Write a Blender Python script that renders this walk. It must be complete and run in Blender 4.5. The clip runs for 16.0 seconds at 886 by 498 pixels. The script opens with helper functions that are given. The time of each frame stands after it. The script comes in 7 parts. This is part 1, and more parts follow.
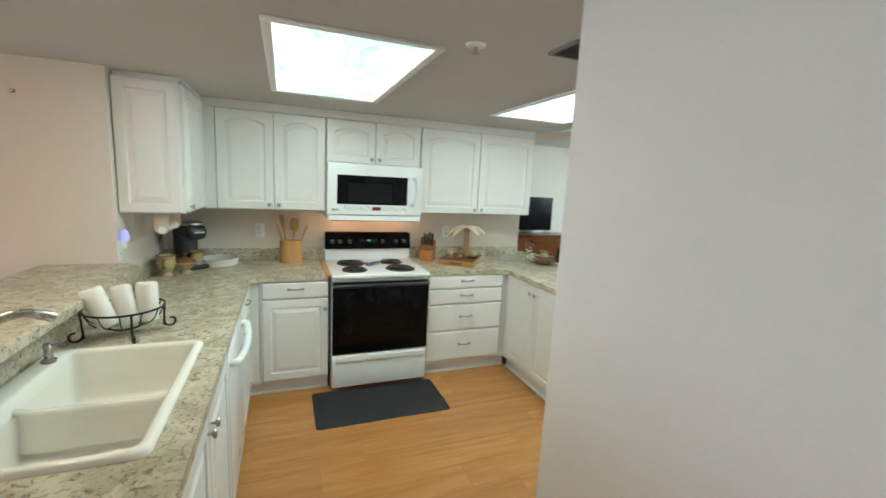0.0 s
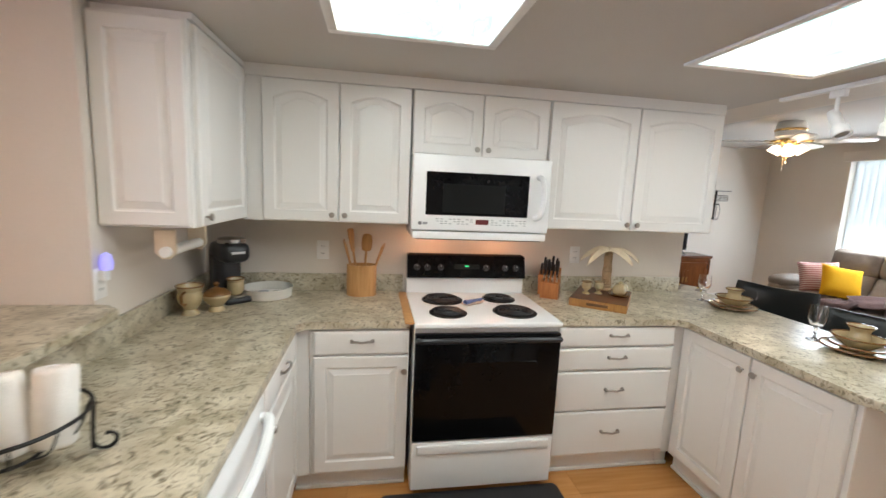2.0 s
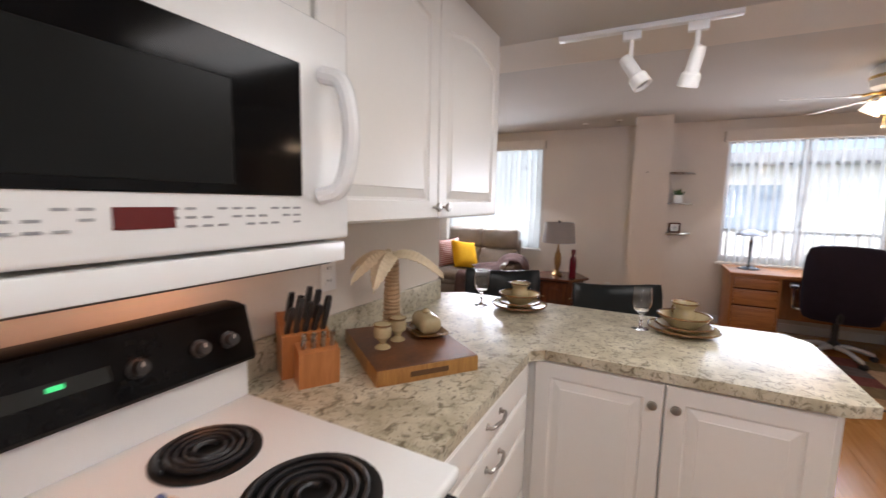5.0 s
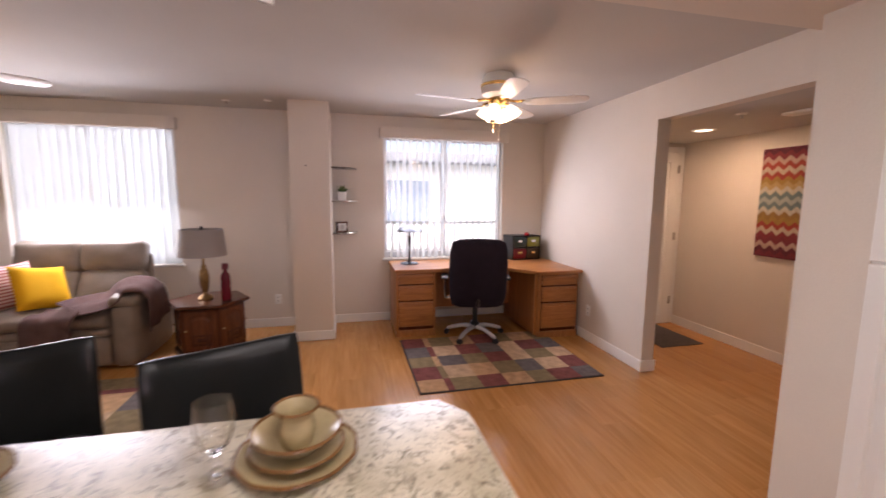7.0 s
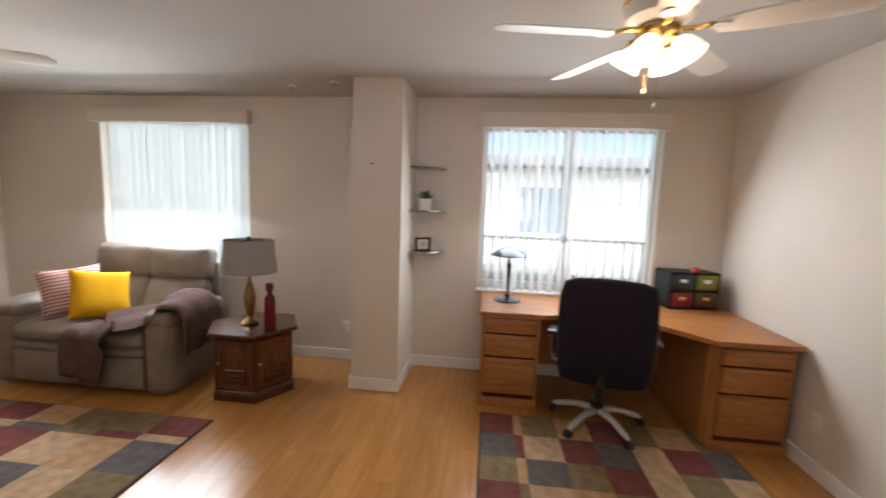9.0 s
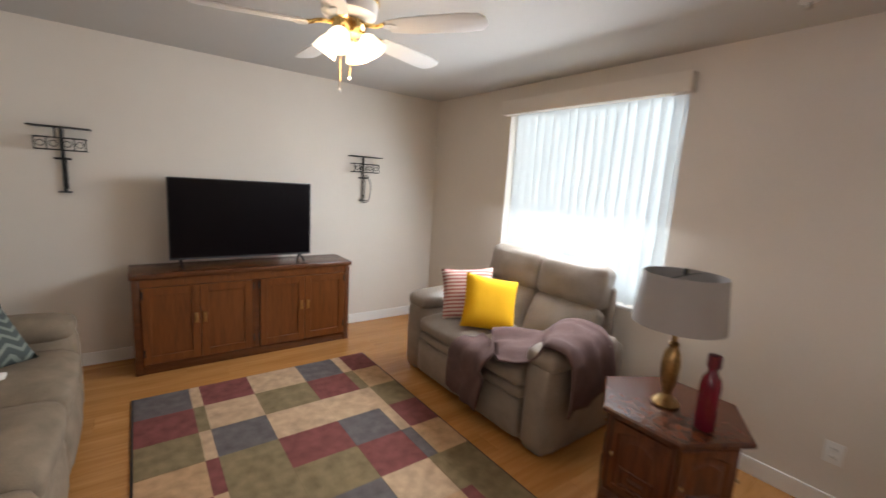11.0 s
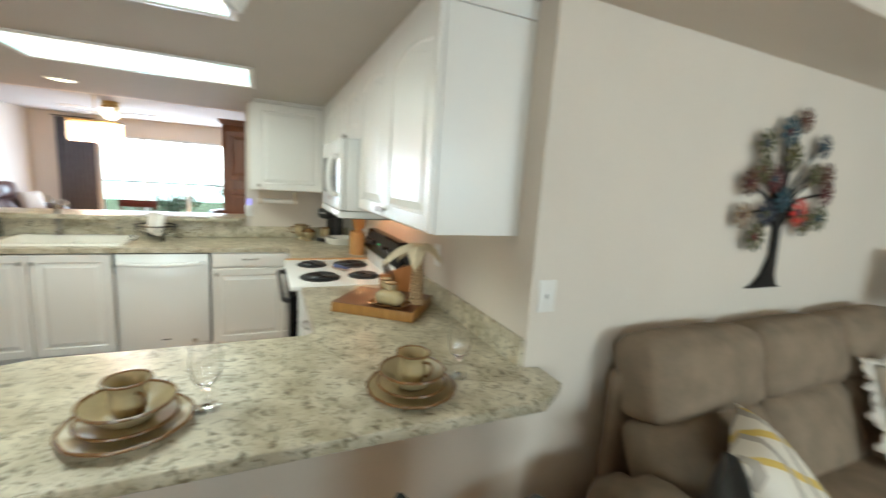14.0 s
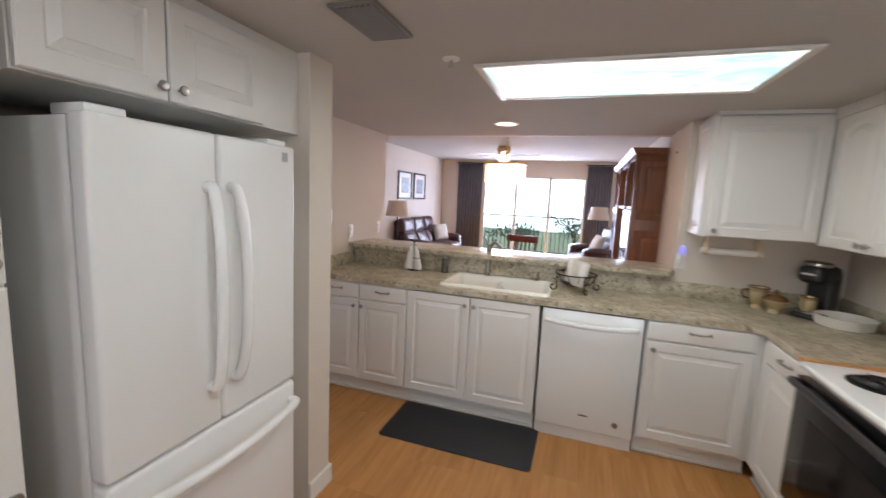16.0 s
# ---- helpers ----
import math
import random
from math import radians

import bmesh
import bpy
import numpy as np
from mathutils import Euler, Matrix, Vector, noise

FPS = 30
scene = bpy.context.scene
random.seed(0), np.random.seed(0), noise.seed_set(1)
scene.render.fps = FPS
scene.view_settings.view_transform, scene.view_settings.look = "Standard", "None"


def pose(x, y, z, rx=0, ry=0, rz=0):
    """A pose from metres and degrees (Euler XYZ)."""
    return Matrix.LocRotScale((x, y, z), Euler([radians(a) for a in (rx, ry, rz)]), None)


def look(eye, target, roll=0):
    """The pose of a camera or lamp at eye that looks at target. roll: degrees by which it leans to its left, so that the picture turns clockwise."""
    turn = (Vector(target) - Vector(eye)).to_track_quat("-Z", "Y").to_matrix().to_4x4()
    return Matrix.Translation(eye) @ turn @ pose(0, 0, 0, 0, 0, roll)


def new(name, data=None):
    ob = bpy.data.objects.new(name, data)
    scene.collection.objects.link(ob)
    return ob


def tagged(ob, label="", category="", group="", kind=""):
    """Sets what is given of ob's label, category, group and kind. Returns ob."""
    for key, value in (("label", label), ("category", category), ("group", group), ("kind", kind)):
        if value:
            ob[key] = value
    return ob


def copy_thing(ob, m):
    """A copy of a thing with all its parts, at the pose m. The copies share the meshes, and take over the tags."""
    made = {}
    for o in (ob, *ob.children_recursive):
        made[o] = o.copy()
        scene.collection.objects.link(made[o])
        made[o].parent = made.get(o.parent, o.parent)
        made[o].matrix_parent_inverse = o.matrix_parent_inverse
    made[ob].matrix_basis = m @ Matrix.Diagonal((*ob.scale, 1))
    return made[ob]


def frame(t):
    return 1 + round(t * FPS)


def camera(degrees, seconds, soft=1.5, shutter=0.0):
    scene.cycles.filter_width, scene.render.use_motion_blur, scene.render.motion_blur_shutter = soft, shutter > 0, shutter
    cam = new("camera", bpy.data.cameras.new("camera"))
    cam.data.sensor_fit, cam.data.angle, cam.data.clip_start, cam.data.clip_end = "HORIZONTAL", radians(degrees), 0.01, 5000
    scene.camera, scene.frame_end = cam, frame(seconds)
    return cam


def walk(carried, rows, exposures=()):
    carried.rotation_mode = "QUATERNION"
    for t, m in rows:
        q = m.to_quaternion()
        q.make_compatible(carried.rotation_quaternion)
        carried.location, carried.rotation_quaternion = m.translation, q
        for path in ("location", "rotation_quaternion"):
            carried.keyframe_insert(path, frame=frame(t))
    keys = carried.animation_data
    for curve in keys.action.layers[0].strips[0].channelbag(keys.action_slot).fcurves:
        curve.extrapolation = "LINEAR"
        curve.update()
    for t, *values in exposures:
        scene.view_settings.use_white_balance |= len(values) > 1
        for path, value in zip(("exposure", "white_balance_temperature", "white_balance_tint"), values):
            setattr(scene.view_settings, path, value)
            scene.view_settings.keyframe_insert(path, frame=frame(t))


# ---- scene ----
cam = camera(94.5, 16.0, shutter=0.4)
PATH = [
    (0, (-0.103, -0.043, 1.63), (0.615, 1.797, 1.312), 2.9),
    (0.5, (-0.037, 0.163, 1.631), (0.429, 2.082, 1.312), 2.7),
    (1, (-0.045, 0.447, 1.601), (0.25, 2.401, 1.29), 2.6),
    (1.5, (-0.042, 0.741, 1.601), (0.202, 2.703, 1.302), 2.6),
    (2, (0.014, 1.079, 1.558), (0.343, 3.031, 1.276), 2.6),
    (2.5, (0.066, 1.366, 1.511), (0.588, 3.279, 1.253), 2.5),
    (3, (0.058, 1.699, 1.455), (0.846, 3.524, 1.237), 1.9),
    (3.2, (0.074, 1.816, 1.455), (0.959, 3.595, 1.229), 1.5),
    (5.3, (0.429, 2.715, 1.425), (2.28, 3.431, 1.18), 1.0),
    (5.5, (0.535, 2.729, 1.46), (2.433, 3.306, 1.202), 0.9),
    (6, (0.775, 2.721, 1.495), (2.748, 2.915, 1.232), 0.7),
    (6.5, (1.05, 2.622, 1.480), (3.028, 2.466, 1.226), 0.5),
    (7, (1.286, 2.418, 1.498), (3.217, 1.962, 1.248), 0.5),
    (7.5, (1.545, 2.105, 1.5), (3.444, 1.517, 1.284), 0.6),
    (8, (1.839, 1.889, 1.533), (3.76, 1.376, 1.311), 1.0),
    (8.5, (2.202, 1.809, 1.545), (4.178, 1.586, 1.325), 1.5),
    (9, (2.548, 1.902, 1.528), (4.523, 2.118, 1.3), 2.0),
    (9.5, (2.817, 2.126, 1.481), (4.697, 2.768, 1.253), 2.7),
    (9.7, (2.935, 2.212, 1.508), (4.742, 3.034, 1.263), 2.7),
    (11.8, (3.557, 3.222, 1.538), (4.133, 5.109, 1.212), 4.3),
    (12, (3.567, 3.25, 1.536), (3.925, 5.191, 1.211), 4.3),
    (12.5, (3.563, 3.254, 1.542), (3.25, 5.201, 1.205), 4.0),
    (12.8, (3.586, 3.207, 1.536), (2.873, 5.045, 1.2), 4.0),
    (13, (3.52, 3.179, 1.535), (2.59, 4.917, 1.194), 4.3),
    (13.4, (3.455, 3.051, 1.533), (2.084, 4.473, 1.218), 3.9),
    (13.5, (3.424, 3.021, 1.533), (1.956, 4.342, 1.217), 3.8),
    (13.6, (3.39, 2.982, 1.538), (1.842, 4.208, 1.223), 3.9),
    (14, (3.293, 2.825, 1.532), (1.489, 3.63, 1.218), 3.8),
    (14.5, (3.154, 2.682, 1.537), (1.2, 2.979, 1.229), 3.3),
    (15, (2.953, 2.524, 1.524), (0.976, 2.42, 1.235), 3.2),
    (15.5, (2.653, 2.327, 1.542), (0.719, 1.903, 1.265), 2.9),
    (16, (2.319, 2.026, 1.553), (0.439, 1.393, 1.294), 2.7),
]
EXPOSURES = [(0, 0.86, 5700, -11), (0.5, 0.86, 5750, -9), (1.0, 0.8, 5850, -5), (1.5, 0.82, 6200, 8), (2.5, 0.77, 6100, 8), (3.0, 0.65, 6150, 10), (5.5, 0.5, 6500, 24), (6, 0.36, 6650, 31), (6.5, 0.45, 6850, 32), (7, 0.7, 6800, 30), (7.5, 0.75, 6700, 22), (8, 0.8, 6700, 22), (8.5, 0.75, 6800, 17), (9.5, 0.42, 6500, 10), (12, 0.9, 6600, 12), (12.5, 0.97, 6800, 10), (13.5, 1.15, 6500, 6), (14, 0.85, 6250, -4), (14.5, 0.6, 6300, -7), (15, 0.38, 6250, -6), (15.5, 0.26, 6300, 6), (16, 0.34, 6200, 12)]
walk(cam, [(t, look(eye, target, roll)) for t, eye, target, roll in PATH], EXPOSURES)

# ---- light ----
NORTH, WEST, TREE, EAST, TVW, SOUTH = 3.66, -0.97, 2.18, 6.205, 6.825, -0.06
KC, DC = 2.14, 2.43
world = bpy.data.worlds.new("world")
scene.world = world
world.use_nodes = True
wn = world.node_tree.nodes
sky = wn.new("ShaderNodeTexSky")
sky.sky_type, sky.sun_disc, sky.sun_elevation, sky.sun_rotation = "NISHITA", False, radians(50), radians(241)
world.node_tree.links.new(sky.outputs[0], wn["Background"].inputs[0])
wn["Background"].inputs[1].default_value = 0.15
sun = new("sun", bpy.data.lights.new("sun", "SUN"))
sun.data.energy, sun.data.angle, sun.data.color = 2.6, radians(0.5), (1, 0.94, 0.85)
sun.matrix_world = look((-16, -9, 22), (0, 0, 0))


def area_lamp(name, m, sx, sy, power, colour):
    lamp = new(name, bpy.data.lights.new(name, "AREA"))
    lamp.data.shape, lamp.data.size, lamp.data.size_y, lamp.data.energy, lamp.data.color = "RECTANGLE", sx, sy, power, colour
    lamp.matrix_world = m
    return lamp


def point_lamp(name, at, power, colour, radius=0.06):
    lamp = new(name, bpy.data.lights.new(name, "POINT"))
    lamp.data.energy, lamp.data.color, lamp.data.shadow_soft_size = power, colour, radius
    lamp.location = at
    return lamp


DAY = (0.86, 0.93, 1.0)
WARM = (1.0, 0.72, 0.46)
area_lamp("window_light", look((EAST + 0.082, 1.24, 1.49), (0, 1.24, 1.35)), 1.42, 1.36, 7, DAY)
area_lamp("window_light", look((EAST - 0.13, 1.24, 1.62), (EAST - 2.13, 1.24, 0.57)), 1.40, 0.5, 20, DAY)
area_lamp("window_light", look((EAST + 0.082, 4.91, 1.49), (0, 4.91, 1.35)), 1.42, 1.36, 13, DAY)
area_lamp("window_light", look((EAST - 0.13, 4.91, 1.62), (EAST - 2.13, 4.91, 0.57)), 1.40, 0.5, 34, DAY)
area_lamp("window_light", look((-8.06, 0.78, 1.1), (0, 0.7, 0.9)), 2.4, 2.0, 120, (0.66, 0.74, 1.0))
area_lamp("ceiling_panel_light", look((0.165, 2.1, KC - 0.02), (0.165, 2.1, 0)), 0.5, 1.1, 7, (1.0, 0.98, 0.93))
area_lamp("ceiling_panel_light", look((1.64, 2.1, KC - 0.02), (1.64, 2.1, 0)), 0.5, 1.1, 7, (1.0, 0.98, 0.93))


# ---- materials ----
def material(name, colour, rough=0.5, metal=0.0, vary=0.06, scale=6.0, grain=60.0, bump=0.05, spec=0.5, second=None, detail=4.0):
    """A node material: base colour mottled at two scales, roughness variation and fine relief."""
    m = bpy.data.materials.new(name)
    m.use_nodes = True
    n, l = m.node_tree.nodes, m.node_tree.links
    b = n["Principled BSDF"]
    tc = n.new("ShaderNodeTexCoord")
    big, fine = n.new("ShaderNodeTexNoise"), n.new("ShaderNodeTexNoise")
    big.inputs["Scale"].default_value, fine.inputs["Scale"].default_value = scale, grain
    big.inputs["Detail"].default_value, fine.inputs["Detail"].default_value = detail, 3.0
    for k in (big, fine):
        l.new(tc.outputs["Object"], k.inputs["Vector"])
    add = n.new("ShaderNodeMath")
    add.operation = "MULTIPLY_ADD"
    add.inputs[1].default_value = 0.35
    l.new(fine.outputs[0], add.inputs[0])
    sc = n.new("ShaderNodeMath")
    sc.operation = "MULTIPLY"
    sc.inputs[1].default_value = 0.65
    l.new(big.outputs[0], sc.inputs[0])
    l.new(sc.outputs[0], add.inputs[2])
    ramp = n.new("ShaderNodeValToRGB")
    ramp.color_ramp.elements[0].position, ramp.color_ramp.elements[1].position = 0.3, 0.7
    lo = second or tuple(c * (1 - vary) for c in colour)
    hi = colour if second else tuple(min(1, c * (1 + vary)) for c in colour)
    ramp.color_ramp.elements[0].color, ramp.color_ramp.elements[1].color = (*lo, 1), (*hi, 1)
    l.new(add.outputs[0], ramp.inputs[0])
    l.new(ramp.outputs[0], b.inputs["Base Color"])
    rr = n.new("ShaderNodeMapRange")
    rr.inputs[3].default_value, rr.inputs[4].default_value = max(0.02, rough - 0.06), min(1, rough + 0.06)
    l.new(add.outputs[0], rr.inputs[0])
    l.new(rr.outputs[0], b.inputs["Roughness"])
    b.inputs["Metallic"].default_value = metal
    b.inputs["Specular IOR Level"].default_value = spec
    if bump:
        bp = n.new("ShaderNodeBump")
        bp.inputs["Strength"].default_value, bp.inputs["Distance"].default_value = bump, 0.004
        l.new(fine.outputs[0], bp.inputs["Height"])
        l.new(bp.outputs[0], b.inputs["Normal"])
    return m


def wood(name, dark, light, axis=0, scale=3.0, rough=0.35, stretch=12.0, bump=0.05, island=0.0):
    """Wood with grain running along one axis."""
    m = bpy.data.materials.new(name)
    m.use_nodes = True
    n, l = m.node_tree.nodes, m.node_tree.links
    b = n["Principled BSDF"]
    tc, mp = n.new("ShaderNodeTexCoord"), n.new("ShaderNodeMapping")
    s = [stretch * scale] * 3
    s[axis] = scale
    mp.inputs["Scale"].default_value = s
    l.new(tc.outputs["Object"], mp.inputs["Vector"])
    info = n.new("ShaderNodeObjectInfo")
    shift = n.new("ShaderNodeVectorMath")
    shift.operation = "SCALE"
    shift.inputs[0].default_value = (37, 53, 71)
    l.new(info.outputs["Random"], shift.inputs["Scale"])
    plus = n.new("ShaderNodeVectorMath")
    l.new(mp.outputs[0], plus.inputs[0])
    l.new(shift.outputs[0], plus.inputs[1])
    g1, g2 = n.new("ShaderNodeTexNoise"), n.new("ShaderNodeTexNoise")
    g1.inputs["Scale"].default_value, g2.inputs["Scale"].default_value = 0.6, 2.4
    g1.inputs["Detail"].default_value, g2.inputs["Detail"].default_value = 5, 3
    g1.inputs["Distortion"].default_value = 0.6
    l.new(plus.outputs[0], g1.inputs["Vector"])
    l.new(plus.outputs[0], g2.inputs["Vector"])
    mix = n.new("ShaderNodeMath")
    mix.operation = "MULTIPLY_ADD"
    mix.inputs[1].default_value = 0.4
    l.new(g2.outputs[0], mix.inputs[0])
    half = n.new("ShaderNodeMath")
    half.operation = "MULTIPLY"
    half.inputs[1].default_value = 0.6
    l.new(g1.outputs[0], half.inputs[0])
    l.new(half.outputs[0], mix.inputs[2])
    ramp = n.new("ShaderNodeValToRGB")
    ramp.color_ramp.elements[0].position, ramp.color_ramp.elements[1].position = 0.34, 0.66
    ramp.color_ramp.elements[0].color, ramp.color_ramp.elements[1].color = (*dark, 1), (*light, 1)
    l.new(mix.outputs[0], ramp.inputs[0])
    hsv = n.new("ShaderNodeHueSaturation")
    mr = n.new("ShaderNodeMapRange")
    mr.inputs[3].default_value, mr.inputs[4].default_value = 1 - island, 1 + island
    l.new(info.outputs["Random"], mr.inputs[0])
    l.new(mr.outputs[0], hsv.inputs["Value"])
    l.new(ramp.outputs[0], hsv.inputs["Color"])
    l.new(hsv.outputs[0], b.inputs["Base Color"])
    b.inputs["Roughness"].default_value = rough
    bp = n.new("ShaderNodeBump")
    bp.inputs["Strength"].default_value, bp.inputs["Distance"].default_value = bump, 0.003
    l.new(mix.outputs[0], bp.inputs["Height"])
    l.new(bp.outputs[0], b.inputs["Normal"])
    return m


def stone_laminate(name):
    """Cream counter laminate with grey-green veins and brown flecks."""
    m = bpy.data.materials.new(name)
    m.use_nodes = True
    n, l = m.node_tree.nodes, m.node_tree.links
    b = n["Principled BSDF"]
    tc = n.new("ShaderNodeTexCoord")
    cloud, veins, fleck = (n.new("ShaderNodeTexNoise") for _ in range(3))
    for k, s, d, w in ((cloud, 9, 6, 0.6), (veins, 42, 5, 1.1), (fleck, 120, 3, 0.4)):
        k.inputs["Scale"].default_value, k.inputs["Detail"].default_value, k.inputs["Distortion"].default_value = s, d, w
        l.new(tc.outputs["Object"], k.inputs["Vector"])
    r1 = n.new("ShaderNodeValToRGB")
    r1.color_ramp.elements[0].position, r1.color_ramp.elements[1].position = 0.36, 0.62
    r1.color_ramp.elements[0].color, r1.color_ramp.elements[1].color = (0.41, 0.36, 0.25, 1), (0.63, 0.58, 0.45, 1)
    l.new(cloud.outputs[0], r1.inputs[0])
    r2 = n.new("ShaderNodeValToRGB")
    r2.color_ramp.elements[0].position, r2.color_ramp.elements[1].position = 0.52, 0.68
    r2.color_ramp.elements[0].color, r2.color_ramp.elements[1].color = (0, 0, 0, 1), (1, 1, 1, 1)
    l.new(veins.outputs[0], r2.inputs[0])
    m1 = n.new("ShaderNodeMix")
    m1.data_type = "RGBA"
    l.new(r2.outputs[0], m1.inputs["Factor"])
    l.new(r1.outputs[0], m1.inputs["A"])
    m1.inputs["B"].default_value = (0.165, 0.135, 0.08, 1)
    r3 = n.new("ShaderNodeValToRGB")
    r3.color_ramp.elements[0].position, r3.color_ramp.elements[1].position = 0.60, 0.70
    r3.color_ramp.elements[0].color, r3.color_ramp.elements[1].color = (0, 0, 0, 1), (0.7, 0.7, 0.7, 1)
    l.new(fleck.outputs[0], r3.inputs[0])
    m2 = n.new("ShaderNodeMix")
    m2.data_type = "RGBA"
    l.new(r3.outputs[0], m2.inputs["Factor"])
    l.new(m1.outputs["Result"], m2.inputs["A"])
    m2.inputs["B"].default_value = (0.13, 0.10, 0.075, 1)
    l.new(m2.outputs["Result"], b.inputs["Base Color"])
    b.inputs["Roughness"].default_value = 0.33
    return m


def glass(name, tint=(1, 1, 1), rough=0.0):
    m = bpy.data.materials.new(name)
    m.use_nodes = True
    b = m.node_tree.nodes["Principled BSDF"]
    b.inputs["Base Color"].default_value = (*tint, 1)
    b.inputs["Transmission Weight"].default_value = 1
    b.inputs["Roughness"].default_value, b.inputs["IOR"].default_value = rough, 1.45
    return m


def printed_glow(name, strength):
    """A lit diffuser printed with a pale beach scene: white clouds, turquoise and cream bands."""
    m = bpy.data.materials.new(name)
    m.use_nodes = True
    n, l = m.node_tree.nodes, m.node_tree.links
    b = n["Principled BSDF"]
    tc, mp, nz, rp = n.new("ShaderNodeTexCoord"), n.new("ShaderNodeMapping"), n.new("ShaderNodeTexNoise"), n.new("ShaderNodeValToRGB")
    mp.inputs["Scale"].default_value = (6.0, 1.6, 1.0)
    nz.inputs["Scale"].default_value, nz.inputs["Detail"].default_value, nz.inputs["Distortion"].default_value = 1.0, 4.0, 0.8
    l.new(tc.outputs["Object"], mp.inputs[0])
    l.new(mp.outputs[0], nz.inputs["Vector"])
    l.new(nz.outputs[0], rp.inputs[0])
    e = rp.color_ramp.elements
    e[0].position, e[0].color = 0.30, (0.95, 0.86, 0.55, 1)
    e[1].position, e[1].color = 0.42, (1.0, 0.98, 0.92, 1)
    for q, c in ((0.50, (0.92, 1.0, 0.98, 1)), (0.58, (0.42, 0.86, 0.84, 1)), (0.66, (0.85, 0.97, 1.0, 1)), (0.75, (0.66, 0.88, 0.97, 1))):
        k = e.new(q)
        k.color = c
    l.new(rp.outputs[0], b.inputs["Emission Color"])
    l.new(rp.outputs[0], b.inputs["Base Color"])
    b.inputs["Emission Strength"].default_value = strength
    return m


def glow(name, colour, strength):
    m = bpy.data.materials.new(name)
    m.use_nodes = True
    b = m.node_tree.nodes["Principled BSDF"]
    b.inputs["Base Color"].default_value = (*colour, 1)
    b.inputs["Emission Color"].default_value = (*colour, 1)
    b.inputs["Emission Strength"].default_value = strength
    return m


def sheer(name, colour, through_part=0.5, clear=0.3):
    """Thin cloth: half reflects, half lets light through."""
    m = bpy.data.materials.new(name)
    m.use_nodes = True
    n, l = m.node_tree.nodes, m.node_tree.links
    n.remove(n["Principled BSDF"])
    d, t, x = n.new("ShaderNodeBsdfDiffuse"), n.new("ShaderNodeBsdfTranslucent"), n.new("ShaderNodeMixShader")
    d.inputs[0].default_value = t.inputs[0].default_value = (*colour, 1)
    x.inputs[0].default_value = through_part
    l.new(d.outputs[0], x.inputs[1])
    l.new(t.outputs[0], x.inputs[2])
    c, y = n.new("ShaderNodeBsdfTransparent"), n.new("ShaderNodeMixShader")
    y.inputs[0].default_value = clear
    l.new(x.outputs[0], y.inputs[1])
    l.new(c.outputs[0], y.inputs[2])
    l.new(y.outputs[0], n["Material Output"].inputs[0])
    return m


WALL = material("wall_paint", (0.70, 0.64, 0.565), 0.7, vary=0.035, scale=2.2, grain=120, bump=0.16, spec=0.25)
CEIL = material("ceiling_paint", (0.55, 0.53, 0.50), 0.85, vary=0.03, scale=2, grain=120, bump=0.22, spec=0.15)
TRIM = material("white_trim", (0.82, 0.81, 0.78), 0.4, vary=0.02, bump=0.02)
CAB = material("white_thermofoil", (0.80, 0.79, 0.76), 0.33, vary=0.015, scale=2, bump=0.01)
APPL = material("white_enamel", (0.84, 0.85, 0.84), 0.22, vary=0.01, scale=2, bump=0.015)
DARKGAP = material("dark_gap", (0.05, 0.05, 0.05), 0.7, vary=0.1)
BLACKG = material("black_glass", (0.004, 0.004, 0.0045), 0.10, vary=0.1, bump=0.0, spec=0.15)
BLACKP = material("black_plastic", (0.02, 0.02, 0.022), 0.35, vary=0.15)
BLACKM = material("black_iron", (0.02, 0.02, 0.02), 0.45, metal=0.6, vary=0.2)
NICKEL = material("brushed_nickel", (0.42, 0.40, 0.37), 0.28, metal=1.0, vary=0.08, bump=0.02)
CHROME = material("chrome", (0.75, 0.75, 0.76), 0.12, metal=1.0, vary=0.04, bump=0.0)
BRASS = material("brass", (0.72, 0.50, 0.20), 0.22, metal=1.0, vary=0.08, bump=0.0)
SILVER = material("silver_enamel", (0.62, 0.61, 0.60), 0.35, metal=0.5, vary=0.05, bump=0.0)
ANTIQUE = material("antique_brass", (0.32, 0.20, 0.085), 0.35, metal=0.9, vary=0.25, scale=30)
STONE = stone_laminate("counter_laminate")
SINKW = material("sink_enamel", (0.86, 0.84, 0.77), 0.18, vary=0.02, scale=2, bump=0.0)
PLANK = wood("plank_laminate", (0.41, 0.18, 0.048), (0.55, 0.27, 0.088), axis=0, scale=1.6, rough=0.24, island=0.06, bump=0.02)
OAK = wood("honey_oak", (0.29, 0.105, 0.028), (0.48, 0.20, 0.062), axis=2, scale=4, rough=0.35)
OAKX = wood("honey_oak_level", (0.29, 0.105, 0.028), (0.48, 0.20, 0.062), axis=1, scale=4, rough=0.35)
CHERRY = wood("dark_cherry", (0.05, 0.014, 0.006), (0.11, 0.032, 0.012), axis=2, scale=4, rough=0.25)
WALNUT = wood("brown_console_wood", (0.095, 0.028, 0.007), (0.185, 0.060, 0.015), axis=2, scale=4, rough=0.3)
WALNUTD = wood("console_top_wood", (0.07, 0.022, 0.008), (0.13, 0.045, 0.016), axis=0, scale=4, rough=0.25)
BAMBOO = wood("bamboo", (0.42, 0.21, 0.07), (0.58, 0.33, 0.13), axis=2, scale=5, rough=0.4)
BLOCKW = material("burnt_acacia", (0.20, 0.075, 0.028), 0.38, second=(0.045, 0.016, 0.008), scale=7, grain=70, bump=0.1, detail=2)
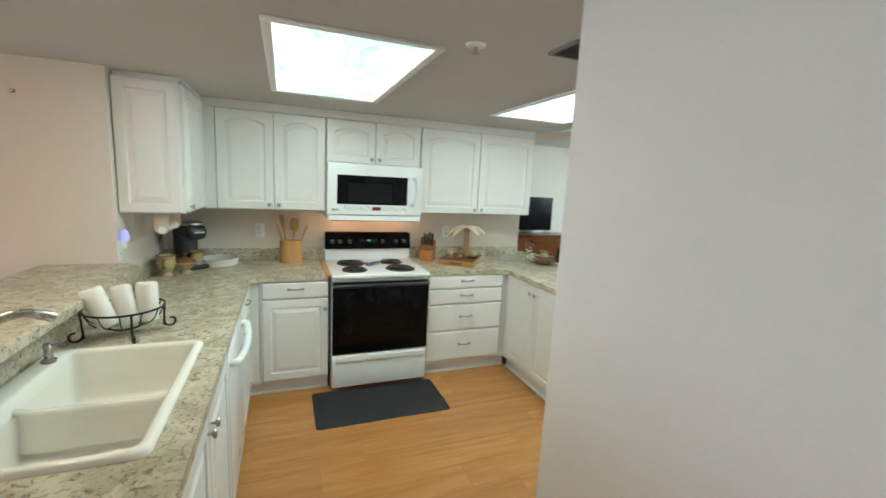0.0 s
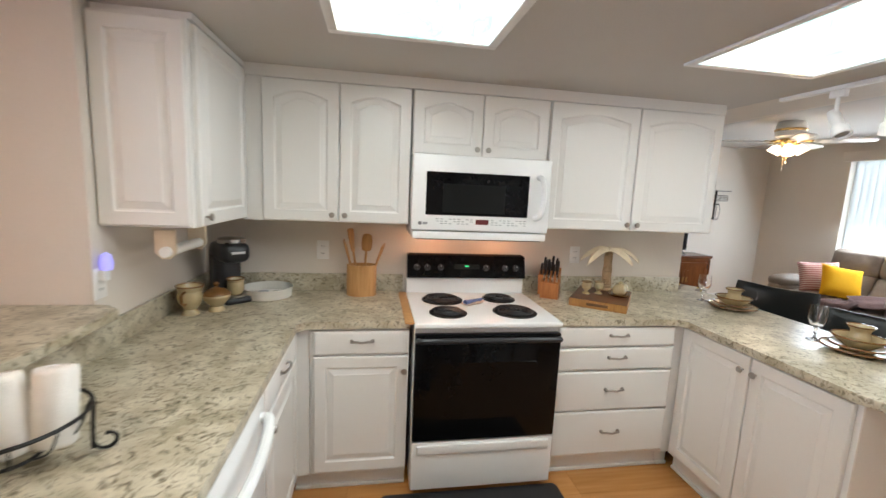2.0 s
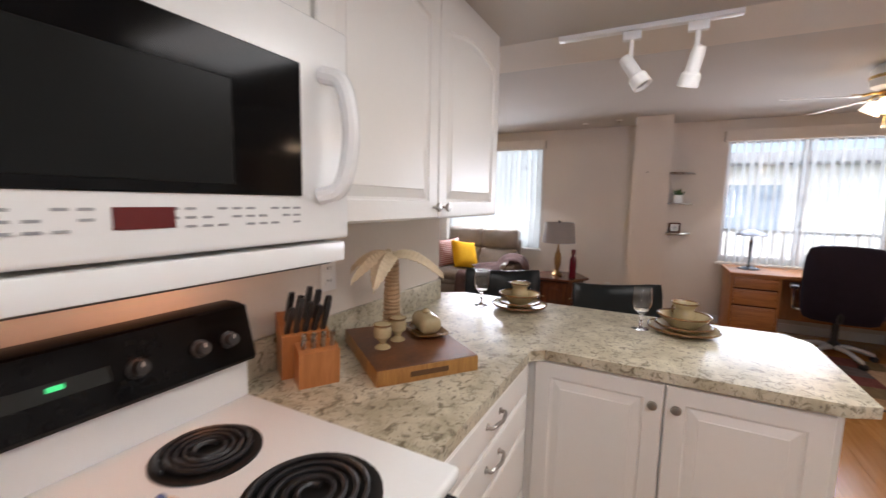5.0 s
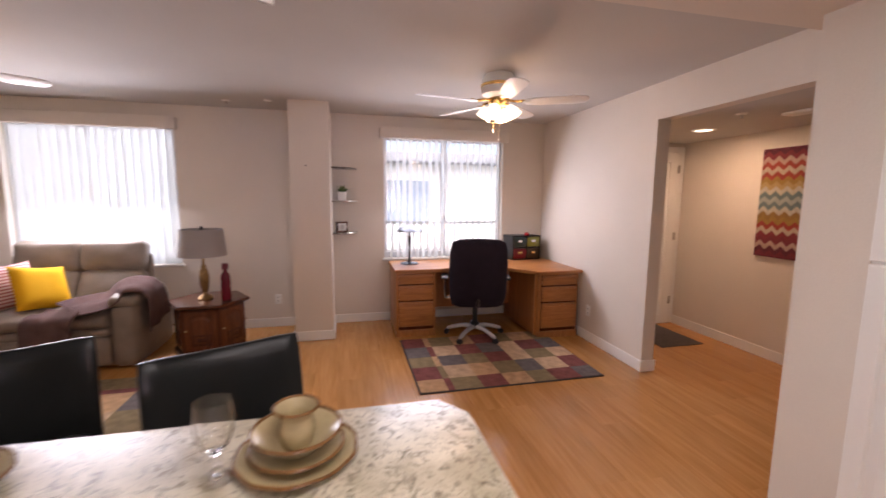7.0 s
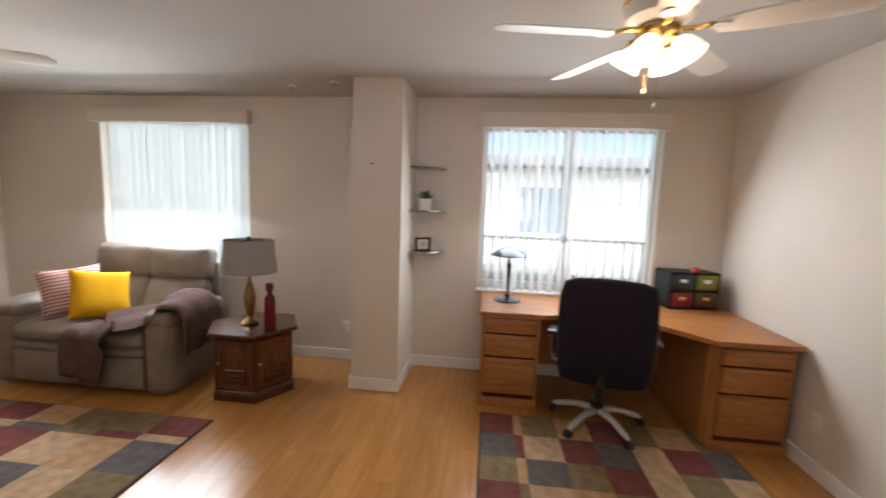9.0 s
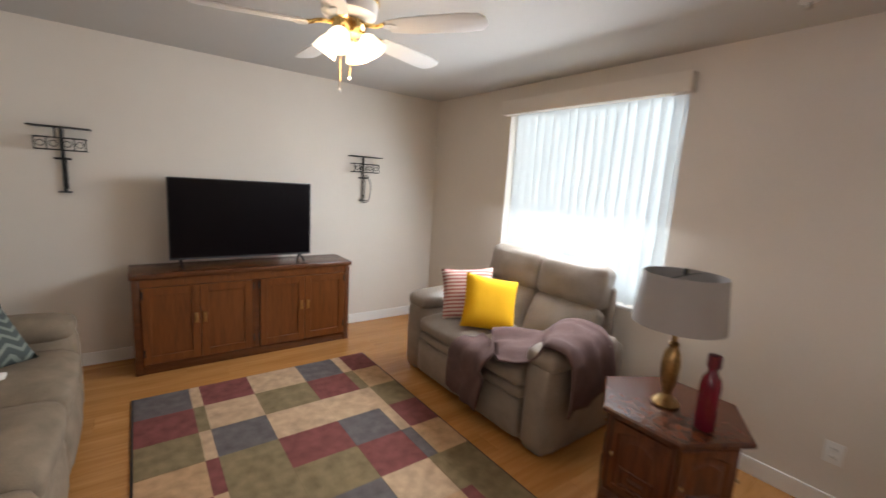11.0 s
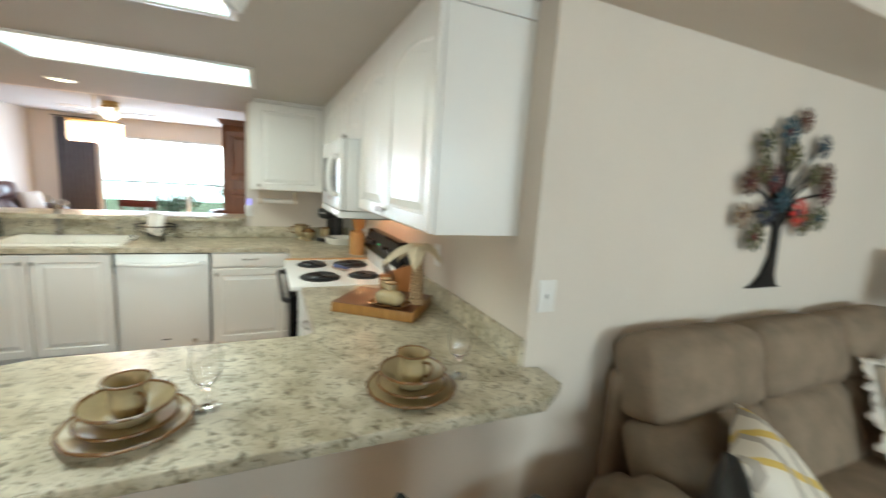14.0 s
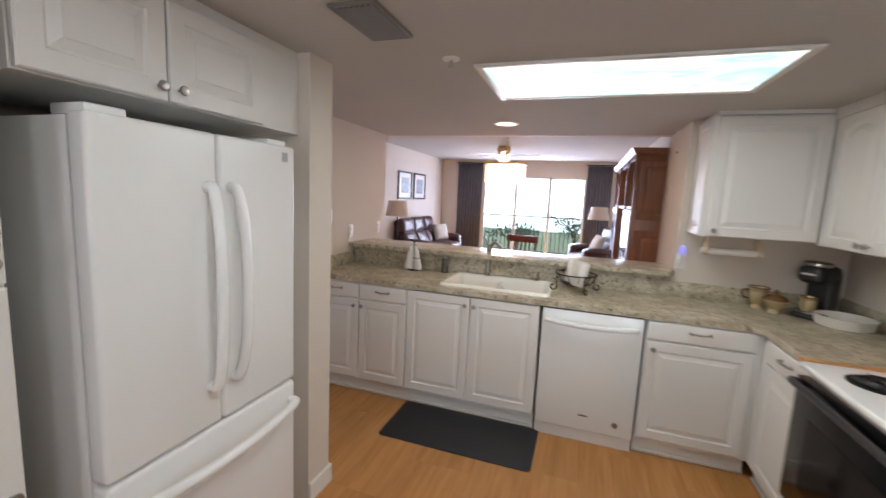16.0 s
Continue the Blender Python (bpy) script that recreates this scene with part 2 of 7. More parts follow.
BLOCKL = wood("acacia_edge", (0.24, 0.10, 0.025), (0.44, 0.23, 0.06), axis=2, scale=6, rough=0.4)
RUBBER = material("charcoal_mat_rubber", (0.018, 0.018, 0.020), 0.6, vary=0.1, grain=300, bump=0.3)
WHITEP = material("white_plastic", (0.80, 0.79, 0.76), 0.35, vary=0.01, bump=0.0)


# ---- mesh helpers ----
def block(bm, x0, y0, z0, x1, y1, z1, bevel=0.0, segments=2):
    """A box between two corners, with rounded edges where a bevel is given."""
    r = bmesh.ops.create_cube(bm, size=1, matrix=Matrix.Translation(((x0 + x1) / 2, (y0 + y1) / 2, (z0 + z1) / 2)) @ Matrix.Diagonal((abs(x1 - x0), abs(y1 - y0), abs(z1 - z0), 1)))
    if bevel:
        edges = list({e for v in r["verts"] for e in v.link_edges})
        bmesh.ops.bevel(bm, geom=edges, offset=bevel, segments=segments, affect="EDGES", profile=0.5, clamp_overlap=True)
    return bm


def box(x0, y0, z0, x1, y1, z1, bevel=0.0, segments=2):
    return block(bmesh.new(), x0, y0, z0, x1, y1, z1, bevel, segments)


def turned(profile, n=28, bm=None, at=(0, 0, 0), axis="Z"):
    """A solid of revolution from (radius, height) pairs."""
    bm = bm or bmesh.new()
    rings = []
    for r, h in profile:
        ring = []
        for i in range(n):
            a = 2 * math.pi * i / n
            p = (r * math.cos(a), r * math.sin(a), h)
            if axis == "X":
                p = (h, p[0], p[1])
            elif axis == "Y":
                p = (p[1], h, p[0])
            ring.append(bm.verts.new((p[0] + at[0], p[1] + at[1], p[2] + at[2])))
        rings.append(ring)
    for a, b in zip(rings, rings[1:]):
        for i in range(n):
            bm.faces.new((a[i], a[(i + 1) % n], b[(i + 1) % n], b[i]))
    if profile[0][0] > 1e-4:
        bm.faces.new(list(reversed(rings[0])))
    if profile[-1][0] > 1e-4:
        bm.faces.new(rings[-1])
    bmesh.ops.remove_doubles(bm, verts=[v for r in rings for v in r], dist=1e-5)
    return bm


def tube(points, r, n=10, bm=None, closed=False):
    """A round bar along points; r may be one radius or one for each point."""
    bm = bm or bmesh.new()
    pts = [Vector(p) for p in points]
    rad = r if isinstance(r, (list, tuple)) else [r] * len(pts)
    rings, side = [], None
    for i, p in enumerate(pts):
        a = pts[i - 1] if (i or closed) else p
        b = pts[(i + 1) % len(pts)] if (i + 1 < len(pts) or closed) else p
        d = (b - a).normalized()
        if side is None:
            side = d.orthogonal().normalized()
        side = (side - d * side.dot(d)).normalized()
        up = d.cross(side)
        rings.append([bm.verts.new(p + rad[i] * (math.cos(2 * math.pi * k / n) * side + math.sin(2 * math.pi * k / n) * up)) for k in range(n)])
    pairs = list(zip(rings, rings[1:])) + ([(rings[-1], rings[0])] if closed else [])
    for a, b in pairs:
        for k in range(n):
            bm.faces.new((a[k], a[(k + 1) % n], b[(k + 1) % n], b[k]))
    if not closed:
        bm.faces.new(list(reversed(rings[0])))
        bm.faces.new(rings[-1])
    return bm


def curve_points(pts, steps=6):
    """A smooth line through points (Catmull-Rom)."""
    p = [Vector(q) for q in pts]
    p = [2 * p[0] - p[1]] + p + [2 * p[-1] - p[-2]]
    out = []
    for i in range(1, len(p) - 2):
        for k in range(steps):
            t = k / steps
            out.append(0.5 * (2 * p[i] + (p[i + 1] - p[i - 1]) * t + (2 * p[i - 1] - 5 * p[i] + 4 * p[i + 1] - p[i + 2]) * t * t + (3 * p[i] - p[i - 1] - 3 * p[i + 1] + p[i + 2]) * t ** 3))
    return out + [p[-2]]


def slab(outline, z0, z1, bevel=0.0, bm=None):
    """A flat plate from an outline of (x, y), counter-clockwise."""
    bm = bm or bmesh.new()
    lo = [bm.verts.new((x, y, z0)) for x, y in outline]
    hi = [bm.verts.new((x, y, z1)) for x, y in outline]
    bm.faces.new(list(reversed(lo)))
    bm.faces.new(hi)
    edges = []
    for i in range(len(lo)):
        j = (i + 1) % len(lo)
        bm.faces.new((lo[i], lo[j], hi[j], hi[i]))
    if bevel:
        for i in range(len(hi)):
            j = (i + 1) % len(hi)
            for ring in (hi, lo):
                e = bm.edges.get((ring[i], ring[j]))
                if e:
                    edges.append(e)
        bmesh.ops.bevel(bm, geom=edges, offset=bevel, segments=3, affect="EDGES", profile=0.5, clamp_overlap=True)
    return bm


def part(name, bm, mat, parent=None, label="", m=None, smooth=True, angle=35):
    """Links a bmesh as one mesh object under a thing or under a part."""
    bmesh.ops.recalc_face_normals(bm, faces=bm.faces)
    me = bpy.data.meshes.new(name)
    bm.to_mesh(me)
    bm.free()
    for k in (mat if isinstance(mat, (list, tuple)) else [mat]):
        me.materials.append(k)
    if smooth:
        me.shade_smooth()
        me.set_sharp_from_angle(angle=radians(angle))
    ob = new(name, me)
    if parent:
        ob.parent = parent
    if m is not None:
        ob.matrix_basis = m
    if label:
        ob["label"] = label
    return ob


def thing(name, m, label, category, group=""):
    ob = new(name)
    ob.matrix_basis = m
    ob.empty_display_size = 0.1
    return tagged(ob, label, category, group)


def setting(name, bm, mat, label="", smooth=False, category=""):
    return tagged(part(name, bm, mat, smooth=smooth), label or "", category or name.split("_")[0], "", "structure")


# ---- the shell ----
def wall_with_hole(x, y0, y1, z0, z1, thick, holes):
    """A wall across x with rectangular openings (y0, y1, z0, z1), in order of y."""
    bm = bmesh.new()
    y = y0
    for a, b, c, d in holes:
        block(bm, x, y, z0, x + thick, a, z1)
        block(bm, x, a, z0, x + thick, b, c)
        block(bm, x, a, d, x + thick, b, z1)
        y = b
    block(bm, x, y, z0, x + thick, y1, z1)
    return bm


W1, W2 = (4.153, 5.67, 0.76, 2.21), (0.491, 1.982, 0.76, 2.21)
setting("floor", box(-8.3, -3.0, -0.1, EAST + 0.2, TVW + 0.2, -0.008), PLANK, "honey-coloured wood laminate floor")
setting("wall_east", wall_with_hole(EAST, -3.0, TVW + 0.15, 0, DC, 0.15, [W2, W1]), WALL, "cream painted wall with two windows")
setting("wall_tv", box(TREE - 0.12, TVW, 0, EAST, TVW + 0.15, DC), WALL, "plain cream painted wall")
setting("wall_tree", box(TREE - 0.12, NORTH + 0.12, 0, TREE, TVW, DC), WALL, "cream painted wall behind the sofa")
setting("wall_kitchen", box(-1.2, NORTH, 0, TREE, NORTH + 0.12, DC), WALL, "beige painted kitchen wall")
setting("wall_south", box(4.223, SOUTH - 0.12, 0, EAST, SOUTH, DC), WALL, "cream painted wall beside the desk")
setting("wall_header", box(2.46, SOUTH - 0.12, KC, 4.223, SOUTH, DC), WALL, "cream painted wall above the hall opening")
setting("wall_hall", box(0.58, -1.57, 0, 5.8, -1.45, DC), WALL, "beige painted hall wall")
setting("wall_hall_end", box(5.42, -1.45, 0, 5.54, SOUTH - 0.12, DC), WALL, "beige painted wall at the end of the hall")
setting("wall_stub", box(2.235, SOUTH - 0.12, 0, 2.46, 0.785, DC), WALL, "cream painted wall end beside the pantry")
setting("wall_fridge_back", box(0.58, SOUTH - 0.12, 0, 2.235, SOUTH, DC), WALL, "wall behind the refrigerator")
setting("wall_pillar", box(0.58, SOUTH, 0, 0.75, 0.85, KC), WALL, "cream painted wall end beside the refrigerator")
setting("wall_entry", box(0.58, -1.45, 0, 0.70, SOUTH - 0.12, KC), WALL, "cream painted wall")
setting("wall_west_low", box(WEST - 0.12, 0.06, 0, WEST, 2.68, 1.06), WALL, "half wall under the serving ledge")
setting("wall_west", box(WEST - 0.12, 2.68, 0, WEST, NORTH, KC), WALL, "cream painted wall under the cabinet")
setting("wall_side", box(-1.54, -0.06, 0, -0.335, 0.06, KC), WALL, "cream painted wall with switches")
setting("wall_dining", box(-1.74, 2.68, 0, WEST - 0.12, 2.80, 2.6), WALL, "pale painted dining room wall")
setting("wall_recess", box(-1.74, 2.80, 0, -1.62, 3.07, 2.6), WALL, "pale painted return of the dining room wall")
setting("wall_living_north", box(-8.3, 2.95, 0, -1.74, 3.07, 2.6), WALL, "pale painted living room wall behind the wall unit")
setting("wall_living", box(-8.3, -1.72, 0, 0.58, -1.6, 2.6), WALL, "pale painted living room wall")
setting("wall_sliding", wall_with_hole(-8.3, -1.6, 2.95, 0, 2.6, 0.15, [(-0.46, 2.03, 0.0, 2.12)]), WALL, "wall round the sliding glass door")
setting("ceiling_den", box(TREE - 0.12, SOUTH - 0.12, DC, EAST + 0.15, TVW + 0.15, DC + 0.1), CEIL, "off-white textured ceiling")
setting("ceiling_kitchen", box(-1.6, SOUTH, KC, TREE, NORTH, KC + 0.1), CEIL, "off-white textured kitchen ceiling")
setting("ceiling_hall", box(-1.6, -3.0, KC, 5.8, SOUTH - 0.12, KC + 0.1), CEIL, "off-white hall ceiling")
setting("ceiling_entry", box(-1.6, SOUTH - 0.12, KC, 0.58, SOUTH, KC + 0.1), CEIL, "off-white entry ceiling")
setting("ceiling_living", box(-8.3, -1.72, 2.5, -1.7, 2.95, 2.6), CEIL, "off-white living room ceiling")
setting("wall_header_dining", box(-1.7, -1.6, KC, -1.6, 2.68, 2.6), WALL, "pale painted step between the two ceilings")
setting("soffit", box(TREE, NORTH - 3.72, KC - 0.001, 2.56, TVW, DC - 0.002), WALL, "boxed-in duct soffit along the wall", category="soffit")
setting("wall_column", box(5.63, 2.572, 0, EAST, 2.955, DC), WALL, "cream painted square column")


# ---- kitchen ----
def round_rect(x0, y0, x1, y1, r, n=5):
    out = []
    for cx, cy, a0 in ((x1 - r, y0 + r, -90), (x1 - r, y1 - r, 0), (x0 + r, y1 - r, 90), (x0 + r, y0 + r, 180)):
        for k in range(n + 1):
            a = radians(a0 + 90 * k / n)
            out.append((cx + r * math.cos(a), cy + r * math.sin(a)))
    return out


def loft(rings, bm=None, cap0=True, cap1=True):
    """A skin over rings of equally many points."""
    bm = bm or bmesh.new()
    vs = [[bm.verts.new(p) for p in ring] for ring in rings]
    n = len(vs[0])
    for a, b in zip(vs, vs[1:]):
        for i in range(n):
            bm.faces.new((a[i], a[(i + 1) % n], b[(i + 1) % n], b[i]))
    if cap0:
        bm.faces.new(list(reversed(vs[0])))
    if cap1:
        bm.faces.new(vs[-1])
    return bm


def door_bm(w, h, arch=0.0, frame_w=0.055, thick=0.02):
    """A raised-panel door; its front is y = 0 and it reaches back to y = thick."""
    def ring(inset, y, a):
        x0, x1, z0, z1 = inset, w - inset, inset, h - inset
        pts = [(x0, y, z0), (x1, y, z0)]
        for k in range(13):
            u = 1 - 2 * k / 12
            rise = max(0.0, math.cos(u * math.pi / 1.9)) if abs(u) < 0.95 else 0.0
            pts.append(((x0 + x1) / 2 + u * (x1 - x0) / 2, y, z1 - a * (1 - rise)))
        return pts
    f = frame_w
    return loft([ring(0, thick, 0), ring(0, 0.004, 0), ring(0.004, 0, 0), ring(f, 0, arch), ring(f + 0.004, 0.007, arch),
                 ring(f + 0.010, 0.009, arch), ring(f + 0.036, 0.002, arch), ring(f + 0.038, 0.0, arch)])


def slab_front(w, h, thick=0.02):
    """A flat drawer front with a softly stepped edge."""
    ring = lambda e, y: [(e, y, e), (w - e, y, e), (w - e, y, h - e), (e, y, h - e)]
    return loft([ring(0, thick), ring(0, 0.006), ring(0.002, 0.0035), ring(0.006, 0.0022), ring(0.009, 0.0004), ring(0.014, 0.0)])


def knob_bm():
    return turned([(0.0045, 0.0), (0.0045, -0.012), (0.012, -0.016), (0.0155, -0.021), (0.0135, -0.027), (0.0, -0.029)], 16, axis="Y")


def pull_bm(w=0.10):
    bm = tube(curve_points([(-w / 2, 0, 0), (-w / 2, -0.016, 0.0), (-w / 4, -0.024, 0.003), (0, -0.027, 0.0), (w / 4, -0.024, 0.003), (w / 2, -0.016, 0.0), (w / 2, 0, 0)], 4), 0.0055, 8)
    for s in (-1, 1):
        turned([(0.0, -0.004), (0.010, -0.003), (0.010, 0.0)], 12, bm, (s * w / 2, 0, 0), "Y")
    return bm


def cabinet(name, m, w, z0, z1, depth, fronts, label, kick=False, category="cabinet", group=""):
    """A cabinet unit: its front plane is y = 0, it reaches back to y = depth; fronts: kind, x0, x1, z0, z1, and where the knob sits."""
    t = thing(name, m, label, category, group)
    body = box(0.001, 0.001, z0, w - 0.001, depth, z1, 0.0015, 1)
    part("body", body, CAB, t)
    if kick:
        part("toe_kick", box(0.0, 0.045, 0.0, w, 0.065, z0), CAB, t)
        part("shoe_moulding", box(0.0, 0.030, 0.0, w, 0.0445, 0.018, 0.004), TRIM, t)
    for kind, a, b, c, d, *at in fronts:
        if kind == "drawer":
            front = part("drawer_front", slab_front(b - a, d - c), CAB, t, m=pose(a, -0.021, c), angle=9)
            part("handle", pull_bm(), NICKEL, front, "brushed nickel pull", pose((b - a) / 2, 0, (d - c) / 2 + 0.01))
        else:
            front = part("door", door_bm(b - a, d - c, 0.034 if kind == "arched" else 0), CAB, t, m=pose(a, -0.021, c), angle=9)
            if at:
                part("knob", knob_bm(), NICKEL, front, "round nickel knob", pose(at[0] - a, 0, at[1] - c))
    return t


BF, BT, BD = 3.045, 0.876, 0.60
U0, U1, UF = 1.365, 2.08, 3.335
g = "white kitchen cabinets"
north = lambda x, y: pose(x, y, 0)
# base cabinets along the stove wall
cabinet("base_cabinet", north(-0.285, BF), 0.48, 0.10, BT, BD, [("drawer", 0.02, 0.478, 0.745, 0.865), ("door", 0.02, 0.478, 0.125, 0.735, 0.455, 0.66)],
        "white base cabinet with drawer beside the stove", True, group=g)
cabinet("drawer_cabinet", north(0.985, BF), 0.70, 0.10, BT, BD, [("drawer", 0.004, 0.69, 0.762, 0.868), ("drawer", 0.004, 0.69, 0.628, 0.752), ("drawer", 0.004, 0.69, 0.394, 0.618), ("drawer", 0.004, 0.69, 0.13, 0.384)],
        "white four-drawer base cabinet beside the stove", True, group=g)
cabinet("corner_filler", north(-0.362, BF - 0.002), 0.076, 0.10, BT, 0.1, [], "white filler strip in the corner of the base cabinets", True, group=g)
cabinet("corner_filler", north(1.686, BF - 0.002), 0.075, 0.10, BT, 0.1, [], "white filler strip between the base cabinets", True, group=g)
# peninsula, doors towards the kitchen
pen = cabinet("peninsula_cabinet", pose(1.735, BF - 0.003, 0, 0, 0, -90), 0.87, 0.10, BT, 0.40, [("door", 0.03, 0.44, 0.125, 0.868, 0.41, 0.80), ("door", 0.446, 0.85, 0.125, 0.868, 0.476, 0.80)],
              "white peninsula cabinet with two doors", True, group=g)
# along the sink wall
west = lambda y: pose(-0.36, y, 0, 0, 0, 90)
cabinet("base_cabinet", west(0.08), 0.40, 0.10, BT, BD, [("drawer", 0.004, 0.396, 0.755, 0.868), ("door", 0.004, 0.396, 0.125, 0.745, 0.365, 0.70)], "white base cabinet with drawer beside the sink", True, group=g)
cabinet("base_cabinet", west(0.48), 0.39, 0.10, BT, BD, [("drawer", 0.004, 0.386, 0.755, 0.868), ("door", 0.004, 0.386, 0.125, 0.745, 0.03, 0.70)], "white base cabinet with drawer beside the sink", True, group=g)
cabinet("sink_cabinet", west(0.872), 0.945, 0.10, 0.72, BD, [("door", 0.004, 0.468, 0.125, 0.868, 0.44, 0.81), ("door", 0.476, 0.94, 0.125, 0.868, 0.505, 0.81)], "white sink base cabinet with two doors", True, group=g)
cabinet("base_cabinet", west(2.445), 0.60, 0.10, BT, BD, [("drawer", 0.01, 0.56, 0.755, 0.868), ("door", 0.01, 0.56, 0.125, 0.745, 0.045, 0.70)], "white base cabinet with drawer beside the dishwasher", True, group=g)
# wall cabinets
cabinet("wall_cabinet", north(-0.56, UF), 0.755, U0, U1, NORTH - UF, [("arched", 0.004, 0.378, U0 + 0.004, U1 - 0.004, 0.348, U0 + 0.04), ("arched", 0.384, 0.75, U0 + 0.004, U1 - 0.004, 0.414, U0 + 0.04)],
        "white wall cabinet with two arched panel doors", group=g)
cabinet("wall_cabinet", north(0.2, UF), 0.765, 1.745, U1, NORTH - UF, [("arched", 0.004, 0.38, 1.75, U1 - 0.004, 0.352, 1.785), ("arched", 0.386, 0.76, 1.75, U1 - 0.004, 0.414, 1.785)],
        "small white wall cabinet above the microwave", group=g)
cabinet("wall_cabinet", north(0.97, UF), 1.10, U0, U1, NORTH - UF, [("arched", 0.004, 0.545, U0 + 0.004, U1 - 0.004, 0.515, U0 + 0.04), ("arched", 0.552, 1.095, U0 + 0.004, U1 - 0.004, 0.582, U0 + 0.04)],
        "wide white wall cabinet with two arched panel doors", group=g)
wc = cabinet("wall_cabinet", pose(-0.655, 2.735, 0, 0, 0, 90), 0.595, 1.376, 2.115, 0.31, [("door", 0.03, 0.59, 1.380, 2.105, 0.06, 1.416)],
             "white corner wall cabinet with a panelled side", group=g)
part("side_panel", door_bm(0.30, 0.725, 0, 0.05, 0.012), CAB, wc, m=pose(-0.012, 0.308, 1.382, 0, 0, -90), angle=9)
tagged(part("corner_post", box(-0.655, UF, U0, -0.562, NORTH, U1), CAB), "white filler between wall cabinets", "cabinet filler", kind="structure")
setting("crown_trim", box(-0.64, UF - 0.012, U1 + 0.001, 2.075, NORTH, KC - 0.001), CAB, "white filler strip above the wall cabinets", category="trim")
setting("crown_trim", box(WEST + 0.01, 2.75, 2.116, -0.64, NORTH, KC - 0.001), CAB, "white filler strip above the corner cabinet", category="trim")

# worktops
CT, CB = 0.914, 0.878
top = thing("worktop", pose(0, 0, 0), "speckled cream and grey laminate worktop with sink cut-out", "worktop", "kitchen worktops")
L = [(-0.955, 0.062), (-0.335, 0.062), (-0.335, 2.98), (-0.295, 3.02), (0.195, 3.02), (0.195, 3.645), (-0.955, 3.645), (-0.955, 1.835), (-0.455, 1.835), (-0.455, 1.105), (-0.885, 1.105), (-0.885, 1.8345), (-0.955, 1.8345)]
part("top", slab(L, CB, CT), STONE, top, smooth=False)
part("backsplash", box(-0.955, 3.642, CT, 0.195, 3.659, CT + 0.105, 0.003), STONE, top)
part("backsplash", box(-0.968, 0.062, CT, -0.95, 3.64, CT + 0.105, 0.003), STONE, top)
part("backsplash", box(-0.95, 0.061, CT, -0.36, 0.078, CT + 0.105, 0.003), STONE, top)
top2 = thing("worktop", pose(0, 0, 0), "speckled cream and grey laminate peninsula worktop", "worktop", "kitchen worktops")
P = [(0.965, 3.02), (1.66, 3.02), (1.702, 2.975), (1.702, 2.178), (1.738, 2.10), (2.30, 2.10), (2.39, 2.17), (2.39, 3.60), (2.31, 3.72), (2.185, 3.72), (2.185, 3.658), (0.965, 3.645)]
part("top", slab(P, CB, CT, 0.004), STONE, top2)
part("backsplash", box(0.965, 3.642, CT, 2.175, 3.659, CT + 0.105, 0.003), STONE, top2)
ledge = thing("serving_ledge", pose(0, 0, 0), "speckled cream laminate serving ledge on the half wall", "ledge")
part("top", slab([(-1.31, 0.065), (-0.86, 0.065), (-0.86, 2.62), (-0.92, 2.675), (-1.31, 2.675)], 1.062, 1.10, 0.005), STONE, ledge)
part("riser", box(-0.969, 0.08, CT + 0.106, -0.945, 2.66, 1.061), STONE, ledge)
setting("wall_peninsula", box(2.14, 2.205, 0, 2.24, NORTH - 0.001, CB - 0.001), WALL, "cream painted back of the peninsula")
tagged(part("end_panel", box(1.737, 2.170, 0, 2.24, 2.204, CB - 0.001, 0.002), WALL), "cream end panel of the peninsula", "panel", kind="structure")


def soft_bar(x0, x1, y0, y1, z0, z1):
    """A bar along x with a rounded top that flares at its foot."""
    mid, half = (y0 + y1) / 2, (y1 - y0) / 2
    prof = [(2.2, 0.0), (1.5, 0.25), (1.0, 0.7), (0.85, 0.9), (0.5, 0.98), (0, 1), (-0.5, 0.98), (-0.85, 0.9), (-1.0, 0.7), (-1.5, 0.25), (-2.2, 0.0)]
    return loft([[(x, mid + q * half, z0 + h * (z1 - z0) + 0.012 * e) for q, h in prof] for x, e in ((x0, 1), (x0 + 0.03, 0.2), (x0 + 0.08, 0), (x1 - 0.08, 0), (x1 - 0.03, 0.2), (x1, 1))])


